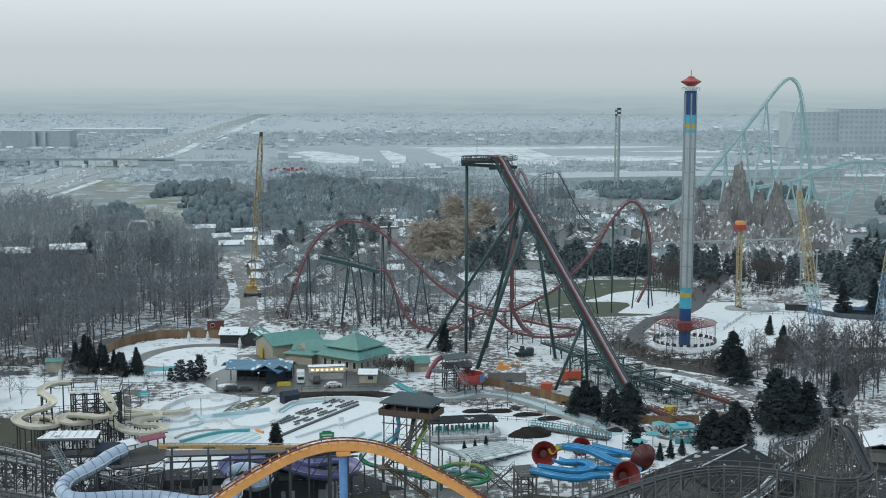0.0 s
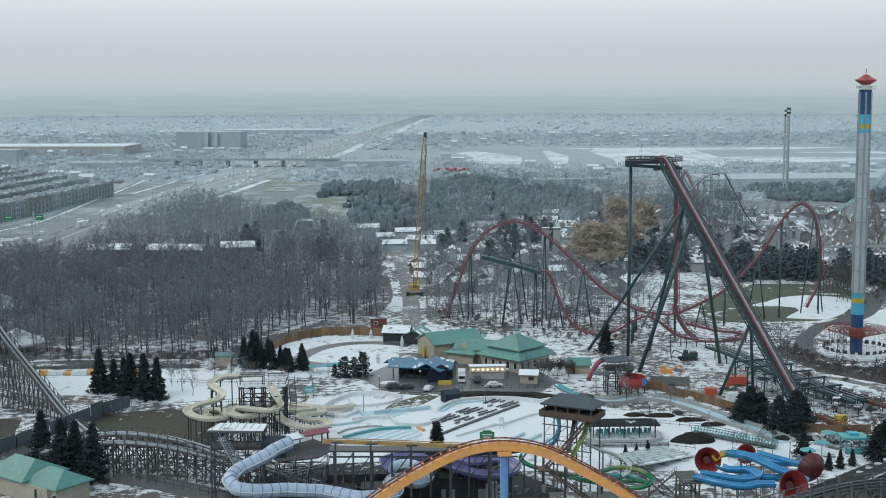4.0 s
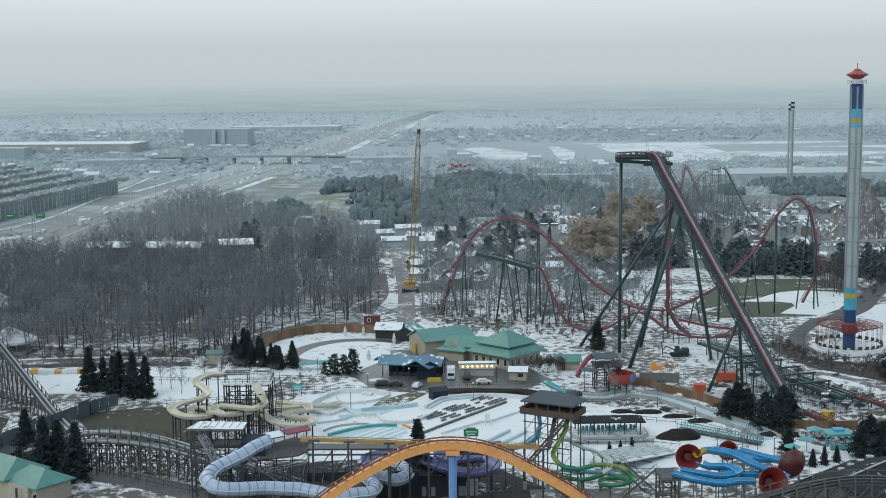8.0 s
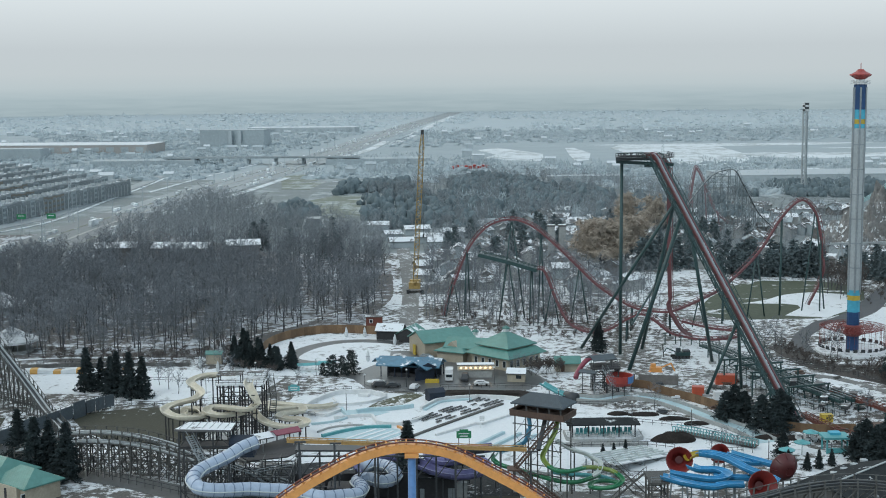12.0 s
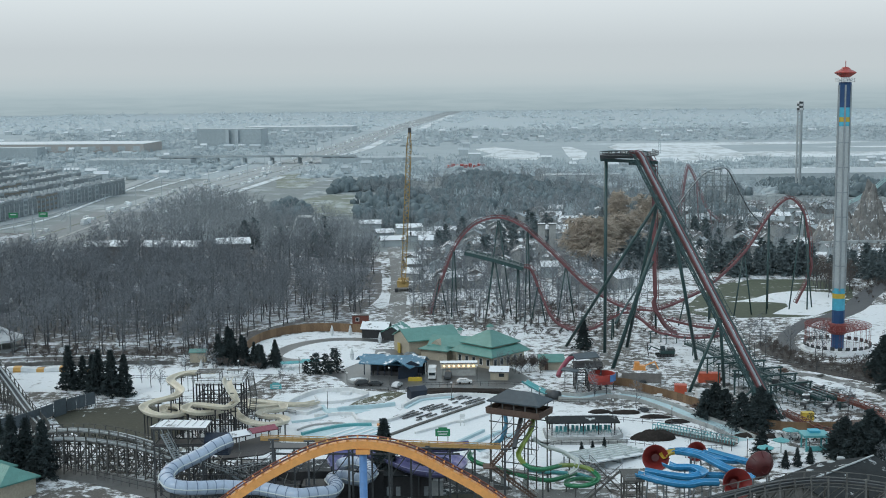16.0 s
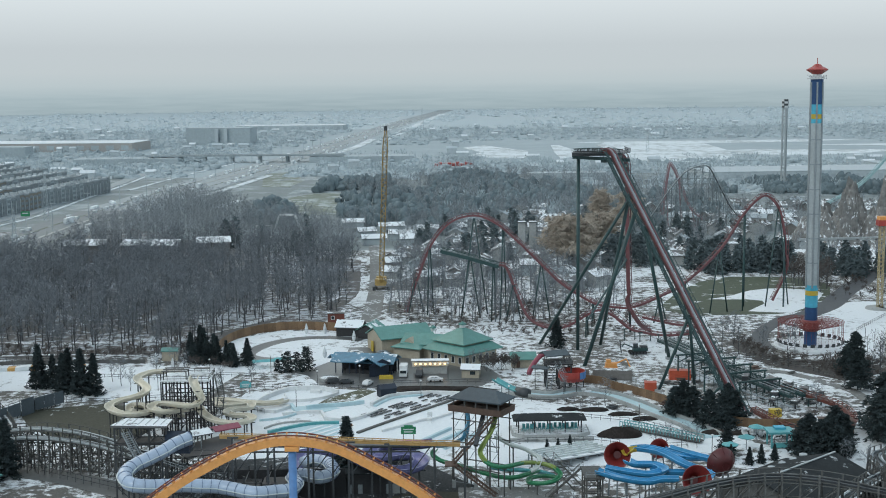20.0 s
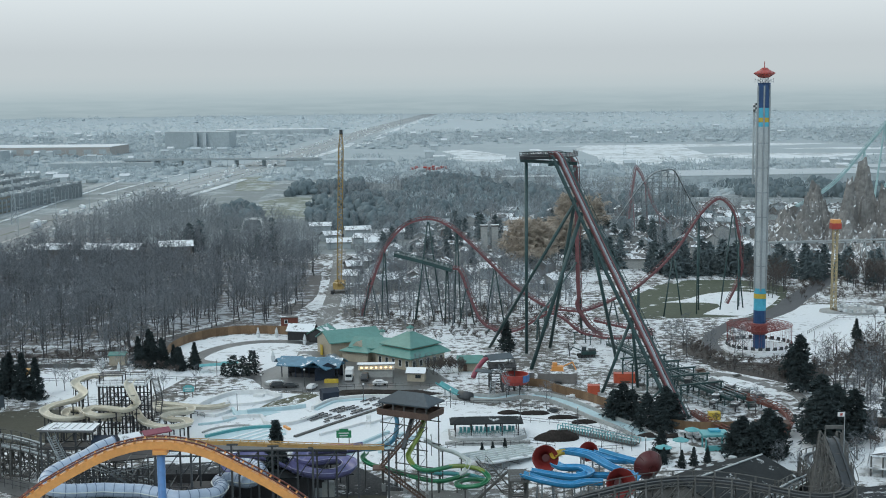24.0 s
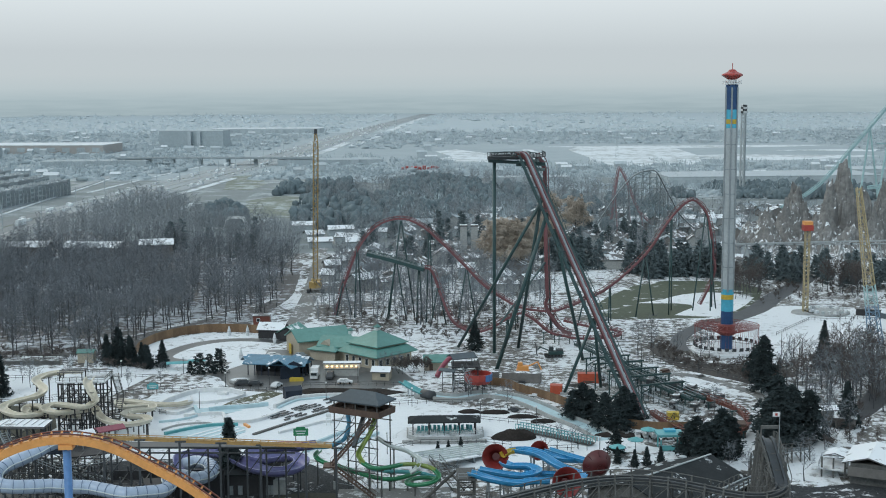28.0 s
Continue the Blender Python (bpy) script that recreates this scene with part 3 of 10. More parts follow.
sheet("far_meadow", [(-104, 872), (-116, 1008), (-97, 1056), (-54, 1040), (-66, 872)], 0.12, M["far_meadow"])
sheet("far_meadow", [(-169, 1292), (-149, 1323), (-120, 1200), (-126, 1120), (-151, 1125)], 0.14, M["far_meadow"])

HIGHWAY = [(-232, 560), (-236, 690), (-235, 800), (-228, 920), (-219, 1060), (-196, 1290), (-163, 1590), (-126, 2115), (-48, 3120), (76, 4480)]
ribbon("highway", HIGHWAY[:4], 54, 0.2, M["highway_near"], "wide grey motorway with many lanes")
ribbon("highway", HIGHWAY[3:], 54, 0.2, M["highway"], "wide motorway running into the distance, paled with painted haze")
for off, w in ((0, 2.2), (-13.5, 1.2), (13.5, 1.2)):
    ribbon("median", [(x + off, y) for x, y in HIGHWAY], w, 0.4, M["concrete"] if off == 0 else M["far_meadow"])
for w, pts in ((7, [(-193, 1007), (-178, 1110), (-161, 1267)]), (13, [(-132, 1641), (-107, 1812), (-91, 2111)]), (18, [(-77, 1946), (-40, 2551), (55, 3905)]), (9, [(-160, 930), (-153, 990)]), (2.6, [(-290, 800), (-276, 873), (-279, 1042), (-281, 1208), (-295, 1511)]), (3.4, [(-262, 1100), (-246, 1290), (-222, 1500)])):
    ribbon("verge", pts, w, 0.45, M["snowfield"])
ribbon("slip_road", [(-320, 720), (-303, 815), (-288, 900), (-289, 1050), (-291, 1220), (-300, 1500)], 11, 0.3, M["highway"])
ribbon("slip_road", [(-150, 1190), (-134, 1210), (-97, 1220), (-54, 1229), (-30, 1306), (-22, 1358), (-36, 1388), (-65, 1422), (-93, 1490)], 6, 0.3, M["highway"])
ribbon("slip_verge", [(-134, 1204), (-97, 1214), (-52, 1223), (-25, 1304), (-17, 1360), (-36, 1394), (-65, 1428)], 3, 0.25, M["snowfield"])
ribbon("service_road", [(-31, 470), (-31, 548), (-34, 640), (-36, 712), (-20, 800)], 7, 0.09, M["path"], "snowy service road with wheel ruts")
ribbon("left_road", [(-160, 330), (-126, 306), (-106, 290), (-92, 283), (-76, 272), (-52, 256)], 8, 0.12, M["asphalt"])
ribbon("curved_road", [(-46, 402), (-60, 406), (-68, 412), (-67.5, 422), (-62, 434), (-53, 441), (-43, 441.3), (-32, 437)], 5.2, 0.12, M["asphalt"])
ribbon("tower_path", [(140, 484), (132, 473), (123, 468), (116, 457), (108, 443), (103, 429), (101, 414)], 5.5, 0.18, M["road_dark"])
sheet("ride_yard", [(150, 500), (180, 506), (212, 492), (220, 540), (190, 560), (166, 552)], 0.1, M["mud"])
ribbon("yard_road", [(128, 468), (141, 484), (149, 496), (163, 523), (180, 552), (196, 582)], 9, 0.15, M["road_dark"])
ribbon("rail_path", [(70, 356), (78, 367), (88, 378.5), (96, 379), (101.5, 372), (105.5, 363.7), (109.6, 354), (110, 338)], 3.4, 0.15, M["path"])
ribbon("wood_path", [(-168, 413), (-148, 418), (-129, 418.5), (-106, 415.5), (-87, 410.5), (-76, 409)], 1.5, 0.16, M["clean_snow"])
ribbon("wood_path", [(-174, 443), (-153, 439), (-122, 438), (-99, 442), (-83, 458), (-67, 486), (-55, 504), (-46, 530)], 3.0, 0.12, M["mud"])
ribbon("right_road", [(140, 404), (170, 400), (200, 392), (240, 380)], 9, 0.11, M["road_dark"])


# ---- trees ----
def limb(out, p, q, r, r2, rng):
    d = (q - p).normalized()
    a = d.cross(Vector((0.3, 0.5, 0.8))).normalized()
    b = d.cross(a)
    n = len(out[0])
    for o, rr in ((p, r), (q, r2)):
        for k in range(3):
            w = math.cos(k * 2.094) * a + math.sin(k * 2.094) * b
            out[0].append(tuple(o + rr * w))
    for k in range(3):
        i, j = k, (k + 1) % 3
        out[1].extend([(n + i, n + j, n + 3 + j), (n + i, n + 3 + j, n + 3 + i)])


def sliver(out, p, q, w, rng):
    d = q - p
    a = d.cross(Vector((rng.uniform(-1, 1), rng.uniform(-1, 1), rng.uniform(-1, 1)))).normalized() * w
    n = len(out[0])
    out[0].extend([tuple(p - a), tuple(p + a), tuple(q)])
    out[1].append((n, n + 1, n + 2))


def bare_tree(seed, height=14.0, twigs=5, spread=0.42, droop=0.0, limbs=9, width=0.05):
    """Trunk and crown of a leafless tree, as two lists of vertices and triangles."""
    rng = random.Random(seed)
    trunk, crown = ([], []), ([], [])
    p = Vector((0, 0, 0))
    pts = [p]
    for k in range(4):
        p = p + Vector((rng.uniform(-0.35, 0.35), rng.uniform(-0.35, 0.35), height * 0.2))
        pts.append(p)
    r0 = height * 0.016
    for k in range(4):
        limb(trunk, pts[k], pts[k + 1], r0 * (1 - k * 0.22), r0 * (0.78 - k * 0.2), rng)
    for i in range(limbs):
        t = 0.3 + 0.7 * i / limbs
        base = pts[0].lerp(pts[4], t)
        a = i * 2.4 + rng.uniform(-0.5, 0.5)
        ln = height * spread * (1.15 - 0.55 * t) * rng.uniform(0.75, 1.2)
        tip = base + Vector((math.cos(a) * ln * 0.62, math.sin(a) * ln * 0.62, ln * (0.75 - droop)))
        mid = base.lerp(tip, 0.5) + Vector((0, 0, -0.06 * ln))
        limb(trunk, base, mid, r0 * 0.42 * (1.2 - t), r0 * 0.28 * (1.2 - t), rng)
        limb(trunk, mid, tip, r0 * 0.28 * (1.2 - t), r0 * 0.08, rng)
        for j in range(5):
            b0 = base.lerp(tip, 0.3 + 0.16 * j)
            ln2 = ln * rng.uniform(0.25, 0.5)
            b1 = b0 + Vector((rng.uniform(-1, 1), rng.uniform(-1, 1), rng.uniform(0.1, 1.0) - droop * 1.6)).normalized() * ln2
            sliver(crown, b0, b1, width * 1.5, rng)
            for _ in range(twigs):
                c0 = b0.lerp(b1, rng.uniform(0.2, 1))
                c1 = c0 + Vector((rng.uniform(-1, 1), rng.uniform(-1, 1), rng.uniform(-0.2, 1.1) - droop * 2.4)).normalized() * ln2 * rng.uniform(0.4, 0.9)
                sliver(crown, c0, c1, width, rng)
    return trunk, crown


def pine_tree(seed, height=10.0, radius=2.6, limbs=70, sprays=9, bare=0.1, taper=0.9, size=0.6):
    """Trunk and crown of an evergreen: uneven limbs carrying small sprays of needles."""
    rng = random.Random(seed)
    trunk, crown = ([], []), ([], [])
    limb(trunk, Vector((0, 0, 0)), Vector((0, 0, height * 0.94)), height * 0.018, height * 0.004, rng)
    lean = [rng.uniform(0.72, 1.15) for _ in range(7)]
    for i in range(limbs):
        t = (i + rng.random()) / limbs
        z = height * (bare + (1 - bare) * t)
        a = i * 2.4 + rng.uniform(-0.5, 0.5)
        r = radius * (1 - t) ** taper * rng.uniform(0.55, 1.1) * lean[int(a * 7 / math.tau) % 7] + 0.1
        d = Vector((math.cos(a), math.sin(a), 0))
        root, tip = Vector((0, 0, z)), d * r + Vector((0, 0, z + r * rng.uniform(-0.3, 0.12)))
        if r > radius * 0.3:
            limb(trunk, root, tip, height * 0.004, height * 0.0015, rng)
        for j in range(max(3, int(sprays * (0.35 + 0.65 * r / radius)))):
            c = root.lerp(tip, rng.uniform(0.2, 1.05) ** 0.7) + Vector((rng.uniform(-1, 1), rng.uniform(-1, 1), rng.uniform(-0.8, 0.6))) * r * 0.16
            for k in range(3):
                e = Vector((rng.uniform(-1, 1), rng.uniform(-1, 1), rng.uniform(-0.55, 0.45))).normalized() * size * rng.uniform(0.6, 1.25)
                sliver(crown, c, c + e + d * size * 0.25, size * 0.27, rng)
    for k in range(8):
        z = height * (0.9 + 0.012 * k)
        sliver(crown, Vector((0, 0, z)), Vector((rng.uniform(-0.4, 0.4), rng.uniform(-0.4, 0.4), z + height * 0.03)), size * 0.25, rng)
    return trunk, crown


def forest(name, kinds, spots, material, label, category, part_of="both", parent=None, smooth=False):
    """Many trees in one mesh: spots are x, y, scale, turn."""
    vs, ts, base = [], [], 0
    for i, (x, y, s, a) in enumerate(spots):
        v, t = kinds[i % len(kinds)]
        ca, sa = math.cos(a) * s, math.sin(a) * s
        w = np.empty_like(v)
        w[:, 0], w[:, 1], w[:, 2] = v[:, 0] * ca - v[:, 1] * sa + x, v[:, 0] * sa + v[:, 1] * ca + y, v[:, 2] * s
        vs.append(w)
        ts.append(t + base)
        base += len(v)
    ob = new(name, np_mesh(name, np.concatenate(vs), np.concatenate(ts), material))
    if smooth:
        ob.data.shade_smooth()
    if parent:
        ob.parent = parent
        return tagged(ob, kind="stuff")
    return tagged(ob, label, category, kind="stuff")


def arrays(pair):
    return np.array(pair[0], dtype=np.float32), np.array(pair[1], dtype=np.int32)


def tree_thing(name, pair, bark, leaf, label, category, group):
    ob = new(name)
    ob.empty_display_size = 0.2
    tagged(ob, label, category, group)
    for nm, data, mt in (("trunk", pair[0], bark), ("crown", pair[1], leaf)):
        v, t = arrays(data)
        p = new(nm, np_mesh(nm, v, t, mt))
        p.parent = ob
    return ob


def plant(proto, spots):
    """The first spot takes the thing itself, the others copies: x, y, scale, turn."""
    first = True
    for x, y, s, a in spots:
        m = pose(x, y, 0, 0, 0, a)
        if first:
            proto.matrix_basis, proto.scale = m, (s, s, s)
            first = False
        else:
            c = copy_thing(proto, m)
            c.scale = (s, s, s)


def inside(poly, x, y):
    hit, j = False, len(poly) - 1
    for i in range(len(poly)):
        (xa, ya), (xb, yb) = poly[i], poly[j]
        if (ya > y) != (yb > y) and x < (xb - xa) * (y - ya) / (yb - ya) + xa:
            hit = not hit
        j = i
    return hit


def scatter(poly, step, seed, lo=0.8, hi=1.2, keep=1.0):
    rng = random.Random(seed)
    xs, ys = [p[0] for p in poly], [p[1] for p in poly]
    out = []
    y = min(ys)
    while y < max(ys):
        x = min(xs)
        while x < max(xs):
            px, py = x + rng.uniform(-0.5, 0.5) * step, y + rng.uniform(-0.5, 0.5) * step
            if rng.random() < keep and inside(poly, px, py):
                out.append((px, py, rng.uniform(lo, hi), rng.uniform(0, 6.28)))
            x += step
        y += step
    return out


BARE = [bare_tree(s, 15, 8, 0.42) for s in (1, 2, 3, 4)]
THIN = [bare_tree(s, 16, 3, 0.34, limbs=7, width=0.07) for s in (11, 12, 13)]
SPRUCE = [pine_tree(s, 10, 3.0, 170, 22, 0.04, 0.9, 0.5) for s in (21, 22, 23)]
PINE = [pine_tree(s, 10, 4.3, 130, 24, 0.1, 0.55, 0.62) for s in (31, 32, 33)]
BELT = [pine_tree(s, 10, 3.1, 44, 9, 0.06, 0.7, 1.15) for s in (34, 35, 36)]
HEDGE = [pine_tree(s, 6.5, 2.5, 80, 12, 0.04, 0.42, 0.5) for s in (37, 38)]
SHRUB = [bare_tree(s, 2.6, 5, 0.7, limbs=8, width=0.045) for s in (15, 16)]

WOODS = [(-330, 428), (-152, 416), (-98, 414), (-84, 420), (-82, 446), (-72, 462), (-56, 474), (-42, 482), (-40, 540), (-46, 640), (-120, 690), (-190, 690), (-250, 640), (-330, 620)]
BACKWOODS = [(-46, 640), (-52, 700), (-70, 780), (-120, 830), (-165, 960), (-215, 1000), (-208, 800), (-240, 700), (-300, 630), (-250, 640), (-190, 690), (-120, 690)]
spots = [s for s in scatter(WOODS, 6.2, 5, 0.7, 1.3) if not (s[0] > -112 and s[1] > 520 and math.sin(s[0] * 53 + s[1] * 17) < -0.35) and not (s[1] < 512 and abs(s[1] - np.interp(s[0], (-175, -153, -122, -99, -83, -67, -55), (443, 439, 438, 442, 458, 486, 504))) < 3.2) and not (-196 < s[0] < -104 and s[1] > 622 + 12 * math.sin(s[0] * 0.2) and math.sin(s[0] * 37 + s[1]) < 0.55) and not (-276 < s[0] < -196 and s[1] > 630)]
back = [s for s in scatter(BACKWOODS, 7.5, 6, 0.85, 1.3) if s[0] > np.interp(s[1], [p[1] for p in HIGHWAY], [p[0] for p in HIGHWAY]) + 32]
wood = tagged(new("bare_wood"), "dense leafless winter wood of grey-brown trunks over snow", "woodland", kind="stuff")
forest("trunks", [arrays(t[0]) for t in BARE], spots, M["bark"], "", "", parent=wood)
forest("twigs", [arrays(t[1]) for t in BARE], spots, M["twig"], "", "", parent=wood)
wood2 = tagged(new("back_wood"), "leafless wood behind the first trees, paled with painted haze", "woodland", kind="stuff")
forest("trunks", [arrays(t[0]) for t in THIN], back, M["twig_hazed"], "", "", parent=wood2)
forest("twigs", [arrays(t[1]) for t in THIN], back, M["twig_hazed"], "", "", parent=wood2)


# ---- the tall rides ----
def coaster_track(parent, path, spine, rails, gauge=1.2, spine_w=0.9, spine_h=0.9, drop=0.75, tie=2.2, rail_r=0.12, spine_name="spine"):
    """A track on a box spine: spine, two rails, cross ties."""
    fr = path_frames(path)
    w, h = spine_w / 2, spine_h
    part(spine_name, Shape().sweep(path, [(-w, -drop - h), (w, -drop - h), (w, -drop), (-w, -drop)], frames=fr), spine, parent)
    for sd in (-1, 1):
        prof = [(sd * gauge / 2 + rail_r * math.cos(k * math.tau / 6), rail_r * math.sin(k * math.tau / 6)) for k in range(6)]
        part("rail", Shape().sweep(path, prof, frames=fr), rails, parent, smooth=True)
    ties = Shape()
    steps = even_path(path, tie)
    sf = path_frames(steps)
    for p, (a, u) in zip(steps, sf):
        for sd in (-1, 1):
            ties.beam(p + a * sd * gauge / 2, p - u * (drop + 0.1) + a * sd * w * 0.5, 0.16)
        ties.beam(p - a * gauge / 2 - u * 0.15, p + a * gauge / 2 - u * 0.15, 0.16)
    tagged(part("track_lacing", ties, spine, parent), kind="stuff")
    return fr


# Swing tower.
WX, WY = 116.0, 414.6
tower = thing("swing_tower", (WX, WY, 0), "very tall grey and blue swing tower with a red crown", "tower ride")
R = 2.05
for nm, z0, z1, mt, lb in (("lower_shaft", 0.6, 13.5, "navy", "navy blue shaft section"), ("band", 13.5, 17.4, "sky_blue", "light blue band"), ("band", 17.4, 19.0, "yellow", "yellow band"), ("band", 19.0, 20.8, "sky_blue", "light blue band"),
                           ("shaft", 20.8, 73.4, "pale_steel", "pale grey ribbed shaft"), ("band", 73.4, 74.8, "sky_blue", "light blue band"), ("band", 74.8, 76.3, "yellow", "yellow band"), ("band", 76.3, 79.4, "sky_blue", "light blue band"), ("upper_shaft", 79.4, 87.4, "navy", "navy blue shaft section")):
    s = Shape()
    s.lathe([(0, z0), (R, z0), (R, z1), (0, z1)], (WX, WY, 0), 12)
    part(nm, s, M[mt], tower, lb)
for k in range(6):
    a = k * math.tau / 6 + 0.3
    part("rib", Shape().beam((WX + 2.1 * math.cos(a), WY + 2.1 * math.sin(a), 20), (WX + 2.1 * math.cos(a), WY + 2.1 * math.sin(a), 86.5), 0.45), M["grey_steel"], tower)
for z in (28, 36, 44, 52, 60, 68):
    part("joint_ring", Shape().lathe([(R, z), (R + 0.16, z), (R + 0.16, z + 0.3), (R, z + 0.3)], (WX, WY, 0), 12), M["grey_steel"], tower)
part("neck", Shape().lathe([(0, 87.4), (1.5, 87.4), (1.5, 88.9), (0, 88.9)], (WX, WY, 0), 10), M["white"], tower)
hat = Shape()
for k in range(12):
    a = k * math.tau / 12
    hat.beam((WX + 1.2 * math.cos(a), WY + 1.2 * math.sin(a), 87.6), (WX + 3.0 * math.cos(a), WY + 3.0 * math.sin(a), 88.6), 0.2)
    hat.beam((WX + 3.0 * math.cos(a), WY + 3.0 * math.sin(a), 87.4), (WX + 3.0 * math.cos(a), WY + 3.0 * math.sin(a), 88.8), 0.12)
hat.lathe([(2.2, 87.6), (2.9, 87.6), (2.9, 87.75), (2.2, 87.75)], (WX, WY, 0), 16)
part("service_gallery", hat, M["white"], tower)
part("crown", Shape().lathe([(0, 88.9), (1.4, 89.0), (3.4, 90.3), (3.4, 90.6), (1.6, 91.5), (0.9, 92.2), (0, 92.3)], (WX, WY, 0), 20), M["bright_red"], tower, "bright red saucer-shaped crown", smooth=False)
part("mast", Shape().rod((WX, WY, 92.2), (WX, WY, 94.2), 0.12), M["bright_red"], tower)
part("platform", Shape().lathe([(0, 0.05), (11.6, 0.05), (11.6, 0.7), (11.2, 0.75), (0, 0.8)], (WX, WY, 0), 32), M["snow"], tower, "round snow-covered loading platform")
part("hub", Shape().lathe([(2.1, 5.6), (2.5, 5.6), (3.0, 6.2), (3.0, 6.6), (2.6, 7.0), (2.6, 8.4), (3.1, 8.7), (2.9, 9.2), (2.1, 9.2)], (WX, WY, 0), 16), M["carousel_red"], tower)
for k in range(28):
    a = k * math.tau / 28
    c_, s_ = math.cos(a), math.sin(a)
    arm = Shape()
    arm.beam((WX + 3 * c_, WY + 3 * s_, 8.7), (WX + 10.6 * c_, WY + 10.6 * s_, 8.9), 0.1)
    arm.beam((WX + 3 * c_, WY + 3 * s_, 6.2), (WX + 10.6 * c_, WY + 10.6 * s_, 8.5), 0.1)
    for q in (4.6, 6.2, 7.8, 9.4):
        arm.beam((WX + q * c_, WY + q * s_, 8.75), (WX + (q - 0.8) * c_, WY + (q - 0.8) * s_, 6.2 + (q - 3.8) * 0.3), 0.07)
        arm.beam((WX + q * c_, WY + q * s_, 8.75), (WX + (q + 0.8) * c_, WY + (q + 0.8) * s_, 6.2 + (q - 2.2) * 0.3), 0.07)
    part("arm", arm, M["carousel_red"], tower)
    seat = Shape()
    x, y = WX + 10.4 * c_, WY + 10.4 * s_
    for d in (-0.45, 0.45):
        seat.rod((x - d * s_, y + d * c_, 2.3), (x - d * s_ * 0.7, y + d * c_ * 0.7, 8.7), 0.045, 4)
    hang = part("swing_chair", seat, M["carousel_red"], tower)
    part("seat", Shape().box((x, y, 2.0), (0.7, 1.3, 0.25), math.degrees(a)).box((x + 0.3 * c_, y + 0.3 * s_, 2.5), (0.16, 1.3, 0.9), math.degrees(a)), M["dark_steel"], hang, "black seat")
for r_, z_ in ((10.55, 8.7), (7.0, 8.75), (4.8, 8.72)):
    part("hoop", Shape().lathe([(r_, z_), (r_ + 0.12, z_), (r_ + 0.12, z_ + 0.16), (r_, z_ + 0.16)], (WX, WY, 0), 32), M["carousel_red"], tower)

# Dive coaster: lift hill, turn on top, vertical drop and the course.
dive = thing("dive_coaster", (45, 400, 0), "tall dive coaster with dull red track on dark green columns", "roller coaster")
TOP, FOOT = Vector((48.7, 400.0, 65.0)), Vector((72.3, 326.1, 1.0))
mid_l = TOP.lerp(FOOT, 0.06)
lift = smooth_path([TOP + Vector((-3, 4, 1.6)), TOP + Vector((-0.6, 1, 1.2)), mid_l] + [TOP.lerp(FOOT, t) for t in (0.2, 0.4, 0.6, 0.8, 0.94)] + [FOOT], 5)
for sd in (-1, 1):
    part("lift_rail", Shape().sweep(lift, [(sd * 0.7 - 0.16, -0.15), (sd * 0.7 + 0.16, -0.15), (sd * 0.7 + 0.16, 0.15), (sd * 0.7 - 0.16, 0.15)]), M["red_track"], dive)
part("lift_spine", Shape().sweep(lift, [(-0.42, -1.5), (0.42, -1.5), (0.42, -0.4), (-0.42, -0.4)]), M["bowl_dark"], dive, "dark red box spine")
part("lift_chain_trough", Shape().sweep(lift, [(-0.3, -0.2), (0.3, -0.2), (0.3, 0.0), (-0.3, 0.0)]), M["grey_steel"], dive)
lf = path_frames(lift)
for sd in (-1, 1):
    w = Shape().sweep(lift, [(sd * 1.5, -1.0), (sd * 2.3, -1.0), (sd * 2.3, -0.9), (sd * 1.5, -0.9)])
    part("catwalk", w, M["green_steel"], dive)
    rl = Shape().sweep(lift, [(sd * 2.3, 0.15), (sd * 2.42, 0.15), (sd * 2.42, 0.27), (sd * 2.3, 0.27)])
    st = even_path(lift, 2.4)
    for p, (a, u) in zip(st, path_frames(st)):
        rl.beam(p + a * sd * 2.36 - u * 1.0, p + a * sd * 2.36 + u * 0.25, 0.1)
    part("handrail", rl, M["green_steel"], dive)
truss = Shape()
lo = [p - f[1] * 3.4 for p, f in zip(lift, lf)]
for sd in (-1, 1):
    truss.sweep(lo, [(sd * 0.9 - 0.14, -0.14), (sd * 0.9 + 0.14, -0.14), (sd * 0.9 + 0.14, 0.14), (sd * 0.9 - 0.14, 0.14)])
st = even_path(lift, 3.0)
sf = path_frames(st)
for i in range(len(st) - 1):
    for sd in (-1, 1):
        truss.beam(st[i] + sf[i][0] * sd * 0.8 - sf[i][1] * 1.9, st[i + 1] + sf[i][0] * sd * 0.9 - sf[i][1] * 3.4, 0.14)
        truss.beam(st[i] + sf[i][0] * sd * 0.9 - sf[i][1] * 3.4, st[i] + sf[i][0] * sd * 0.8 - sf[i][1] * 1.9, 0.12)
    if i % 3 == 0:
        truss.beam(st[i] - sf[i][0] * 2.9 - sf[i][1] * 1.0, st[i] + sf[i][0] * 2.9 - sf[i][1] * 1.0, 0.2)
part("lift_truss", truss, M["green_steel"], dive, "dark green lattice under the lift")
# Top turn.
over = smooth_path([TOP + Vector((-3, 4, 1.6)), (42.8, 408.6, 66.5), (39.6, 409.8, 66.3), (38.4, 412.5, 66.1), (41, 417, 66.0), (48, 420, 65.9), (54, 422, 65.4)], 6)
coaster_track(dive, over, M["dark_steel"], M["green_steel"], 1.7, 1.1, 0.9)
turn = smooth_path([(54, 422, 65.4), (56.6, 424, 62.5), (57.1, 425, 55), (57.4, 425.5, 40), (58.2, 426, 17), (60, 427, 10.8), (63.6, 432, 5.8), (67.5, 438, 3)], 6)
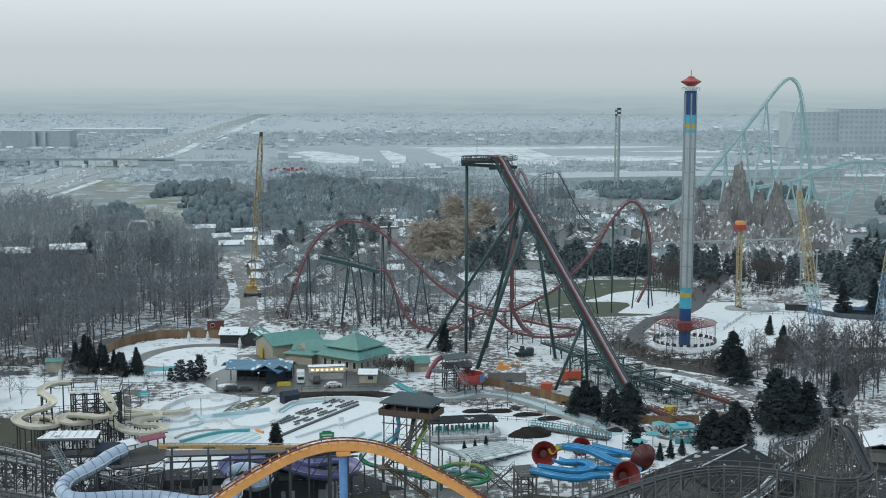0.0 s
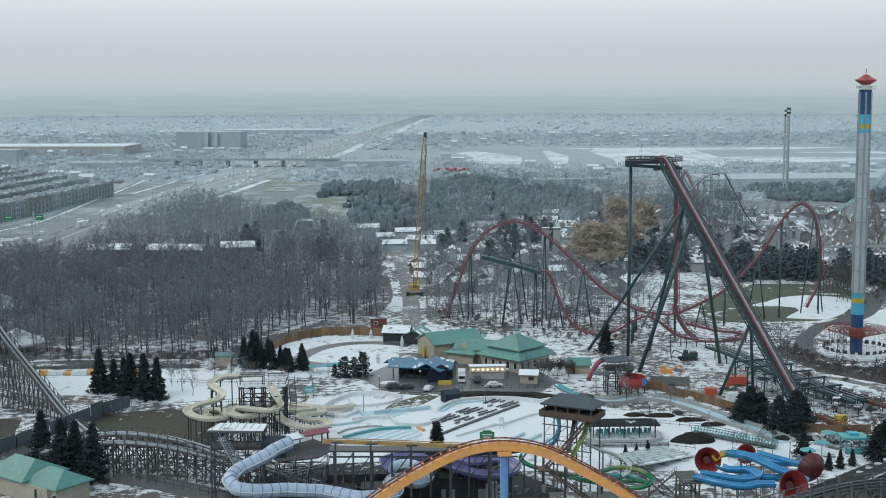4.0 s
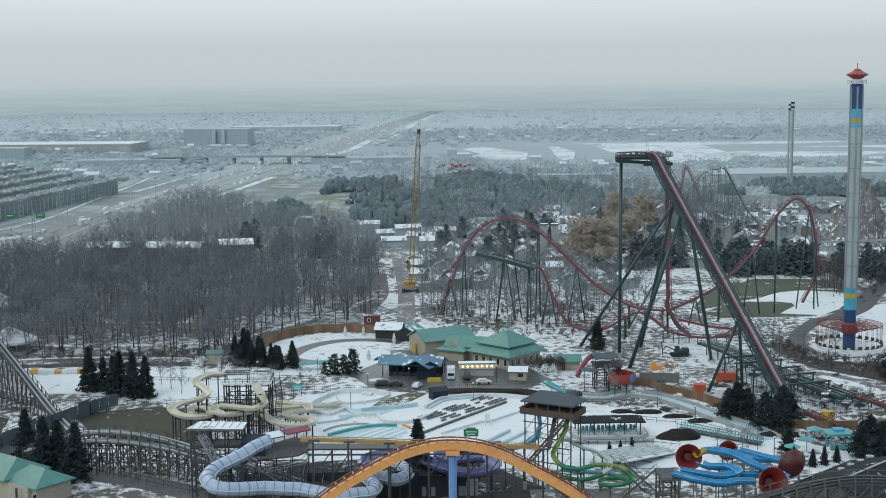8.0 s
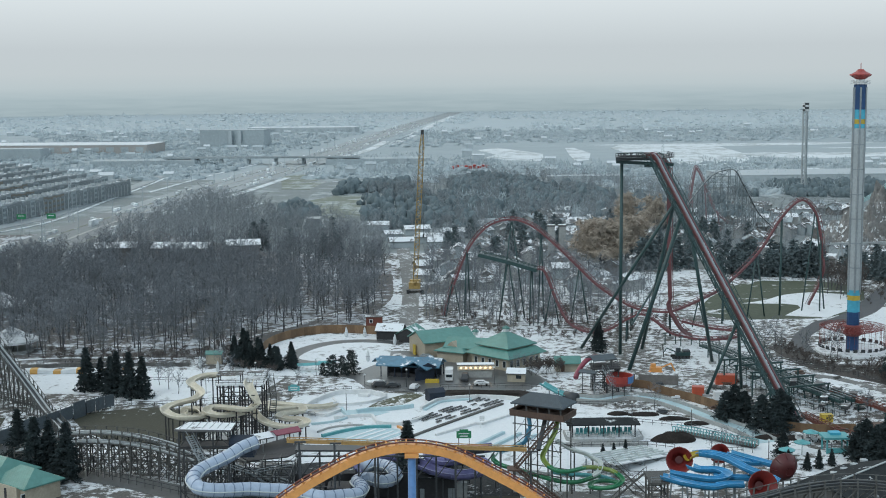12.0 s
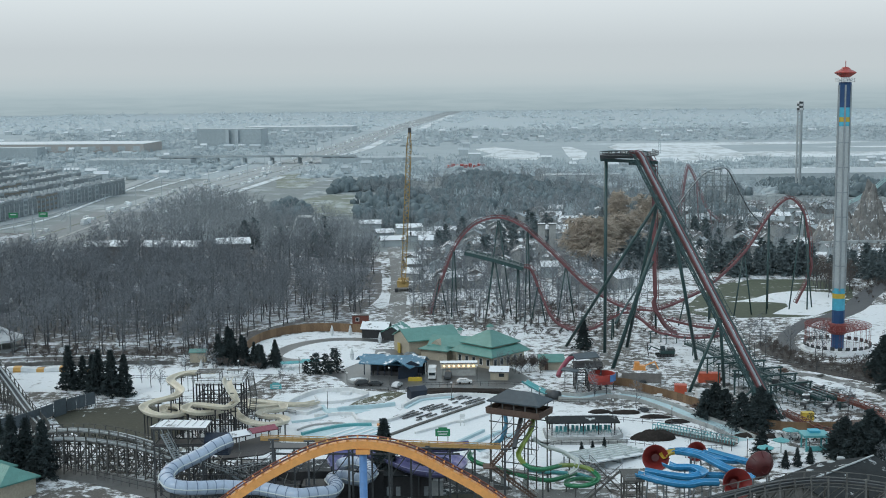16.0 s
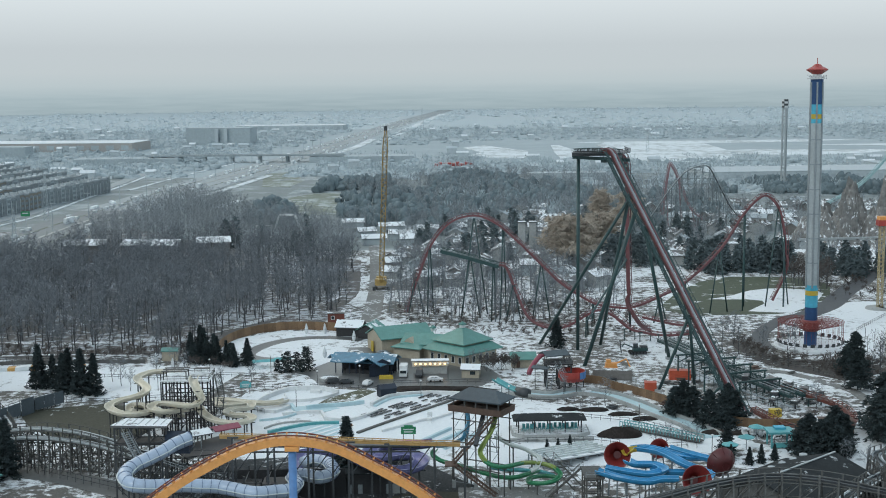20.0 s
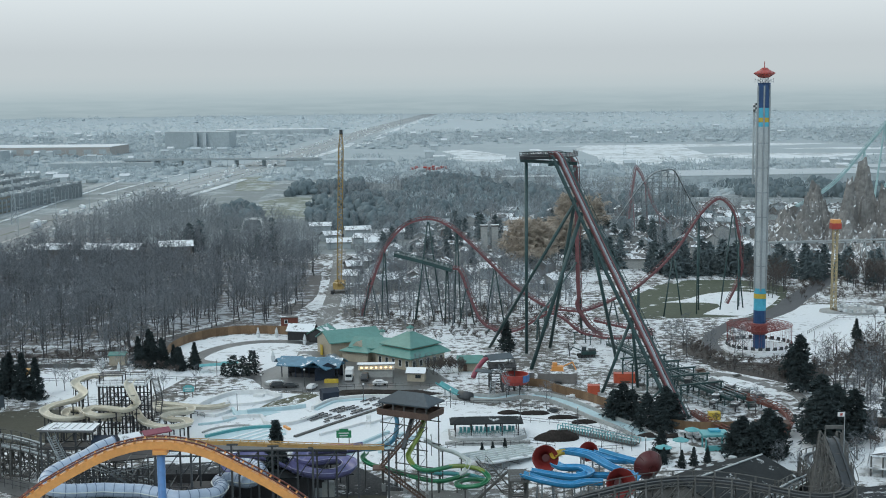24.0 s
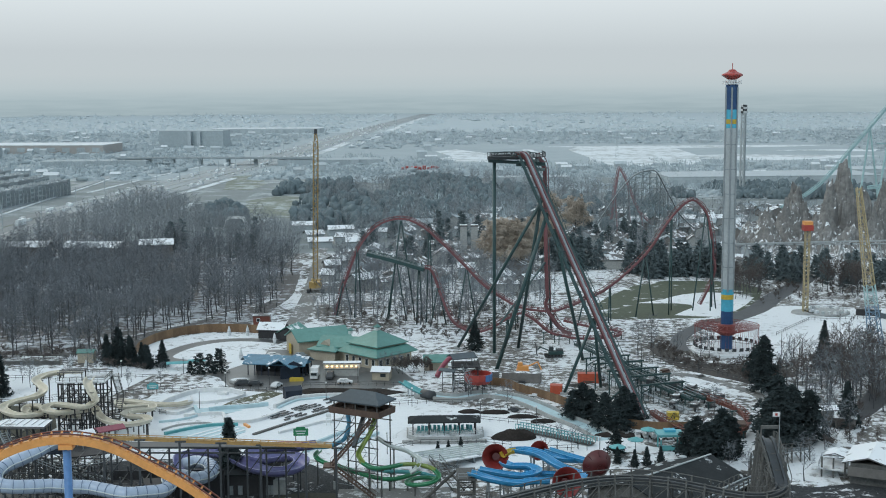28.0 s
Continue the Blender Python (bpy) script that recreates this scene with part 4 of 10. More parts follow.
coaster_track(dive, turn, M["red_track"], M["red_track"], 1.7, 1.1, 1.0)
deck = Shape()
deck.prism([(36.6, 408.2), (42.5, 404.6), (47, 402.4), (51.4, 402.6), (55.2, 408.5), (55.2, 421), (49, 422.5), (38, 416.5)], 64.9, 65.15)
deck.prism([(36.6, 408.2), (50, 406.2), (50, 407), (37, 409)], 64.1, 64.9)
part("top_platform", deck, M["dark_steel"], dive, "dark service platform on the summit")
rail = Shape()
edge = [(36.6, 408.2), (42.5, 404.6), (45.4, 403.2), (50.8, 402.6), (55.2, 408.5), (55.2, 415), (55.2, 421)]
for (xa, ya), (xb, yb) in zip(edge, edge[1:]):
    for z in (65.7, 66.3):
        rail.beam((xa, ya, z), (xb, yb, z), 0.1)
    for k in range(4):
        x, y = xa + (xb - xa) * k / 4, ya + (yb - ya) * k / 4
        rail.beam((x, y, 65.1), (x, y, 66.4), 0.12)
part("platform_railing", rail, M["dark_steel"], dive)
beams = Shape()
for a_, b_ in (((37, 409, 64.2), (50, 421, 64.2)), ((50, 407, 63.2), (54, 420, 63.2)), ((37, 410, 63.6), (55, 408, 62.6)), ((46, 408, 62.4), (56, 420, 61.8)), ((52, 406, 61), (56, 421, 60))):
    beams.beam(a_, b_, 0.7, 1.0)
part("platform_beams", beams, M["green_steel"], dive)


def on_lift(t, below=3.4):
    p = TOP.lerp(FOOT, t)
    return p - Vector((0, 0, below))


COLS = [((39.0, 411.2, 64.4), (39.0, 411.2, 0.0), 0.55), (on_lift(0.15, 2.6), (27.2, 422.5, 0.0), 0.5), (on_lift(0.2, 3.0), (38.0, 387.6, 0.0), 0.62), (on_lift(0.14, 2.6), (47.4, 419.8, 0.0), 0.55),
        (on_lift(0.27, 3.2), (66.5, 399.0, 0.0), 0.55), (on_lift(0.62, 3.0), (55.1, 355.8, 0.0), 0.45), (on_lift(0.62, 3.0), (66.6, 361.4, 0.0), 0.45), (on_lift(0.86), (62.5, 338.0, 0.0), 0.32), (on_lift(0.86), (73.5, 343.0, 0.0), 0.32),
        ((57, 427.5, 50), (61.0, 441, 0.0), 0.4)]
for p, q, r in COLS:
    c = part("column", Shape().rod(p, q, r, 10), M["green_steel"], dive, smooth=True)
    part("footing", Shape().box((q[0], q[1], 0.35), (2.0, 2.0, 0.9)), M["concrete"], c, "pale concrete footing")
part("cross_brace", Shape().rod((57.2, 425, 29), (39.6, 392.4, 14), 0.32, 8), M["green_steel"], dive)
HILL = [(-18.3, 491, 0.4), (-13.8, 489, 14), (-8.4, 487, 27.3), (-1, 485, 36), (8.4, 482, 39), (16.6, 478, 36.5), (24.8, 474, 29.8), (32.6, 470, 22.2), (39.5, 464, 15.7), (50.2, 458, 9.4), (58.7, 455, 8), (64.8, 456, 8), (75.2, 462, 10.7), (85.9, 470, 14.4), (100.8, 480, 25.2), (112.1, 488, 38.5), (120.5, 492, 44.3), (126.8, 494, 40), (129.7, 495, 31.8), (130.8, 496, 21.3), (129.9, 497, 12.6), (125, 497, 2)]
coaster_track(dive, smooth_path(HILL, 5), M["red_track"], M["red_track"], 1.6, 0.75, 0.75, 0.6, 2.2, 0.1)
SECOND = [(17.3, 470, 21.8), (20.3, 469, 20.4), (23.5, 464, 11.4), (27, 456, 4.4), (32.4, 448, 2.4), (38.2, 442, 3.6), (45.4, 438, 8.6), (49.9, 436, 10.5), (54.3, 434, 8.7), (59.1, 430, 5.1), (64.1, 428, 3.9), (69.3, 426, 3.4), (77.3, 428, 3.2), (84.2, 434, 3.2), (82.5, 440, 3.6), (75.7, 442, 4.2), (66, 446, 6)]
coaster_track(dive, smooth_path(SECOND, 5), M["red_track"], M["red_track"], 1.6, 0.75, 0.75, 0.6, 2.2, 0.1)
BRAKE = [(-3.9, 478, 26.6), (6.5, 474, 24.4), (17.3, 470, 21.6)]
coaster_track(dive, smooth_path(BRAKE, 6), M["green_steel"], M["green_steel"], 1.7, 2.6, 1.3)
STATION = [(66, 414, 4.0), (70.2, 401, 4.0), (73.5, 382, 4.2), (78, 364, 4.2), (83.4, 348, 4.0), (88, 338, 3.6)]
coaster_track(dive, smooth_path(STATION, 6), M["green_steel"], M["grey_steel"], 1.7, 1.4, 0.7)
coaster_track(dive, smooth_path([(p[0] + 3.6, p[1] + 1.2, p[2]) for p in STATION], 6), M["green_steel"], M["grey_steel"], 1.7, 1.2, 0.7)
TAIL = [(88, 348, 3.4), (94.5, 337.5, 3.2), (98, 328, 3.0), (97.3, 316, 3.0), (93, 307, 3.0), (86.5, 304, 2.8), (80, 310, 2.3), (77.6, 322, 1.8), (75.8, 333, 1.4)]
coaster_track(dive, smooth_path(TAIL, 6), M["rust"], M["rust"], 1.9, 0.9, 0.8)
BENTS = [(-13.8, 489, 14), (-8.4, 487, 26), (8.4, 482, 37), (19, 477, 33), (32.6, 470, 20.5), (50.2, 458, 8), (75.2, 462, 9.4), (85.9, 470, 13), (100.8, 480, 23.4), (112.1, 488, 36.5), (126.8, 494, 38), (129.7, 495, 30), (6.5, 474, 22.9), (15, 471, 20.4), (22, 466, 14), (45.4, 438, 7), (30, 452, 1.6)]
for i, (x, y, z) in enumerate(BENTS):
    w = 1.6 + z * 0.09
    for sd in (-1, 1):
        part("column", Shape().rod((x + sd * 0.2, y, z), (x + sd * w * (0.3 if i % 2 else 1), y + sd * w * (1 if i % 2 else 0.4), 0), 0.27, 8), M["green_steel"], dive, smooth=True)
for x, y, z in ((69, 409, 3), (71, 402, 3), (73, 396, 3), (74, 390, 3), (75.2, 384, 3.2), (76.4, 378, 3.2), (77.8, 371, 3.2), (79.6, 365, 3.2), (82, 359, 3.2), (84, 353, 3), (86.4, 347, 3), (88.6, 342, 2.6), (94, 337.5, 2), (98, 328, 2), (97, 316, 2), (92, 306.5, 2), (85, 305, 2), (79, 313, 1.6), (70, 426.5, 2.6), (77, 428.5, 2.6), (83, 436, 2.6), (59, 430.5, 4), (64, 428.5, 3)):
    b_ = Shape()
    for sd in (-1, 1):
        b_.beam((x + sd * 1.9, y + sd * 0.6, 0), (x + sd * 1.9, y + sd * 0.6, z), 0.3)
    b_.beam((x - 2.6, y - 0.9, z), (x + 2.8, y + 0.9, z), 0.3)
    part("trestle", b_, M["green_steel"], dive)
# Portal frames, walkways and snowy lids over the transfer track.
for x, y, z, w in ((70, 372, 7.5, 13), (72, 364, 7.5, 14), (75, 357, 7.0, 14), (78, 351, 6.5, 13), (81, 345, 5.5, 12)):
    fr_ = Shape()
    for sd in (-0.5, 0.5):
        fr_.beam((x + sd * w, y + sd * 4, 0), (x + sd * w, y + sd * 4, z), 0.4)
    fr_.beam((x - 0.55 * w, y - 2.2, z), (x + 0.55 * w, y + 2.2, z), 0.45).beam((x - 0.5 * w, y - 2, z - 2.2), (x - 0.1 * w, y, z), 0.25).beam((x + 0.5 * w, y + 2, z - 2.2), (x + 0.1 * w, y, z), 0.25)
    part("portal_frame", fr_, M["green_steel"], dive)
for x, y, z, w, d, rz in ((86, 352, 5.0, 3, 6, -28), (90, 349, 4.4, 2.6, 5, -30), (92.6, 344, 4.0, 3.4, 3, -25), (85, 343, 3.4, 2.2, 7, -26), (80, 356, 5.2, 2, 8, -20), (96, 341, 3.6, 3, 2.4, 10), (88, 335, 2.6, 2.4, 4, -30), (83, 338, 2.4, 2, 5, -30)):
    bx = part("machine_housing", Shape().box((x, y, z * 0.75), (w * 0.8, d * 0.8, z * 0.3), rz).beam((x, y, 0), (x, y, z * 0.7), 0.4), M["dark_steel"], dive)
    part("snowy_lid", Shape().box((x, y, z * 0.9 + 0.1), (w * 0.8 + 0.2, d * 0.8 + 0.2, 0.18), rz), M["roof_part"], bx, "snow-dusted lid")
for pts in ([(66, 384, 2.2), (69, 370, 2.2), (74, 356, 2.2), (80, 342, 2.0), (86, 331, 1.6)], [(80, 384, 2.6), (84, 368, 2.6), (90, 354, 2.4), (96, 345, 2.0)]):
    wp = smooth_path(pts, 5)
    part("walkway", Shape().sweep(wp, [(-0.7, -0.15), (0.7, -0.15), (0.7, 0), (-0.7, 0)]), M["grey_steel"], dive)
    for sd in (-1, 1):
        hr = Shape().sweep(wp, [(sd * 0.7 - 0.05, 1.0), (sd * 0.7 + 0.05, 1.0), (sd * 0.7 + 0.05, 1.1), (sd * 0.7 - 0.05, 1.1)])
        for p in even_path(wp, 2.5):
            hr.beam((p.x + sd * 0.66, p.y, 0), (p.x + sd * 0.66, p.y, p.z + 1.05), 0.1)
        part("handrail", hr, M["green_steel"], dive)
# Orange camelback hill.
hyper = thing("camelback_coaster", (-25, 135, 0), "orange steel coaster hill on a blue column", "roller coaster")
ARCH = [(-64, 133.5, 12), (-56, 133.6, 26), (-48, 133.8, 37), (-39.7, 134, 44.2), (-33.3, 134.5, 48), (-29, 134.9, 49.6), (-25.2, 135, 50.0), (-21, 135, 49.3), (-16.8, 135, 47.3), (-10.3, 135, 43.3), (-2, 134.6, 36), (6, 134, 26), (14, 133.4, 12)]
apath = smooth_path(ARCH, 8)
coaster_track(hyper, apath, M["orange"], M["rust"], 1.15, 0.85, 0.85, 0.35, 1.1, 0.09)
part("column", Shape().rod((-25.2, 135, 48.4), (-25.2, 135, 0), 0.44, 14), M["blue_steel"], hyper, "blue steel column", smooth=True)
part("saddle", Shape().box((-25.2, 135, 48.5), (1.5, 1.3, 0.5)), M["orange"], hyper)
for x, y, z in ((-52, 133.7, 30), (2, 134.2, 30)):
    part("column", Shape().rod((x, y, z), (x, y, 0), 0.55, 12), M["blue_steel"], hyper, smooth=True)
run = smooth_path([(-51.8, 251, 18.4), (-40, 250.5, 18.0), (-30, 250, 17.6), (-13.6, 249, 17.0), (-4, 249, 16.6)], 6)
low = thing("low_coaster_run", (-28, 249, 0), "straight gold coaster track on dark steel supports", "roller coaster")
coaster_track(low, run, M["gold"], M["gold"], 1.2, 0.8, 0.6, 0.3, 1.6, 0.09)
for x in (-49, -42, -34, -26, -18, -9, -3):
    s = Shape()
    z = 18.9 - (x + 47) * 0.055 - 0.9
    s.beam((x - 0.2, 249, z), (x - 0.2, 249, 0), 0.4).beam((x - 1.1, 249, z), (x + 1.1, 249, z), 0.32)
    part("support", s, M["dark_steel"], low)

# Yellow lattice boom crane.
crane = thing("crawler_crane", (-29, 548, 0), "yellow lattice-boom crawler crane with its boom raised", "crane")
body = Shape().box((-29, 549, 3.2), (4.2, 7.5, 2.6)).box((-29, 552, 3.4), (4.6, 2.6, 3.2)).box((-31, 546.4, 3.4), (1.4, 2.4, 2.6))
part("body", body, M["crane_yellow"], crane)
for sd in (-1, 1):
    part("track", Shape().box((-29 + sd * 3, 548, 0.9), (1.3, 8.5, 1.7)), M["dark_steel"], crane)
A, Bq = Vector((-29, 545.5, 3.4)), Vector((-25, 508.5, 70.2))
BM = M["crane_yellow"]
cs = [(-0.95, -0.95), (0.95, -0.95), (0.95, 0.95), (-0.95, 0.95)]
dirv = (Bq - A).normalized()
sidev = dirv.cross(Vector((0, 1, 0))).normalized()
upv = sidev.cross(dirv)
boom, lac = Shape(), Shape()
NB = 30


def boom_pt(k, c):
    t = k / NB
    w = min(1, 0.35 + t * 9, 0.3 + (1 - t) * 7)
    return A.lerp(Bq, t) + sidev * c[0] * w + upv * c[1] * w


for c in cs:
    part("boom_chord", Shape().sweep([boom_pt(k, c) for k in range(NB + 1)], [(-0.13, -0.13), (0.13, -0.13), (0.13, 0.13), (-0.13, 0.13)]), BM, crane)
for k in range(NB):
    for i in range(4):
        lac.beam(boom_pt(k, cs[i]), boom_pt(k + 1, cs[(i + 1) % 4]), 0.12)
        lac.beam(boom_pt(k, cs[i]), boom_pt(k, cs[(i + 1) % 4]), 0.12)
tagged(part("boom_lacing", lac, BM, crane), kind="stuff")
part("boom_head", Shape().box(Bq, (1.2, 1.2, 1.8)), M["dark_steel"], crane)
part("pendant_lines", Shape().rod(Bq + Vector((0.6, 0, 0)), (-28.4, 552.5, 5), 0.06, 4).rod(Bq - Vector((0.6, 0, 0)), (-29.6, 552.5, 5), 0.06, 4), M["dark_steel"], crane)
part("hook_line", Shape().rod(Bq + Vector((0, -1.2, 0)), (-25, 507.3, 30), 0.07, 4).box((-25, 507.3, 29.4), (0.6, 0.6, 1.4)), M["dark_steel"], crane)


# ---- water park ----
def trough(width, depth, wall=0.14, n=7):
    """An open half-pipe section, closed as a thin shell."""
    out = [(-width / 2 * math.cos(math.pi * k / n), -depth * math.sin(math.pi * k / n) + depth * 0.55) for k in range(n + 1)]
    r = 1 - 2 * wall / width
    inn = [(x * r, y + wall * 0.6 if 0 < k < n else y) for k, (x, y) in enumerate(out)]
    return out + inn[::-1]


def slide(parent, pts, width, depth, material, post=None, step=4.5, name="trough", n=6, lip=True):
    path = smooth_path(pts, n)
    ob = part(name, Shape().sweep(path, trough(width, depth)), material, parent, smooth=True)
    if lip:
        for sd in (-1, 1):
            part("rim", Shape().sweep(path, [(sd * width / 2 - 0.12, depth * 0.5), (sd * width / 2 + 0.12, depth * 0.5), (sd * width / 2 + 0.12, depth * 0.68), (sd * width / 2 - 0.12, depth * 0.68)]), material, parent)
    if post:
        for p in even_path(path, step)[1:-1]:
            if p.z > 1.4:
                part("post", Shape().rod((p.x, p.y, p.z - depth * 0.5), (p.x, p.y, 0), 0.16, 6).beam((p.x - width * 0.45, p.y, p.z - depth * 0.5), (p.x + width * 0.45, p.y, p.z - depth * 0.5), 0.2), post, parent)
    return path


def stair(parent, a, b, width, material, name="stair"):
    """A straight flight with treads, strings and handrails from a up to b."""
    a, b = Vector(a), Vector(b)
    d = b - a
    flat = Vector((d.x, d.y, 0)).normalized()
    side = Vector((-flat.y, flat.x, 0)) * width / 2
    s = Shape()
    n = max(3, int(d.z / 0.36))
    for k in range(n):
        p = a + d * ((k + 0.5) / n)
        s.beam(p - side, p + side, 0.34, 0.07)
    for sd in (-1, 1):
        s.beam(a + side * sd, b + side * sd, 0.12, 0.36)
        s.beam(a + side * sd + Vector((0, 0, 1.1)), b + side * sd + Vector((0, 0, 1.1)), 0.08)
        for k in range(0, n + 1, 3):
            p = a + d * (k / n) + side * sd
            s.beam(p, p + Vector((0, 0, 1.1)), 0.07)
    return part(name, s, material, parent)


def frame_tower(parent, x0, y0, x1, y1, z, material, nx=3, ny=2, r=0.22, brace=True, lift_z=4.0):
    """Posts with ledgers and diagonal braces."""
    xs = [x0 + (x1 - x0) * i / (nx - 1) for i in range(nx)]
    ys = [y0 + (y1 - y0) * i / (ny - 1) for i in range(ny)]
    for x in xs:
        for y in ys:
            part("post", Shape().beam((x, y, 0), (x, y, z), r * 2), material, parent)
    lv = [k * lift_z for k in range(1, int(z / lift_z) + 1)]
    for h in lv:
        for y in ys:
            part("ledger", Shape().beam((x0, y, h), (x1, y, h), r, r * 1.4), material, parent)
        for x in xs:
            part("ledger", Shape().beam((x, y0, h), (x, y1, h), r, r * 1.4), material, parent)
    if brace:
        for i in range(nx - 1):
            for k, h in enumerate([0] + lv[:-1]):
                for y in (ys[0], ys[-1]):
                    a_, c_ = (xs[i], xs[i + 1]) if (k + i) % 2 else (xs[i + 1], xs[i])
                    part("brace", Shape().beam((a_, y, h), (c_, y, h + lift_z), r * 0.8), material, parent)


def railing(parent, pts, material, h=1.1, step=1.6, name="railing", bars=2):
    s = Shape()
    for a, b in zip(pts, pts[1:]):
        a, b = Vector(a), Vector(b)
        for k in range(bars):
            z = Vector((0, 0, h * (k + 1) / bars))
            s.beam(a + z, b + z, 0.09)
        n = max(1, int((b - a).length / step))
        for k in range(n + 1):
            p = a.lerp(b, k / n)
            s.beam(p, p + Vector((0, 0, h)), 0.09)
    return part(name, s, material, parent)


# Cream twin slides round a stair tower.
cream = thing("cream_water_slides", (-72, 320, 0), "winding cream fibreglass water slides round a timber tower", "water slide")
CA = [(-74.6, 331.6, 13), (-78.9, 333.6, 12.7), (-82.9, 333.6, 12.4), (-85.4, 328.6, 11.8), (-81.5, 321.4, 11), (-82.1, 316.9, 10.4), (-86.8, 314.5, 9.6), (-88.7, 311.3, 9), (-86.4, 308, 8.4), (-82.5, 307, 8), (-79.2, 311.1, 7.5), (-81.2, 318.8, 7), (-85.2, 322.3, 6.5), (-85.3, 318.5, 6), (-80.9, 317.9, 5.5), (-72, 321, 4)]
CB = [(-68.2, 316.4, 15.0), (-68.1, 312.7, 14.6), (-66.6, 310, 12.6), (-65.8, 309.4, 10.6), (-68.2, 308.3, 9.6), (-72.8, 311.6, 9.2), (-77, 314.3, 8.8), (-78.4, 311.4, 8.5), (-75.3, 308.9, 8.1), (-71.2, 312.1, 7.6), (-68.1, 317.2, 7)]
CC = [(-68.6, 318, 7), (-67.6, 317, 6.8), (-65.6, 312.7, 6.2), (-62.3, 309.1, 5.6), (-57.6, 308.8, 5), (-54.1, 314.5, 4.4), (-56.2, 319.8, 4), (-59.8, 321.6, 3.7), (-62.2, 325.6, 3.4), (-60.8, 329.8, 3.1), (-57, 332.7, 2.8), (-57.9, 338, 2.5), (-61.9, 338.2, 2.2), (-66, 338.7, 2), (-68.1, 345.9, 1.8), (-63.4, 345.8, 1.5), (-57.1, 344, 1.2), (-52, 344.9, 1.0), (-49.2, 348.3, 0.8)]
for pts in (CA, CB, CC):
    slide(cream, pts, 2.1, 1.0, M["cream"], M["dark_wood"], 3.2)
frame_tower(cream, -76.4, 316.4, -65.2, 325, 14.2, M["dark_wood"], 5, 3, 0.17, True, 3.4)
part("upper_deck", Shape().box((-70.8, 320.7, 14.2), (12.2, 9.6, 0.3)), M["snow"], cream, "snow-covered timber deck")
part("roof_frame", Shape().box((-73.4, 319, 16.6), (6.4, 0.4, 0.35)).box((-73.4, 316.9, 16.6), (6.4, 0.3, 0.3)).box((-73.4, 321, 16.6), (6.4, 0.3, 0.3)).box((-67.5, 322.4, 16.2), (4, 2.2, 0.3)), M["roof_part"], cream)
for x in (-76.2, -70.6):
    for y in (317.2, 320.8):
        part("roof_post", Shape().beam((x, y, 14.3), (x, y, 16.6), 0.22), M["dark_wood"], cream)
railing(cream, [(-76.8, 316, 14.3), (-70, 316, 14.3), (-64.8, 316, 14.3), (-64.8, 325.4, 14.3), (-76.8, 325.4, 14.3)], M["dark_timber"])
stair(cream, (-64, 330, 7), (-64, 324, 14.2), 1.6, M["dark_timber"])
stair(cream, (-64, 322, 0.2), (-64, 330, 7), 1.6, M["dark_timber"])

# Blue tube slide and its dark tower.
tubes = thing("tube_water_slide", (-62, 254, 0), "pale blue enclosed tube water slide with ribbed joints", "water slide")
TA = [(-58.8, 256, 16.2), (-61.6, 253.9, 15.5), (-63.5, 252.3, 14.6), (-66.2, 250.6, 13.6), (-68.9, 248.9, 12.6), (-69.9, 246.2, 11.8), (-68.3, 242.9, 11), (-65.5, 242.6, 10.5), (-62.1, 244.1, 10), (-58.8, 246.1, 9.5), (-54.9, 246.9, 9), (-51.8, 247.6, 8.6), (-48.2, 246.7, 8.2), (-44.3, 245.3, 7.9), (-40.4, 247, 7.6), (-37.8, 249, 7.3), (-37.2, 254.2, 7), (-38.4, 259.1, 6.8), (-36.1, 261.2, 6.6), (-32.8, 260.1, 6.3), (-30.6, 264.9, 6), (-32, 271.8, 5.8), (-35.5, 274.8, 5.6), (-37.8, 273.4, 5.4)]
tp = smooth_path(TA, 6)
ring_prof = [(1.38 * math.cos(k * math.tau / 14), 1.38 * math.sin(k * math.tau / 14)) for k in range(14)]
part("tube", Shape().sweep(tp, ring_prof), M["tube_blue"], tubes, smooth=True)
for i, (p, q) in enumerate(zip(even_path(tp, 1.9), even_path(tp, 1.9)[1:])):
    d = (q - p).normalized()
    fr = path_frames([p - d * 0.07, p + d * 0.07])
    rp_ = [(1.47 * math.cos(k * math.tau / 14), 1.47 * math.sin(k * math.tau / 14)) for k in range(14)]
    part("joint_ring", Shape().sweep([p - d * 0.07, p + d * 0.07], rp_, frames=fr), M["tube_joint"], tubes)
fl = path_frames(tp)
part("side_flange", Shape().sweep(tp, [(1.36, -0.07), (1.6, -0.07), (1.6, 0.07), (1.36, 0.07)], frames=fl).sweep(tp, [(-1.6, -0.07), (-1.36, -0.07), (-1.36, 0.07), (-1.6, 0.07)], frames=fl), M["white_plastic"], tubes)
for p in even_path(tp, 6.5)[1:]:
    part("post", Shape().rod((p.x, p.y, p.z - 1.35), (p.x, p.y, 0), 0.2, 8), M["dark_steel"], tubes)

slide_tower = thing("slide_tower", (-70, 268, 0), "dark timber slide tower with a flat snowy roof", "slide tower")
frame_tower(slide_tower, -76.2, 265.2, -65.4, 270, 16.2, M["dark_steel"], 4, 2, 0.16, True, 3.2)
part("roof", Shape().prism([(-77, 264.8), (-65, 263.6), (-64.8, 269.6), (-75, 270.8)], 16.3, 16.75), M["roof_snow"], slide_tower, "flat white snow-covered roof")
for k in range(7):
    x = -76 + k * 1.6
    part("roof_purlin", Shape().beam((x, 264.8, 16.85), (x + 0.5, 270.4, 16.85), 0.1), M["grey_steel"], slide_tower)
part("deck", Shape().box((-70.5, 267.4, 12.6), (11.6, 6, 0.25)), M["dark_wood"], slide_tower)
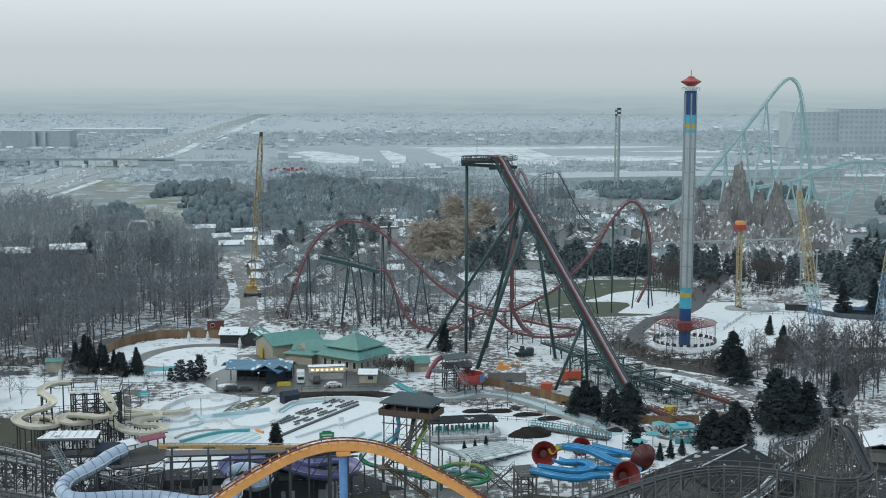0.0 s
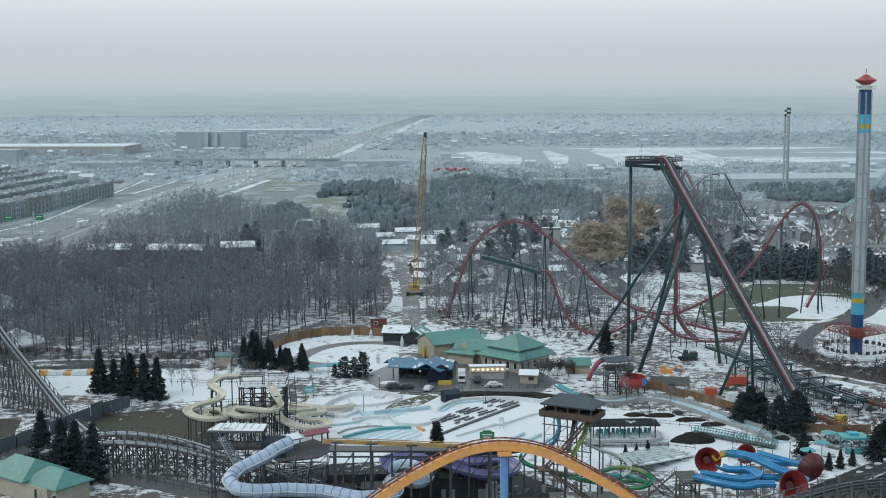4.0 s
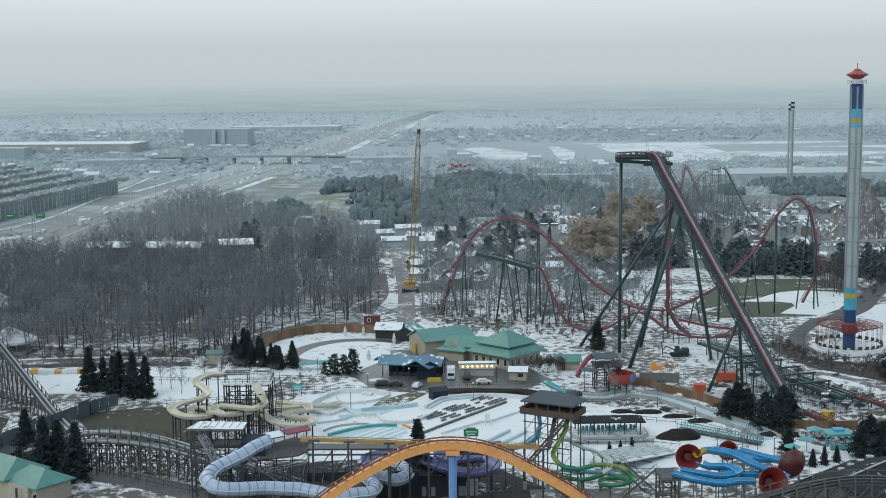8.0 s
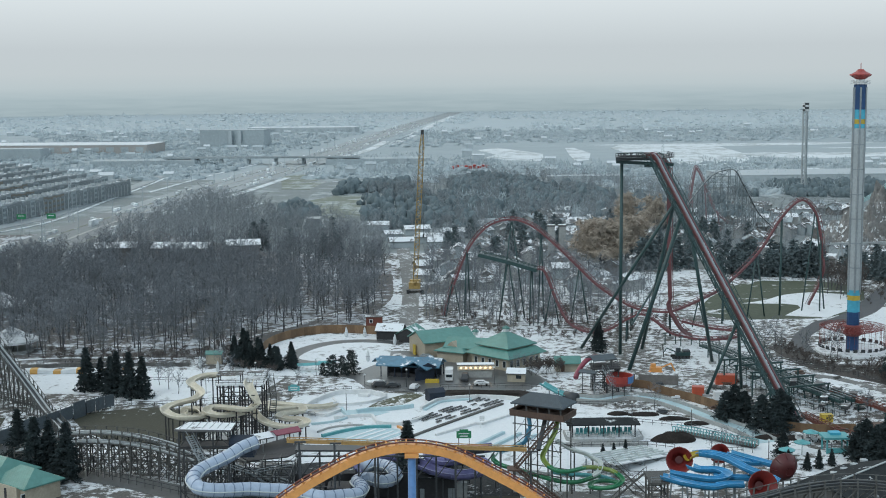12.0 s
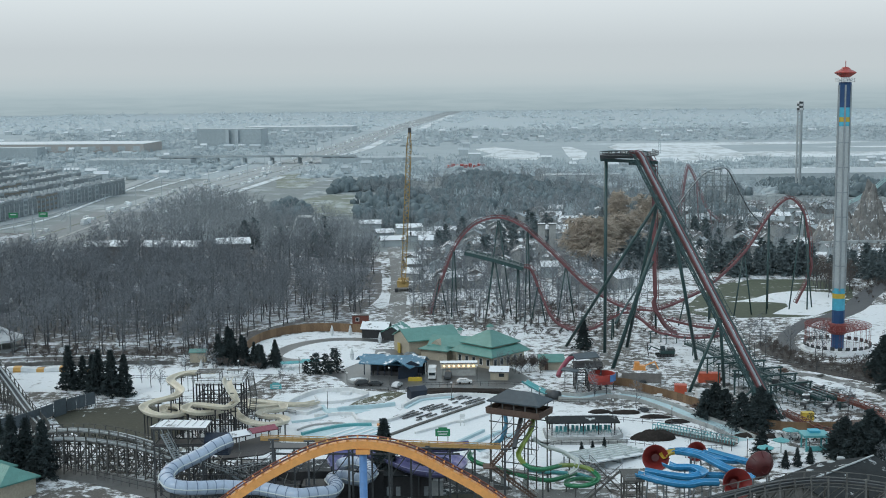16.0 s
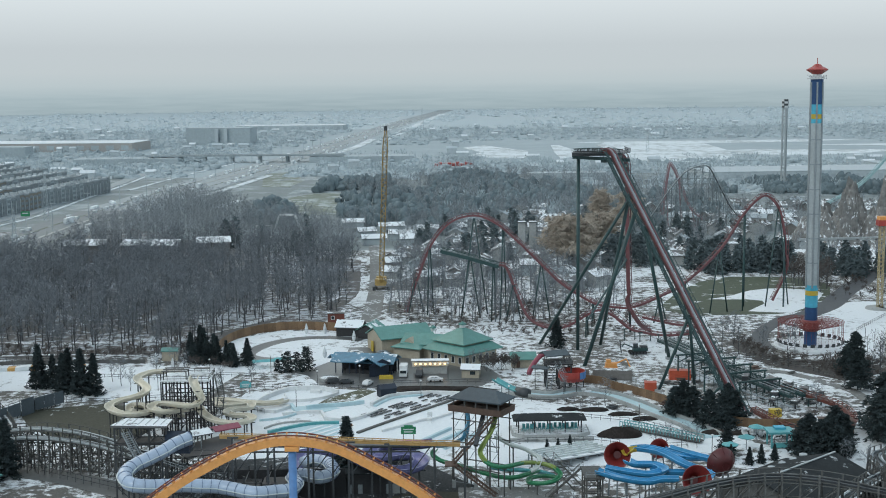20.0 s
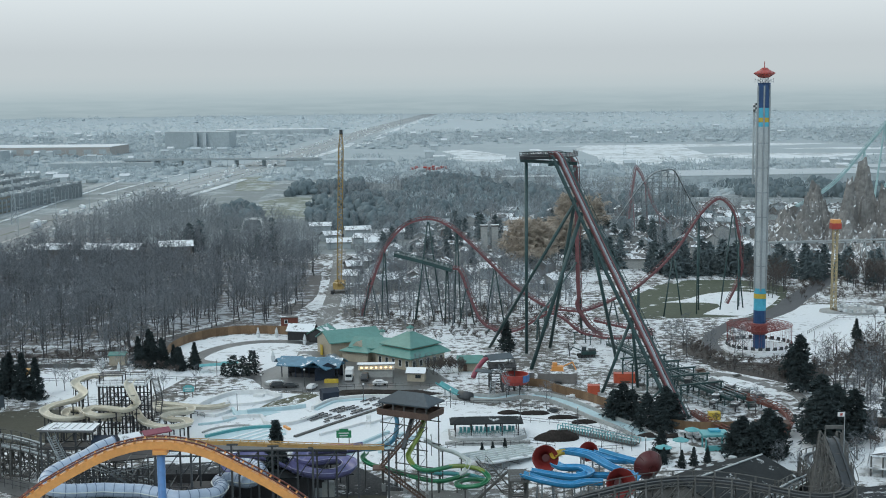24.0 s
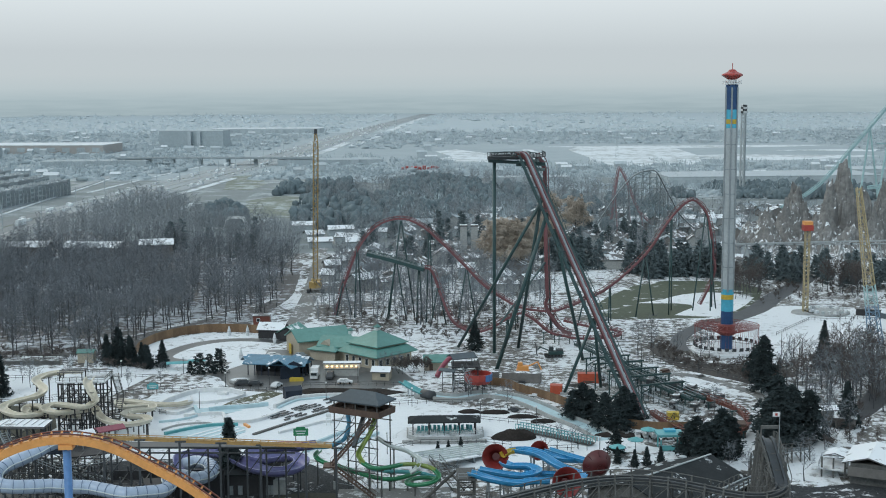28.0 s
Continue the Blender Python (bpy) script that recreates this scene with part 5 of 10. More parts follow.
stair(slide_tower, (-69.5, 260.5, 9.0), (-74, 264.6, 15.4), 1.5, M["grey_steel"])
part("blue_cabin", Shape().house((-63, 266, 11.2), 5, 4.6, 2.6, 1.3, 0).box((-63, 266, 11.0), (5.6, 5, 0.3)), M["ink"], slide_tower, "navy blue gabled cabin")
frame_tower(slide_tower, -66, 255.5, -52, 272, 9.0, M["dark_steel"], 5, 4, 0.14, True, 3.0)
part("lower_deck", Shape().prism([(-66, 274), (-56, 285), (-50, 278), (-54, 270), (-62, 267)], 8.8, 9.05), M["dark_wood"], slide_tower)
part("deck_canopy", Shape().gable((-55.6, 281.2, 11.6), 6.4, 3.4, 0.7, 35), M["pink"], slide_tower, "faded pink canopy")
part("deck_canopy", Shape().gable((-61.6, 278.2, 11.2), 6.4, 4.4, 0.8, 35), M["roof_snow"], slide_tower, "snow-covered canopy")
for x, y in ((-61.5, 276), (-56, 283), (-53.5, 279), (-59.6, 273.4), (-64, 279)):
    part("canopy_post", Shape().beam((x, y, 9), (x, y, 11.6), 0.16), M["grey_steel"], slide_tower)
stair(slide_tower, (-56, 262, 4.5), (-60.5, 258.5, 9), 1.5, M["grey_steel"])
stair(slide_tower, (-62, 256, 0.2), (-56, 262, 4.5), 1.5, M["grey_steel"])
railing(slide_tower, [(-66, 262, 9.05), (-60, 256, 9.05), (-52, 262, 9.05), (-50, 278, 9.05)], M["grey_steel"])
part("landing", Shape().box((-49, 262, 4.6), (7, 6, 0.25)).box((-42, 259, 6), (5, 5, 0.25)), M["dark_wood"], slide_tower)
frame_tower(slide_tower, -53, 258, -39, 266, 7.4, M["dark_steel"], 4, 2, 0.14, True, 3.0)
walk_way = thing("raised_walkway", (-30, 256, 0), "dark steel raised walkway with pink mats", "walkway")
part("deck", Shape().prism([(-51, 258), (-12, 256.4), (-12, 259.6), (-51, 262)], 13.6, 13.9), M["dark_steel"], walk_way)
part("truss", Shape().beam((-51, 258, 12.6), (-12, 256.4, 12.6), 0.3).beam((-51, 262, 12.6), (-12, 259.6, 12.6), 0.3), M["dark_steel"], walk_way)
for k in range(10):
    x = -50 + k * 4
    part("post", Shape().beam((x, 258.4 - k * 0.15, 0), (x, 258.4 - k * 0.15, 13.6), 0.36), M["dark_steel"], walk_way)
    part("brace", Shape().beam((x, 258.2 - k * 0.15, 8), (x + 4, 258 - k * 0.15, 13.4), 0.2), M["dark_steel"], walk_way)
for x, w in ((-41, 6), (-19, 7)):
    part("mat_rack", Shape().prism([(x, 259.8), (x + w, 259.6), (x + w + 1.2, 262.6), (x + 1.2, 262.6)], 13.0, 13.3), M["pink"], walk_way, "pink plastic mats")
part("dark_screen", Shape().box((-40, 266, 3.2), (24, 0.3, 6.4)), M["dark_wood"], walk_way, "dark boarded screen")

# Purple slides over the pump house.
purple = thing("purple_water_slide", (-20, 270, 0), "winding purple open water slide", "water slide")
PP = [(-9.6, 277.5, 8.0), (-13.1, 277.9, 7.5), (-17.3, 278.3, 7.3), (-21.4, 277.3, 7.1), (-23.1, 274.1, 6.9), (-20.3, 270.7, 6.8), (-16.9, 272.5, 6.7), (-13.6, 272.6, 6.6), (-11.8, 268.5, 6.5), (-13.6, 264.1, 6.3), (-17.6, 263.6, 6.1), (-21.9, 266.9, 5.9), (-25.9, 273.3, 5.7), (-30.4, 279.2, 5.5), (-35.3, 281.2, 5.3), (-39.1, 278.8, 5.1), (-38.4, 273.3, 5.0)]
slide(purple, PP, 3.3, 1.5, M["purple"], M["dark_steel"], 5)
pp = smooth_path(PP, 6)
for p, (a, u) in list(zip(even_path(pp, 3.0), path_frames(even_path(pp, 3.0)))):
    part("flange", Shape().beam(p - a * 1.66 + u * 0.1, p - a * 1.66 + u * 0.85, 0.12).beam(p + a * 1.66 + u * 0.1, p + a * 1.66 + u * 0.85, 0.12), M["lilac"], purple)
pump = thing("pump_house", (-22, 270, 0), "dark timber pump house with pale doors", "building")
part("wall", Shape().box((-23, 272.5, 2.2), (11, 9, 4.4)), M["dark_wood"], pump)
part("roof", Shape().box((-23, 272.5, 4.5), (11.8, 9.8, 0.3)), M["roof_dark"], pump)
part("side_wall", Shape().box((-16.6, 269.5, 1.7), (2.6, 3.4, 3.4)), M["concrete"], pump)
for x in (-27, -25, -19, -18):
    part("door", Shape().box((x, 267.95, 1.1), (0.95, 0.12, 2.1)), M["grey_steel"], pump)

# Timber tower with body slides.
body_t = thing("body_slide_tower", (1, 271, 0), "tall timber slide tower with a dark hipped roof", "slide tower")
part("roof", Shape().hip((1.4, 271.4, 20.1), 12.4, 7.4, 1.9, -30, 6.2, 0.3), M["roof_slate"], body_t, "slate grey hipped roof")
part("deck", Shape().box((1.2, 271, 17.4), (12.6, 6.8, 0.35), -30), M["brown_wood"], body_t)
ub, vb = Vector((math.cos(radians(-30)), math.sin(radians(-30)), 0)), Vector((-math.sin(radians(-30)), math.cos(radians(-30)), 0))
CB = Vector((1.2, 271, 0))
for du, dv, w, d in ((0, -3.4, 12.6, 0.15), (0, 3.4, 12.6, 0.15), (-6.3, 0, 0.15, 6.8), (6.3, 0, 0.15, 6.8)):
    c = CB + ub * du + vb * dv
    part("parapet", Shape().box((c.x, c.y, 18.0), (w, d, 0.95), -30), M["brown_wood"], body_t, "brown boarded parapet")
    part("parapet_cap", Shape().box((c.x, c.y, 18.55), (w + 0.2, d + 0.1, 0.12), -30), M["brown_wood"], body_t)
for i in range(5):
    for j in (-1, 1):
        c = CB + ub * (i - 2) * 2.7 + vb * j * 2.7
        part("post", Shape().beam((c.x, c.y, 17.5 if i in (1, 3) else 0), (c.x, c.y, 20.1), 0.26), M["dark_timber"], body_t)
        if i not in (1, 3):
            part("footing", Shape().box((c.x, c.y, 0.9), (0.8, 0.8, 1.8)), M["concrete"], body_t, "pale concrete pier")
for h in (5, 10.5, 15.5):
    for j in (-1, 1):
        c, e = CB - ub * 5.8 + vb * j * 2.9, CB + ub * 5.8 + vb * j * 2.9
        part("ledger", Shape().beam((c.x, c.y, h), (e.x, e.y, h), 0.2), M["dark_timber"], body_t)
for du in (-5.8, 0):
    c, e = CB + ub * du - vb * 2.9, CB + ub * (du + 5.8) - vb * 2.9
    part("brace", Shape().beam((c.x, c.y, 10.5), (e.x, e.y, 15.5), 0.16), M["dark_timber"], body_t)
for i in range(4):
    c, e = CB + ub * (-5.4 + i * 2.7) - vb * 2.7, CB + ub * (-2.7 + i * 2.7) - vb * 2.7
    for k in range(4):
        z0 = 1.5 + k * 3.9
        part("brace", Shape().rod((c.x, c.y, z0 if k % 2 else z0 + 3.9), (e.x, e.y, z0 + 3.9 if k % 2 else z0), 0.06, 5), M["grey_steel"], body_t)
        part("tie", Shape().rod((c.x, c.y, z0), (e.x, e.y, z0), 0.06, 5), M["grey_steel"], body_t)
stair(body_t, (4.4, 262.5, 0.6), (-5.2, 265.0, 7.4), 1.7, M["brown_wood"])
stair(body_t, (-5.2, 265.0, 7.4), (3.4, 267.0, 16.6), 1.7, M["brown_wood"])
part("landing", Shape().box((-5.6, 265, 7.3), (2.6, 3.4, 0.3)), M["brown_wood"], body_t)
part("dark_chute", Shape().beam((1.6, 270, 16.6), (-0.4, 264, 11.5), 0.8, 0.7), M["dark_steel"], body_t, "dark enclosed chute")
for nm, col, lbl, pts, w in (("blue_body_slide", "slide_pale_blue", "narrow blue body slide curving down the tower", [(-2.0, 270.6, 17.0), (-1.7, 270.6, 14.2), (-2.4, 271.6, 11.4), (-4.9, 272.4, 9.6), (-7.4, 273.4, 8.8), (-9.6, 275.6, 8.3), (-9.6, 277.5, 8.0)], 1.0),
                             ("lime_body_slide", "slide_lime", "lime green body slide curling down from the deck", [(4.2, 268.6, 16.8), (3.4, 266.8, 14.2), (1.6, 266.2, 11.2), (0.6, 264.8, 9.4), (1.5, 262.4, 8.4)], 1.0),
                             ("green_body_slide", "slide_green", "green body slide looping near the ground", [(1.5, 262.4, 8.4), (3.0, 261.4, 7.8), (5.0, 261.6, 7.4), (7.4, 263.6, 7.1), (9.6, 266.2, 6.8)], 1.0),
                             ("lime_spiral_slide", "slide_lime", "lime green slide turning above the terrace", [(9.6, 266.2, 6.8), (11.4, 267.8, 6.4), (13.5, 268.4, 6.0), (15.4, 268.2, 5.6), (16.6, 267.2, 5.2)], 1.0),
                             ("green_spiral_slide", "slide_green", "dark green slide spiralling to the terrace", [(16.6, 267.2, 5.2), (17.6, 264.8, 4.4), (15.9, 262.6, 3.8), (12.9, 262.6, 3.4), (10.8, 264.6, 3.1), (11.7, 268.4, 2.8), (14.8, 270.6, 2.5), (18, 270, 2.2)], 1.0),
                             ("deep_green_slide", "slide_green", "dark green slide crossing low behind the tower", [(-8.6, 279, 6.4), (-9.4, 276, 6.0), (-7.6, 273.4, 5.4), (-4, 272, 4.8), (0, 269.4, 4.2), (4.4, 266.9, 3.7), (8, 267, 3.4), (11.2, 269.6, 3.3), (13.6, 272.4, 3.2)], 1.0),
                             ("white_body_slide", "white_plastic", "white body slide turning round the tower", [(4.2, 272.6, 11.0), (6.4, 271.2, 10.0), (8.1, 270.6, 9.4), (10.6, 271.2, 8.4), (12.6, 271.0, 7.2), (13.6, 269.8, 6.6), (12.9, 267.1, 5.6), (11.6, 266.4, 5.0)], 1.0),
                             ("teal_body_slide", "teal_plastic", "teal body slide low beside the tower", [(3, 271, 4.6), (6, 270.4, 4.2), (9.4, 271.6, 3.6), (14, 272.6, 2.8), (17, 272, 2.0)], 1.0)):
    o = thing(nm, (pts[0][0], pts[0][1], 0), lbl, "water slide", "body slides")
    slide(o, pts, w * 1.1, 0.8, M[col], M["dark_timber"], 4.6, lip=False)
terrace = thing("splash_terrace", (8, 258, 0), "stepped concrete terrace at the slide ends with snow", "terrace")
for k, (x0, y0, x1, y1, z) in enumerate(((-4, 250, 20, 270, 0.5), (2, 254, 18, 268, 1.0))):
    part("step", Shape().prism([(x0, y0 + 2), (x0 + 4, y0), (x1 - 4, y0), (x1, y0 + 3), (x1, y1), (x0, y1)], 0, z), M["path"], terrace)
railing(terrace, [(-4, 252, 0.5), (0, 250, 0.5), (16, 250, 0.5), (20, 253, 0.5), (20, 262, 0.5)], M["grey_steel"])

# Racer lanes.
lanes = thing("racer_slide", (24, 294, 0), "wide striped grey and white multi-lane racer slide", "water slide")
LA, LB = Vector((15.5, 285.5, 0)), Vector((31.5, 300.5, 0))
dl = (LB - LA).normalized()
ln = Vector((-dl.y, dl.x, 0))
for k in range(6):
    o = ln * (k * 1.55 - 4)
    p, q = LA + o, LB + o
    part("lane", Shape().beam(p + Vector((0, 0, 2.6)), q + Vector((0, 0, 0.5)), 1.4, 0.3), M["clean_snow"], lanes)
    part("divider", Shape().beam(p + ln * 0.77 + Vector((0, 0, 2.9)), q + ln * 0.77 + Vector((0, 0, 0.8)), 0.2, 0.42), M["white_plastic"], lanes)
    for j in range(0, 7, 2):
        c = p.lerp(q, (j + 0.25 + 0.5 * (k % 2)) / 7.2)
        part("dark_panel", Shape().box((c.x, c.y, 2.6 - 2.1 * (j + 0.25 + 0.5 * (k % 2)) / 7.2 + 0.17), (1.3, 1.0, 0.06), math.degrees(math.atan2(dl.y, dl.x))), M["grey_steel"], lanes)
for k in range(4):
    p = LA.lerp(LB, k / 4)
    part("support", Shape().beam(p - ln * 4.5, p + ln * 4.5 + Vector((0, 0, 0)), 0.3, 0.4).beam(p - ln * 4, p - ln * 4 + Vector((0, 0, 2.3 - k * 0.5)), 0.3).beam(p + ln * 4, p + ln * 4 + Vector((0, 0, 2.3 - k * 0.5)), 0.3), M["grey_steel"], lanes)
stair(lanes, (22, 268, 0.4), (17.0, 284, 2.8), 2.4, M["dark_timber"])

# Blue slides with red funnels.
fun = thing("funnel_slides", (38, 258, 0), "bright blue water slides with dark red funnels", "water slide")


def funnel(c, aim, r, depth=2.6, back="bowl_dark", skin="bowl_red"):
    """A cone open towards aim."""
    c, d = Vector(c), Vector(aim).normalized()
    a = d.cross(Vector((0, 0, 1))).normalized()
    u = a.cross(d)
    s, n = Shape(), 22
    prof = [(r, 0.0), (r * 1.05, 0.05), (r * 1.04, -0.2), (r * 0.7, -depth * 0.55), (r * 0.3, -depth), (r * 0.24, -depth + 0.12), (r * 0.64, -depth * 0.5), (r * 0.96, -0.08)]
    m = len(prof)
    vs = [c + d * h + (a * math.cos(k * math.tau / n) + u * math.sin(k * math.tau / n)) * q for k in range(n) for q, h in prof]
    fs = [(k * m + i, k * m + (i + 1) % m, ((k + 1) % n) * m + (i + 1) % m, ((k + 1) % n) * m + i) for k in range(n) for i in range(m)]
    s.add(vs, fs)
    ob = part("funnel", s, M[skin], fun, "dark red fibreglass funnel", smooth=True)
    part("plug", Shape().rod(c - d * (depth - 0.1), c - d * (depth - 0.35), r * 0.3, 16), M[back], ob)
    for k in range(8):
        w = a * math.cos(k * math.tau / 8) + u * math.sin(k * math.tau / 8)
        part("rib", Shape().beam(c + w * r * 1.06 - d * 0.1, c + w * r * 0.74 - d * depth * 0.55, 0.14), M[back], ob)
    for sd in (-1, 1):
        part("leg", Shape().rod(c + a * sd * r * 0.5 - d * 0.8 - u * r * 0.8, (c.x + a.x * sd * r * 0.7, c.y + a.y * sd * r * 0.7, 0), 0.18, 6), M["grey_steel"], ob)


funnel((29.6, 264.5, 8.8), (-0.15, -1, 0.25), 2.7)
funnel((42.8, 247.0, 8.6), (0.1, -1, 0.30), 2.9)
funnel((50.6, 260.5, 8.2), (-0.3, 1, 0.15), 3.1, 2.4, "bowl_dark", "bowl_dark")
funnel((39.5, 270.5, 8.4), (-0.5, -0.8, 0.5), 2.1)
for w, pts in ((2.4, [(23.5, 252, 9.0), (28, 249.5, 8.3), (33, 248.4, 7.8), (36, 248.8, 8.1), (39.5, 248.4, 8.2)]), (2.4, [(25.5, 254, 9.0), (30, 253, 8.4), (34.5, 252.6, 8), (37.5, 254.5, 8.3), (36, 257.5, 8.5), (32.4, 257.6, 8.6), (31, 260, 8.6)]),
               (2.4, [(34, 266, 9.6), (38.5, 262.5, 9.6), (42, 257, 8.8), (45, 254, 8.2), (46.5, 251, 8)]), (2.2, [(41, 268, 9), (45, 264, 8.7), (49, 261, 8.3)]), (2.2, [(33, 266.2, 9.4), (37, 266.5, 9.4), (43, 262.5, 8.6), (47, 263.5, 8)]), (2.0, [(35, 256, 7.6), (40, 255.5, 7.4), (45, 256, 7.2), (47.5, 257, 7.2)])):
    slide(fun, pts, w * 0.85, 1.05, M["slide_blue"], M["grey_steel"], 4.5, "blue_trough")
part("yellow_link", Shape().sweep(smooth_path([(31.2, 264.6, 9.0), (32.8, 265.8, 9.4), (34.2, 266, 9.6)], 4), trough(2.0, 1.0)), M["yellow"], fun, "yellow link section")
part("yellow_link", Shape().sweep(smooth_path([(41.5, 267.6, 9.0), (43.5, 265.8, 8.9), (45.4, 264, 8.7)], 4), trough(2.0, 1.0)), M["yellow"], fun, "yellow link section")
part("start_deck", Shape().box((23, 254.5, 8.2), (4, 8, 0.4)), M["grey_wood"], fun)
frame_tower(fun, 21.4, 251, 24.6, 258, 8.2, M["dark_timber"], 2, 3, 0.16, True, 2.7)
stair(fun, (14.5, 262, 0.4), (21.2, 258, 8.2), 1.7, M["dark_timber"])
railing(fun, [(21.2, 250.6, 8.4), (25, 250.6, 8.4), (25, 252, 8.4)], M["grey_steel"])

# Gazebo, mound, pools, lazy river and furniture.
gaz = thing("gazebo", (20, 314, 0), "long open pavilion with a dark roof on timber posts", "gazebo")
part("roof", Shape().hip((20, 314.4, 4.2), 18.2, 6.4, 1.0, 0, 12.5, 0.3), M["roof_dark"], gaz)
part("plinth", Shape().prism([(10.6, 312), (13, 309.4), (27, 309.4), (30, 312), (30, 319), (10.6, 319)], 0, 0.9), M["concrete"], gaz)
part("snow_floor", Shape().prism([(11, 312.2), (13.2, 309.9), (26.8, 309.9), (29.6, 312.2), (29.6, 318.6), (11, 318.6)], 0.9, 1.0), M["snow"], gaz)
for x in (12.2, 16.2, 20, 23.8, 27.8):
    for y in (311.4, 317.4):
        part("post", Shape().beam((x, y, 0.9), (x, y, 4.2), 0.3), M["dark_wood"], gaz)
railing(gaz, [(11, 312.2, 1.0), (13.2, 310, 1.0), (26.8, 310, 1.0), (29.6, 312.2, 1.0)], M["pale_steel"])
wall_g = thing("stone_bench_wall", (20, 307, 0), "low curved stone wall in front of the pavilion", "wall")
for k in range(26):
    a = -0.5 + k * 1.0 / 25
    part("stone", Shape().box((20 + 22 * math.sin(a) * 0.95, 307.8 - 1.8 * math.cos(a * 2.2) + 0.4, 0.35 + 0.05 * (k % 3)), (0.85, 0.9, 0.75 + 0.1 * (k % 3)), -math.degrees(a) * 0.3), M["concrete"], wall_g)

chair_m = Shape().box((0, 0, 0.45), (0.62, 0.6, 0.1)).box((0, 0.3, 0.85), (0.62, 0.1, 0.75)).box((-0.28, -0.25, 0.2), (0.07, 0.07, 0.42)).box((0.28, -0.25, 0.2), (0.07, 0.07, 0.42)).box((-0.28, 0.25, 0.2), (0.07, 0.07, 0.42)).box((0.28, 0.25, 0.2), (0.07, 0.07, 0.42))
me_c = bare_mesh("stacked_chair", chair_m, M["teal_plastic"])
rng = random.Random(4)
for k in range(14):
    c = tagged(new("stacked_chair", me_c), "teal plastic deck chair stored under the pavilion", "chair", "chairs under the pavilion")
    c.matrix_basis = pose(13.5 + k * 1.02, 313.2 + rng.uniform(-0.6, 0.8), 1.0, 0, 0, rng.uniform(-30, 30))
    c.scale = (1.2, 1.2, 1.5)


def lounger(x, y, rz):
    o = new("sun_lounger", lounge_mesh)
    o.matrix_basis = pose(x, y, 0.06, 0, 0, rz)
    return tagged(o, "dark stacked sun lounger lying in the snow", "sun lounger", "loungers on the pool deck")


ls = Shape().box((0, 0, 0.32), (2.0, 0.62, 0.12)).box((-0.8, -0.24, 0.14), (0.1, 0.08, 0.28)).box((-0.8, 0.24, 0.14), (0.1, 0.08, 0.28)).box((0.8, -0.24, 0.14), (0.1, 0.08, 0.28)).box((0.8, 0.24, 0.14), (0.1, 0.08, 0.28)).box((0.75, 0, 0.4), (0.5, 0.62, 0.08))
lounge_mesh = bare_mesh("sun_lounger", ls, M["dark_steel"])
for g_ in range(3):
    for k in range(5):
        for j in range(4):
            if rng.random() < 0.86:
                a_, b_ = g_ * 10.6 + j * 2.05 + (1.0 if k > 2 else 0), k * 1.55 + (0.8 if k > 2 else 0)
                lounger(-27 + 0.64 * a_ + 0.77 * b_ + rng.uniform(-0.1, 0.1), 334.5 + 0.77 * a_ - 0.64 * b_, 50 + rng.uniform(-3, 3))

pool = thing("wading_pool", (-45, 355, 0), "drained white wading pool with low walls under snow", "pool")


def wall_run(parent, pts, h, w, material, name="wall", n=6):
    path = smooth_path([(x, y, 0) for x, y in pts], n)
    return part(name, Shape().sweep(path, [(-w / 2, 0), (w / 2, 0), (w / 2, h), (-w / 2, h)]), material, parent)


def kerb_run(parent, pts, h, w, material, name="wall"):
    """A straight-sided wall with a coping, corner by corner."""
    for (xa, ya), (xb, yb) in zip(pts, pts[1:]):
        part(name, Shape().beam((xa, ya, h / 2), (xb, yb, h / 2), w, h), material, parent)


wall_run(pool, [(-57.9, 344.2), (-56.2, 352.4), (-50.6, 362.4), (-46, 364), (-40.9, 363.7), (-35.5, 358.7)], 1.3, 0.7, M["white"])
wall_run(pool, [(-35.5, 358.7), (-38.6, 353.8), (-44, 350.6), (-50, 349.8)], 0.8, 0.5, M["white"])
kerb_run(pool, [(-57.9, 344.2), (-55.4, 340), (-51.2, 337.9), (-47.5, 343.8)], 0.9, 0.6, M["white"])
kerb_run(pool, [(-53.6, 346.5), (-49.5, 352.8), (-50.6, 358)], 0.7, 0.5, M["white"], "inner_wall")
part("basin", Shape().prism([(-55, 346), (-54, 353), (-49.6, 361.4), (-41, 362.6), (-37, 358.6), (-40, 354), (-47, 350)], 0.0, 0.14), M["clean_snow"], pool, "snow-filled basin")
part("step_block", Shape().box((-42, 360.4, 0.45), (3, 1.6, 0.9), -20), M["white"], pool)
pad = thing("splash_pad", (-40, 330, 0), "shallow drained splash pool with pale blue edges", "pool")
part("blue_floor", Shape().prism([(-47.5, 344.6), (-44.9, 337.0), (-42.1, 338.3), (-38.7, 338), (-33.8, 342), (-39.2, 345)], 0.05, 0.17), M["pool_blue"], pad, "pale blue painted floor")
kerb_run(pad, [(-47.5, 345), (-44.9, 336.4)], 1.0, 0.9, M["pool_blue"], "blue_wall")
wall_run(pad, [(-43.0, 341.6), (-39.2, 343.4), (-33.8, 344.4), (-27.7, 347)], 1.1, 0.8, M["pool_blue"], "blue_wall")
kerb_run(pad, [(-48.8, 335.4), (-42.1, 337.5), (-38.7, 337.3), (-37.0, 330.2)], 0.9, 0.7, M["white"])
wall_run(pad, [(-37.0, 330.2), (-33.4, 328.6), (-30.3, 328.8), (-26.6, 332.6), (-23.8, 337.3)], 0.9, 0.7, M["white"])
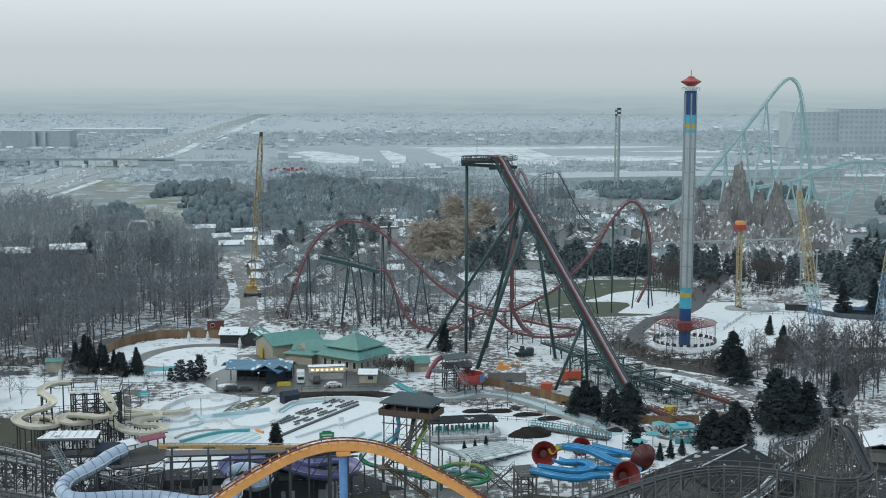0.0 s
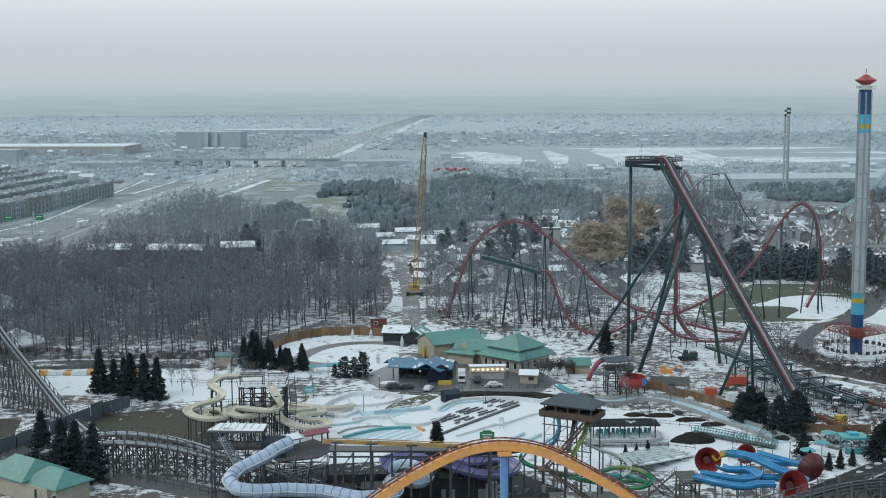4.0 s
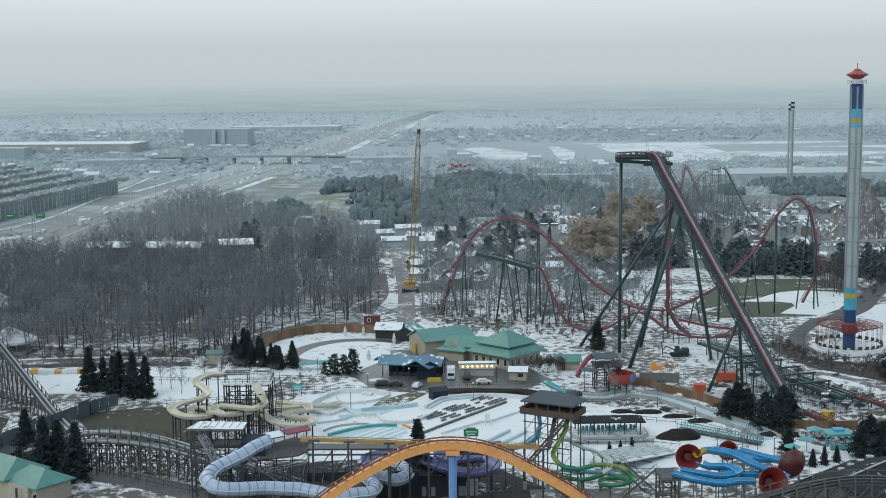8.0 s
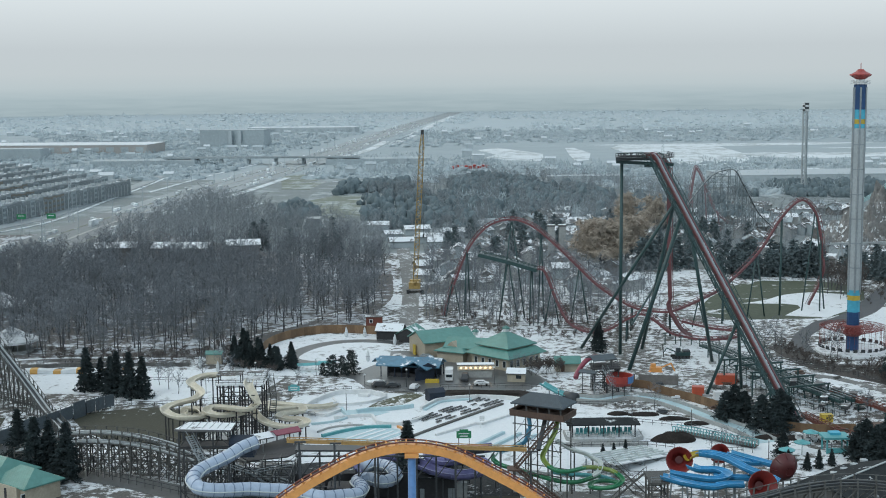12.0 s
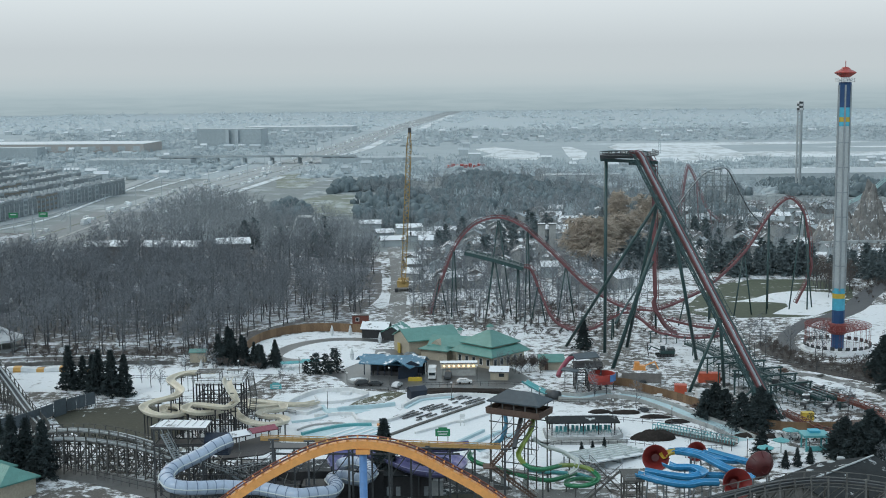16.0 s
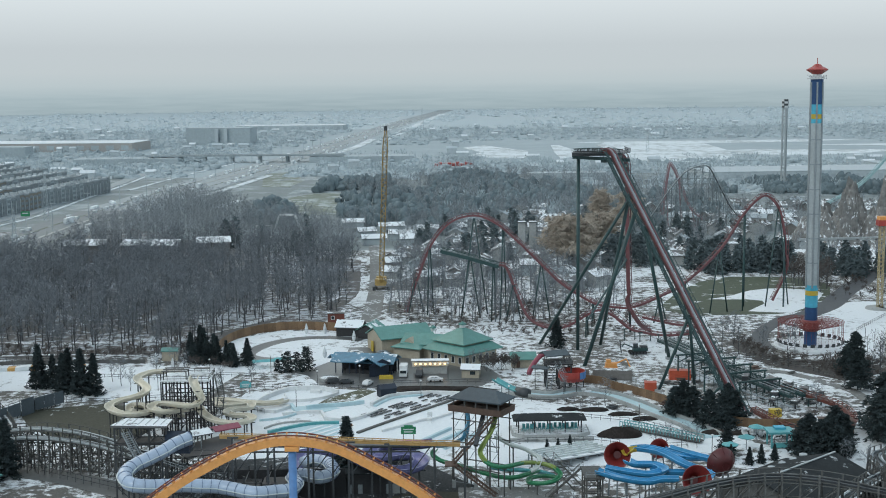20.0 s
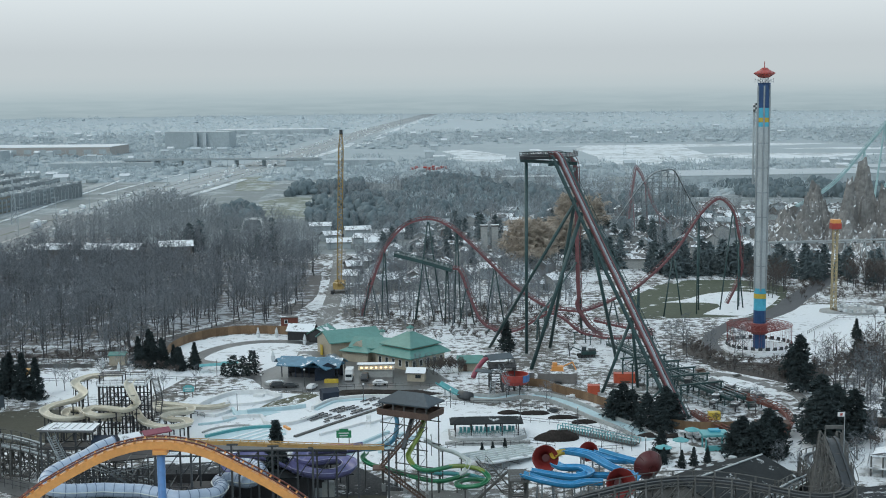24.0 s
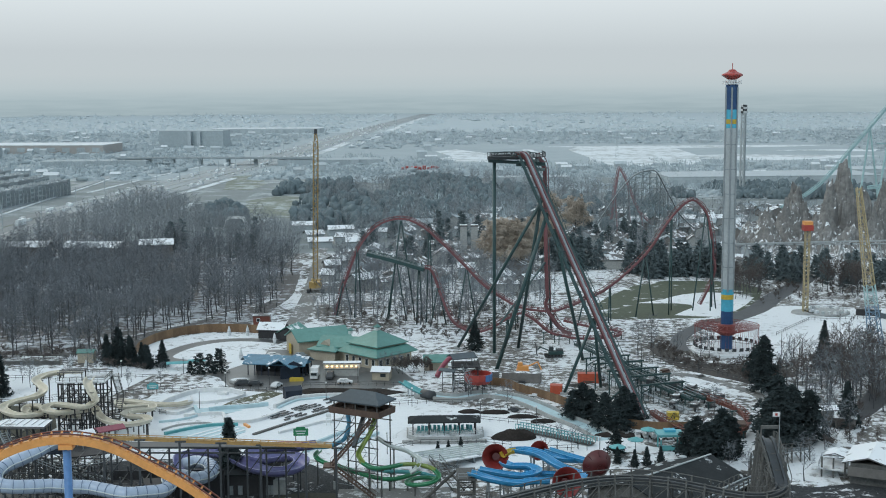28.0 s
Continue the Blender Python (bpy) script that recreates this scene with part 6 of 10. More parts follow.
part("snow_floor", Shape().prism([(-38, 337), (-36.4, 330.8), (-30.4, 329.6), (-27.2, 333), (-24.6, 337.6), (-28, 345.6), (-34, 343.2)], 0.05, 0.15), M["clean_snow"], pad, "clean snow on the pool floor")
wall_run(pad, [(-54.3, 329.8), (-50.4, 331.2), (-47.1, 333.6), (-45.4, 336)], 0.6, 0.5, M["pool_blue"], "blue_wall")
wall_run(pad, [(-52, 322), (-49.8, 325.4), (-46.6, 327.6), (-42, 328.4), (-39.4, 326.6)], 0.5, 0.5, M["concrete"], "grey_kerb")
part("blue_floor", Shape().prism([(-49.8, 317.6), (-45.0, 321.8), (-39.3, 325.0), (-33.4, 325.4), (-31.1, 323.8), (-30.4, 319.4), (-34.6, 313.9), (-47.5, 312)], 0.05, 0.16), M["pool_blue"], pad, "pale blue painted floor")
wall_run(pad, [(-50.5, 317.6), (-45.4, 322.4), (-39.5, 325.8), (-33.2, 326.2)], 0.8, 0.8, M["teal_plastic"], "blue_wall")
for xa, ya, xb, yb in ((-44.4, 315.4, -37.0, 324.4), (-41.8, 315, -34.8, 323.6), (-38.9, 314.6, -32.6, 322.4), (-36.1, 314.4, -30.9, 321.2)):
    part("lane_line", Shape().beam((xa, ya, 0.22), (xb, yb, 0.22), 0.8, 0.14), M["clean_snow"], pad)
part("orange_edge", Shape().beam((-31.6, 326.4, 0.35), (-29.9, 323.4, 0.35), 0.6, 0.6), M["orange"], pad)
for xa, ya, xb, yb in ((-12.2, 306.7, -4.5, 318.8), (-9.6, 303.6, -0.3, 317.6), (-6.4, 301, 3.4, 316), (-14, 300, -9, 307)):
    part("lane_wall", Shape().beam((xa, ya, 0.4), (xb, yb, 0.4), 0.8, 0.8), M["pool_blue"], pad)
wave = thing("wave_pool_edge", (-15, 330, 0), "dark strip along the snowy wave pool beach", "pool edge")
wall_run(wave, [(-28, 316.4), (-20, 327.4), (-11, 339), (-3, 349.3)], 0.5, 0.9, M["dark_timber"], "dark_kerb")
kerb_run(wave, [(-21.8, 317.4), (-11.3, 328.0), (-9.5, 327.9), (-1.0, 337.4), (6, 343)], 0.7, 0.6, M["white"], "pale_kerb")
wall_run(wave, [(-25.6, 344), (-23.0, 349.6), (-19.8, 354), (-11.7, 356.6), (-2.9, 355.6), (4, 352)], 1.1, 0.8, M["white"], "curved_wall")
wall_run(wave, [(-24.6, 343.6), (-22.2, 348.8), (-19.2, 352.9), (-11.5, 355.4)], 0.5, 1.0, M["pool_blue"], "blue_ledge")
part("lifeguard_chair", Shape().beam((-10.2, 325, 0), (-10.2, 325, 2.0), 0.16).beam((-9.2, 325, 0), (-9.2, 325, 2.0), 0.16).box((-9.7, 325, 2.1), (1.3, 1.0, 0.15)).box((-9.7, 325.5, 2.6), (1.3, 0.12, 1.0)), M["white"], wave)
river = thing("lazy_river", (45, 340, 0), "curving drained lazy river channel with pale walls", "pool")
RV = [(14, 357), (24, 352), (32, 356), (40, 352), (46, 342), (51, 330), (56, 320), (60, 308)]
for off, h in ((-2.6, 1.0), (2.6, 1.0)):
    pth = smooth_path([(x, y, 0) for x, y in RV], 6)
    pth = [p + f[0] * off for p, f in zip(pth, path_frames(pth))]
    part("channel_wall", Shape().sweep(pth, [(-0.25, 0), (0.25, 0), (0.25, h), (-0.25, h)]), M["concrete"], river, smooth=False)
pth = smooth_path([(x, y, 0) for x, y in RV], 6)
part("channel_floor", Shape().sweep(pth, [(-2.4, 0.02), (2.4, 0.02), (2.4, 0.16), (-2.4, 0.16)]), M["pool_blue"], river)
bridge = thing("teal_footbridge", (47, 311, 0), "teal painted footbridge railing over the snow", "bridge")
part("deck", Shape().beam((39, 318, 0.6), (56, 303, 0.6), 2.2, 0.25), M["grey_wood"], bridge)
for o in (-1.1, 1.1):
    s = Shape()
    for k in range(28):
        t = k / 27
        p = Vector((39, 318, 0.7)).lerp(Vector((56, 303, 0.7)), t) + Vector((0.66 * o, 0.75 * o, 0))
        s.beam(p, p + Vector((0, 0, 1.3)), 0.16)
    s.beam((39 + 0.66 * o, 318 + 0.75 * o, 2.0), (56 + 0.66 * o, 303 + 0.75 * o, 2.0), 0.16)
    part("railing", s, M["teal_plastic"], bridge, "teal railing")


def mound(name, x, y, w, d, h, material, label, seed=0):
    s, n, m = Shape(), 22, 6
    for j in range(m + 1):
        r = math.cos(j / m * math.pi / 2)
        for k in range(n):
            a = k * math.tau / n
            q = r * (1 + 0.22 * noise.noise(Vector((math.cos(a) * 1.5, math.sin(a) * 1.5, seed + j * 0.2))))
            s.v.append((x + w / 2 * q * math.cos(a), y + d / 2 * q * math.sin(a), h * math.sin(j / m * math.pi / 2) * (1 + 0.3 * noise.noise(Vector((k * 0.8, j, seed)))) if j else 0))
    s.f = [(j * n + k, j * n + (k + 1) % n, (j + 1) * n + (k + 1) % n, (j + 1) * n + k) for j in range(m) for k in range(n)]
    return solo(name, s, material, label, "planting bed", (x, y, 0), smooth=True)


mound("planting_mound", 37.5, 311, 11.5, 6, 2.0, M["mulch"], "dark mulched planting mound in the snow", 1)
for k, (x, y, w, d) in enumerate(((27.5, 337, 6, 3), (34, 336, 9, 3), (41, 331, 8, 3), (46, 326, 7, 3), (62, 312, 9, 4), (68, 311, 8, 3), (-8, 362.5, 22, 4), (-4, 361, 14, 3))):
    mound("planting_bed", x, y, w, d, 0.9, M["mulch"], "low dark planting bed with bare shrubs", k + 2)


def umbrella(x, y, col, h=3.2, r=2.0):
    o = thing("sunshade", (x, y, 0), "closed-season teal metal sunshade on a pole" if col == "teal_plastic" else "pale sunshade on a pole", "sunshade", "sunshades")
    part("pole", Shape().rod((x, y, 0), (x, y, h), 0.1, 6), M["grey_steel"], o)
    part("canopy", Shape().lathe([(0, h + 0.7), (r, h), (r, h - 0.15), (0, h + 0.5)], (x, y, 0), 8), M[col], o)


for x, y, c in ((65.3, 297, "teal_plastic"), (60, 291, "teal_plastic"), (70, 306, "teal_plastic")):
    umbrella(x, y, c)
hut = thing("teal_kiosk", (74, 300, 0), "teal kiosk with open sides and flat roof", "kiosk")
for x in (71.6, 76.4):
    for y in (298, 302):
        part("post", Shape().beam((x, y, 0), (x, y, 3.6), 0.35), M["teal_plastic"], hut)
part("roof", Shape().box((74, 300, 3.8), (6.4, 5.4, 0.5)), M["teal_plastic"], hut)
part("upper_roof", Shape().box((74.2, 301, 4.3), (2.6, 2.2, 0.5)), M["sky_blue"], hut)
part("counter", Shape().box((74, 298.4, 0.6), (4.4, 0.6, 1.2)), M["teal_plastic"], hut)
carts = [(68 + k * 1.9, 309.5 - k * 0.3) for k in range(8)]
for x, y in carts:
    s = Shape().box((x, y, 0.75), (1.2, 2.2, 0.5)).box((x, y, 1.9), (1.2, 1.9, 0.1)).box((x - 0.5, y, 1.3), (0.06, 1.6, 1.2)).box((x + 0.5, y, 1.3), (0.06, 1.6, 1.2))
    c = solo("utility_cart", s, M["white"], "small white utility cart parked in a row", "cart", (x, y, 0), "parked carts")
    for a_, b_ in ((-0.6, -0.8), (0.6, -0.8), (-0.6, 0.8), (0.6, 0.8)):
        part("wheel", Shape().rod((x + a_ - 0.1, y + b_, 0.3), (x + a_ + 0.1, y + b_, 0.3), 0.3, 8), M["tyre"], c)


def board(x, y, w, h, z, col, lbl, rz=0.0):
    o = thing("sign_board", (x, y, 0), lbl, "sign", "park signs")
    ca, sa = math.cos(radians(rz)), math.sin(radians(rz))
    for sd in (-1, 1):
        part("post", Shape().beam((x + sd * w * 0.35 * ca, y + sd * w * 0.35 * sa, 0), (x + sd * w * 0.35 * ca, y + sd * w * 0.35 * sa, z + h), 0.18), M["brown_wood"], o)
    p = part("panel", Shape().box((x, y - 0.12, z + h / 2), (w, 0.16, h), rz).box((x, y - 0.12, z + h + 0.2), (w * 0.6, 0.14, 0.4), rz), M[col], o)
    for k in range(2):
        part("lettering_bar", Shape().box((x, y - 0.22, z + h * (0.65 - 0.35 * k)), (w * (0.7 - 0.15 * k), 0.04, h * 0.14), rz), M["white"], p)


board(-15, 304, 3.6, 1.8, 3.2, "slide_green", "green sign board with pale lettering on posts")
board(-62, 361, 3.2, 1.5, 1.8, "teal_plastic", "teal notice board by the snowy path")


# ---- buildings round the plaza ----
def wall_window(parent, c, w, h, rz, material="glass"):
    """A framed window set on a wall, facing its local -y."""
    ca, sa = math.cos(radians(rz)), math.sin(radians(rz))
    f = part("window", Shape().box((c[0] + 0.05 * sa, c[1] - 0.05 * ca, c[2]), (w + 0.3, 0.14, h + 0.3), rz), M["white"], parent)
    part("pane", Shape().box((c[0] + 0.1 * sa, c[1] - 0.1 * ca, c[2]), (w, 0.1, h), rz), M[material], f)


def frustum(c, r0, r1, z0, z1, a0=0.0, t=0.25):
    """A four-sided sloping roof ring."""
    vs = []
    for r, z in ((r0, z0 - t), (r0, z0), (r1, z1)):
        for k in range(4):
            a = a0 + k * math.pi / 2
            vs.append((c[0] + r * math.cos(a), c[1] + r * math.sin(a), z))
    return Shape().add(vs, [(3, 2, 1, 0)] + [(i, (i + 1) % 4, 4 + (i + 1) % 4, 4 + i) for i in range(4)] + [(4 + i, 4 + (i + 1) % 4, 8 + (i + 1) % 4, 8 + i) for i in range(4)] + [(8, 9, 10, 11)])


rest = thing("green_roofed_restaurant", (-5, 405, 0), "beige restaurant with a two-tier green metal roof", "building")
C0 = (1.2, 401.6)
part("wall", Shape().box((*C0, 2.1), (15.2, 15.2, 4.2), 45), M["beige"], rest)
part("lower_roof", frustum(C0, 12.9, 9.3, 4.2, 6.2), M["roof_green"], rest)
part("clerestory", Shape().box((*C0, 6.6), (12.2, 12.2, 1.1), 45), M["beige"], rest)
part("upper_roof", frustum(C0, 9.9, 0.9, 6.9, 10.6), M["roof_green"], rest)
cup = part("cupola", Shape().box((*C0, 11.2), (1.3, 1.3, 1.3), 45), M["white"], rest)
part("cupola_roof", frustum(C0, 1.3, 0.1, 11.8, 12.6), M["roof_green"], cup)
for k in range(5):
    t = (k + 0.5) / 5
    for (xa, ya), (xb, yb), rz in (((-9.4, 401.6), (1.2, 390.9), -45), ((1.2, 390.9), (11.9, 401.6), 45)):
        wall_window(rest, (xa + (xb - xa) * t, ya + (yb - ya) * t, 2.0), 1.1, 1.9, rz)
# Gabled wing and its link.
part("wing_wall", Shape().house((-19, 421.4, 0), 18, 12.6, 5.0, 2.6, 24), M["beige"], rest)
part("wing_roof", Shape().gable((-19, 421.4, 5.1), 19.2, 14, 3.0, 24, 0.3), M["roof_green"], rest)
part("link_wall", Shape().house((-9, 410.5, 0), 16, 10, 4.4, 2.3, -18), M["beige"], rest)
part("link_roof", Shape().gable((-9, 410.5, 4.5), 17, 11.4, 2.6, -18, 0.3), M["roof_green"], rest)
part("porch_wall", Shape().box((-15.6, 407.6, 1.7), (9.5, 4, 3.4), -30), M["beige"], rest)
part("porch_roof", Shape().hip((-15.6, 407.2, 3.6), 11, 5.6, 1.1, -30, 6, 0.25), M["roof_green"], rest)
part("porch_gable", Shape().house((-15.2, 409, 3.0), 3.4, 4.4, 1.6, 1.7, 60), M["beige"], rest)
cup = part("cupola", Shape().box((-8, 415, 7.6), (1.1, 1.1, 1.3), 24), M["white"], rest)
part("cupola_roof", frustum((-8, 415), 1.1, 0.1, 8.3, 9.0), M["roof_green"], cup)
for k in range(3):
    wall_window(rest, (-27.0 + k * 2.1 * 0.6 + 0.1, 414.3 + 2 - k * 1.6 + 1.2, 2.0), 1.2, 2.2, -66, "glass")
part("door", Shape().box((-28.1, 417.9, 1.7), (2.0, 0.2, 3.4), -66), M["yellow"], rest, "yellow-brown double door")
for k in range(4):
    wall_window(rest, (-18.9 + k * 2.0, 407.8 - k * 1.15, 1.8), 1.0, 1.6, -30)

pav = thing("blue_roofed_pavilion", (-29, 386, 0), "open dark timber pavilion with a snow-streaked blue roof", "pavilion")
part("main_roof", Shape().gable((-28.8, 388, 3.7), 20, 9.6, 2.0, -14, 0.3), M["roof_blue"], pav)
part("front_roof", Shape().gable((-25.4, 384.6, 3.75), 11, 9.0, 2.1, 62, 0.3), M["roof_blue"], pav)
part("west_roof", Shape().gable((-36, 390.2, 3.6), 8, 7, 1.7, 20, 0.3), M["roof_blue"], pav)
part("gable_end", Shape().add([(-27.6, 378.2, 3.6), (-20.4, 381.6, 3.6), (-23.6, 380.1, 5.4), (-27.6, 378.4, 3.6), (-20.4, 381.8, 3.6), (-23.6, 380.3, 5.4)], [(0, 1, 2), (5, 4, 3), (0, 2, 5, 3), (1, 4, 5, 2)]), M["ink"], pav, "ink-blue gable boards")
part("back_wall", Shape().box((-28, 389.6, 1.7), (17, 0.3, 3.3), -14), M["dark_wood"], pav)
part("side_wall", Shape().box((-24.6, 380.6, 1.7), (6.4, 0.3, 3.3), 26), M["ink"], pav)
part("counter", Shape().box((-29, 384.6, 0.6), (12, 0.8, 1.2), -14), M["dark_wood"], pav)
for k in range(8):
    x = -38 + k * 2.1
    part("post", Shape().beam((x, 386.2 - k * 0.55, 0), (x, 386.2 - k * 0.55, 3.7), 0.3), M["ink"], pav)
for k in range(4):
    part("post", Shape().beam((-21 + k * 0.7, 382.4 + k * 2, 0), (-21 + k * 0.7, 382.4 + k * 2, 3.7), 0.3), M["ink"], pav)

lamp_mat, n, l, b = nodes_of("warm_lamp")
b.inputs["Emission Color"].default_value = (1.0, 0.62, 0.30, 1)
b.inputs["Emission Strength"].default_value = 2.2
b.inputs["Base Color"].default_value = (0.8, 0.6, 0.4, 1)
booth = thing("lit_booth", (-9.2, 383, 0), "low booth with a row of warm lamps", "booth")
part("body", Shape().box((-9.2, 384, 1.3), (10.2, 2.2, 2.6)), M["concrete"], booth)
part("fascia", Shape().box((-9.2, 382.7, 3.2), (11, 0.5, 1.5)), M["cream"], booth)
part("roof", Shape().box((-9.2, 384, 4.05), (11.4, 3.4, 0.25)), M["roof_snow"], booth)
for k in range(7):
    part("lamp", Shape().lathe([(0, -0.32), (0.28, -0.2), (0.36, 0), (0.28, 0.2), (0, 0.32)], (-13.6 + k * 1.47, 382.3, 3.2), 10), lamp_mat, booth, "glowing warm round lamp")

kio = thing("ticket_kiosk", (3, 378, 0), "small beige kiosk with a snowy gable roof", "kiosk")
part("wall", Shape().house((3, 378.4, 0), 5.2, 4, 2.6, 1.1, -10), M["beige"], kio)
part("roof", Shape().gable((3, 378.4, 2.7), 6, 5, 1.3, -10), M["roof_snow"], kio)
part("hatch", Shape().box((3.4, 376.3, 1.6), (1.6, 0.2, 1.0), -10), M["glass"], kio)
shed = thing("navy_shed", (-21.7, 355, 0), "navy blue garden shed on the snow", "shed")
part("wall", Shape().house((-21.7, 355.4, 0), 4.6, 3.6, 2.5, 0.8, 20), M["ink"], shed)
part("roof", Shape().gable((-21.7, 355.4, 2.6), 5, 4.2, 0.95, 20, 0.15), M["ink"], shed)
gh = thing("green_roofed_hut", (19.6, 390, 0), "beige hut with a plain green metal roof", "hut")
part("wall", Shape().house((19.6, 392, 0), 7.2, 5, 2.8, 1.4, 0), M["beige"], gh)
part("roof", Shape().gable((19.6, 392, 2.9), 8.2, 7.4, 1.7, 0), M["roof_green"], gh)
part("door", Shape().box((18, 389.4, 1.1), (1.1, 0.2, 2.1)), M["brown_wood"], gh)
bh = thing("timber_lodge", (-33, 443, 0), "dark lodge with half-snowy green roof", "building")
part("wall", Shape().house((-36.6, 446, 0), 9, 6, 3.2, 1.8, -12), M["dark_wood"], bh)
part("roof", Shape().gable((-36.6, 446, 3.3), 10, 7.4, 2.2, -12), M["roof_snow"], bh)
part("wing_wall", Shape().house((-29.5, 442.6, 0), 9, 6, 3.0, 1.8, 70), M["dark_wood"], bh)
part("wing_roof", Shape().gable((-29.5, 442.6, 3.1), 10, 7.6, 2.2, 70), paint("snowy_green_roof", (0.075, 0.24, 0.20), 0.45, 0.2, 0.8, 0.12, snow=0.5), bh)
br = thing("brick_shop", (-43.5, 471, 0), "small dark red brick building", "building")
part("wall", Shape().box((-43.5, 472, 1.7), (6, 4, 3.4)), M["brick"], br)
part("roof", Shape().box((-43.5, 472, 3.5), (6.6, 4.6, 0.3)), M["roof_part"], br)
wall_window(br, (-44.6, 469.9, 1.9), 1.0, 1.1, 0)
gl = thing("beige_hut", (-92.6, 407, 0), "small beige hut with green roof at the wood's edge", "hut")
part("wall", Shape().box((-92.4, 408, 1.65), (5.0, 3.4, 3.3)), M["beige"], gl)
part("roof", Shape().gable((-92.4, 408, 3.4), 5.6, 4.2, 0.8, 0), M["roof_green"], gl)

# Curved board fence round the oval drive, in boards.
fence = thing("curved_board_fence", (-60, 440, 0), "curved brown board fence round the oval drive", "fence")
fp = even_path(smooth_path([(-78, 412, 0), (-79, 426, 0), (-76, 441, 0), (-68, 453, 0), (-57, 457.5, 0), (-45, 455, 0), (-38, 452, 0)], 10), 1.6)
for p, (a, u) in zip(fp, path_frames(fp)):
    part("panel", Shape().box((p.x, p.y, 1.5), (0.12, 1.64, 3.0), math.degrees(math.atan2(a.y, a.x))), M["wood_fence"], fence)
edge_f = thing("wood_edge_fence", (-120, 411, 0), "long grey board fence along the wood's edge", "fence")
fp = even_path(smooth_path([(-152, 403, 0), (-136, 404.5, 0), (-118, 404.5, 0), (-100, 404, 0)], 8), 1.9)
for p, (a, u) in zip(fp, path_frames(fp)):
    part("panel", Shape().box((p.x, p.y, 0.6), (0.12, 1.92, 1.2), math.degrees(math.atan2(a.y, a.x))), M["grey_wood"], edge_f)
site = thing("site_board_fence", (45, 356, 0), "brown board hoarding round the coaster site", "fence")
for run_ in ([(33, 370, 0), (40, 366, 0), (43, 360, 0), (50, 350, 0), (57, 338, 0)], [(66, 320, 0), (74, 316, 0), (84, 316, 0)]):
    fp = even_path(smooth_path(run_, 8), 1.25)
    for p, (a, u) in zip(fp, path_frames(fp)):
        part("panel", Shape().box((p.x, p.y, 1.2), (0.12, 1.3, 2.4), math.degrees(math.atan2(a.y, a.x))), M["wood_fence"], site)


# ---- vehicles and site things ----
def car(x, y, rz, col, label="parked car on the wet plaza", size=(4.5, 1.85, 1.5), cat="car", group="parked cars"):
    o = thing("parked_car" if cat == "car" else cat, (0, 0, 0), label, cat, group)
    L, W, H = size
    s = Shape()
    pts = [(-L / 2, 0.35), (L / 2, 0.35), (L / 2, 0.8), (L * 0.3, 0.95), (L * 0.14, H), (-L * 0.32, H), (-L * 0.46, 0.95), (-L / 2, 0.9)]
    n_ = len(pts)
    vs = [(px, -W / 2, pz) for px, pz in pts] + [(px, W / 2, pz) for px, pz in pts]
    vs = [(a, b_ * (0.86 if c > 1.0 else 1), c) for a, b_, c in vs]
    s.add(vs, [tuple(range(n_)), tuple(reversed(range(n_, 2 * n_)))] + [(i, n_ + i, n_ + (i + 1) % n_, (i + 1) % n_) for i in range(n_)])
    part("body", s, M[col], o)
    part("window", Shape().add([(L * 0.29, -W * 0.4, 0.98), (L * 0.29, W * 0.4, 0.98), (L * 0.155, W * 0.38, H - 0.06), (L * 0.155, -W * 0.38, H - 0.06)], [(0, 1, 2, 3)]).box((-L * 0.08, -W * 0.44, 1.18), (L * 0.4, 0.1, 0.34)).box((-L * 0.08, W * 0.44, 1.18), (L * 0.4, 0.1, 0.34)), M["glass"], o)
    for a in (-0.31, 0.31):
        for b_ in (-1, 1):
            part("wheel", Shape().rod((L * a, b_ * W * 0.43, 0.34), (L * a, b_ * W * 0.5, 0.34), 0.34, 10), M["tyre"], o)
    o.matrix_basis = pose(x, y, 0.06, 0, 0, rz)
    return o


car(-37.6, 372.4, 12, "dark_steel", "black pickup car parked by the round planter", (5.4, 1.95, 1.7))
car(-34, 371.8, 8, "dark_steel", "dark car parked beside another on the plaza")
car(-27.6, 369.2, 70, "white", "white car parked at the plaza edge")
car(-7.8, 372.8, 3, "white", "white car parked along the hedge")
car(-11.6, 411, 30, "white", "white pickup car parked by the restaurant", (5.3, 1.9, 1.6))
car(-24, 411.5, -30, "grey_steel", "grey car parked before the gabled wing")
car(-33, 412, 20, "white", "snow-dusted car parked before the lodge")
car(-12.5, 380, 85, "dark_steel", "dark van parked by the lit booth", (5.2, 2.0, 2.2), "van")
tr = thing("box_truck", (-17.2, 380.4, 0), "white box truck parked by the pavilion", "truck")
part("box", Shape().box((-17.2, 382, 2.0), (2.3, 4.4, 2.6), -4), M["white"], tr)
part("cab", Shape().box((-17.3, 378.8, 1.4), (2.2, 1.8, 2.0), -4), M["white"], tr)
part("windscreen", Shape().box((-17.35, 377.85, 1.8), (1.8, 0.1, 0.8), -4), M["glass"], tr)
for a in (-1, 1):
    for b_ in (378.9, 383):
        part("wheel", Shape().rod((-17.2 + a * 0.85, b_, 0.45), (-17.2 + a * 1.1, b_, 0.45), 0.45, 10), M["tyre"], tr)
solo("yellow_barrier", Shape().box((-22.4, 376.6, 0.55), (4.2, 0.7, 1.0)).box((-22.4, 376.6, 1.15), (3.8, 0.4, 0.2)), M["yellow"], "yellow plastic road barrier", "barrier", (-22.4, 376.6, 0))
pl = thing("round_planter", (-39.4, 376.6, 0), "round stone planter topped with snow", "planter")
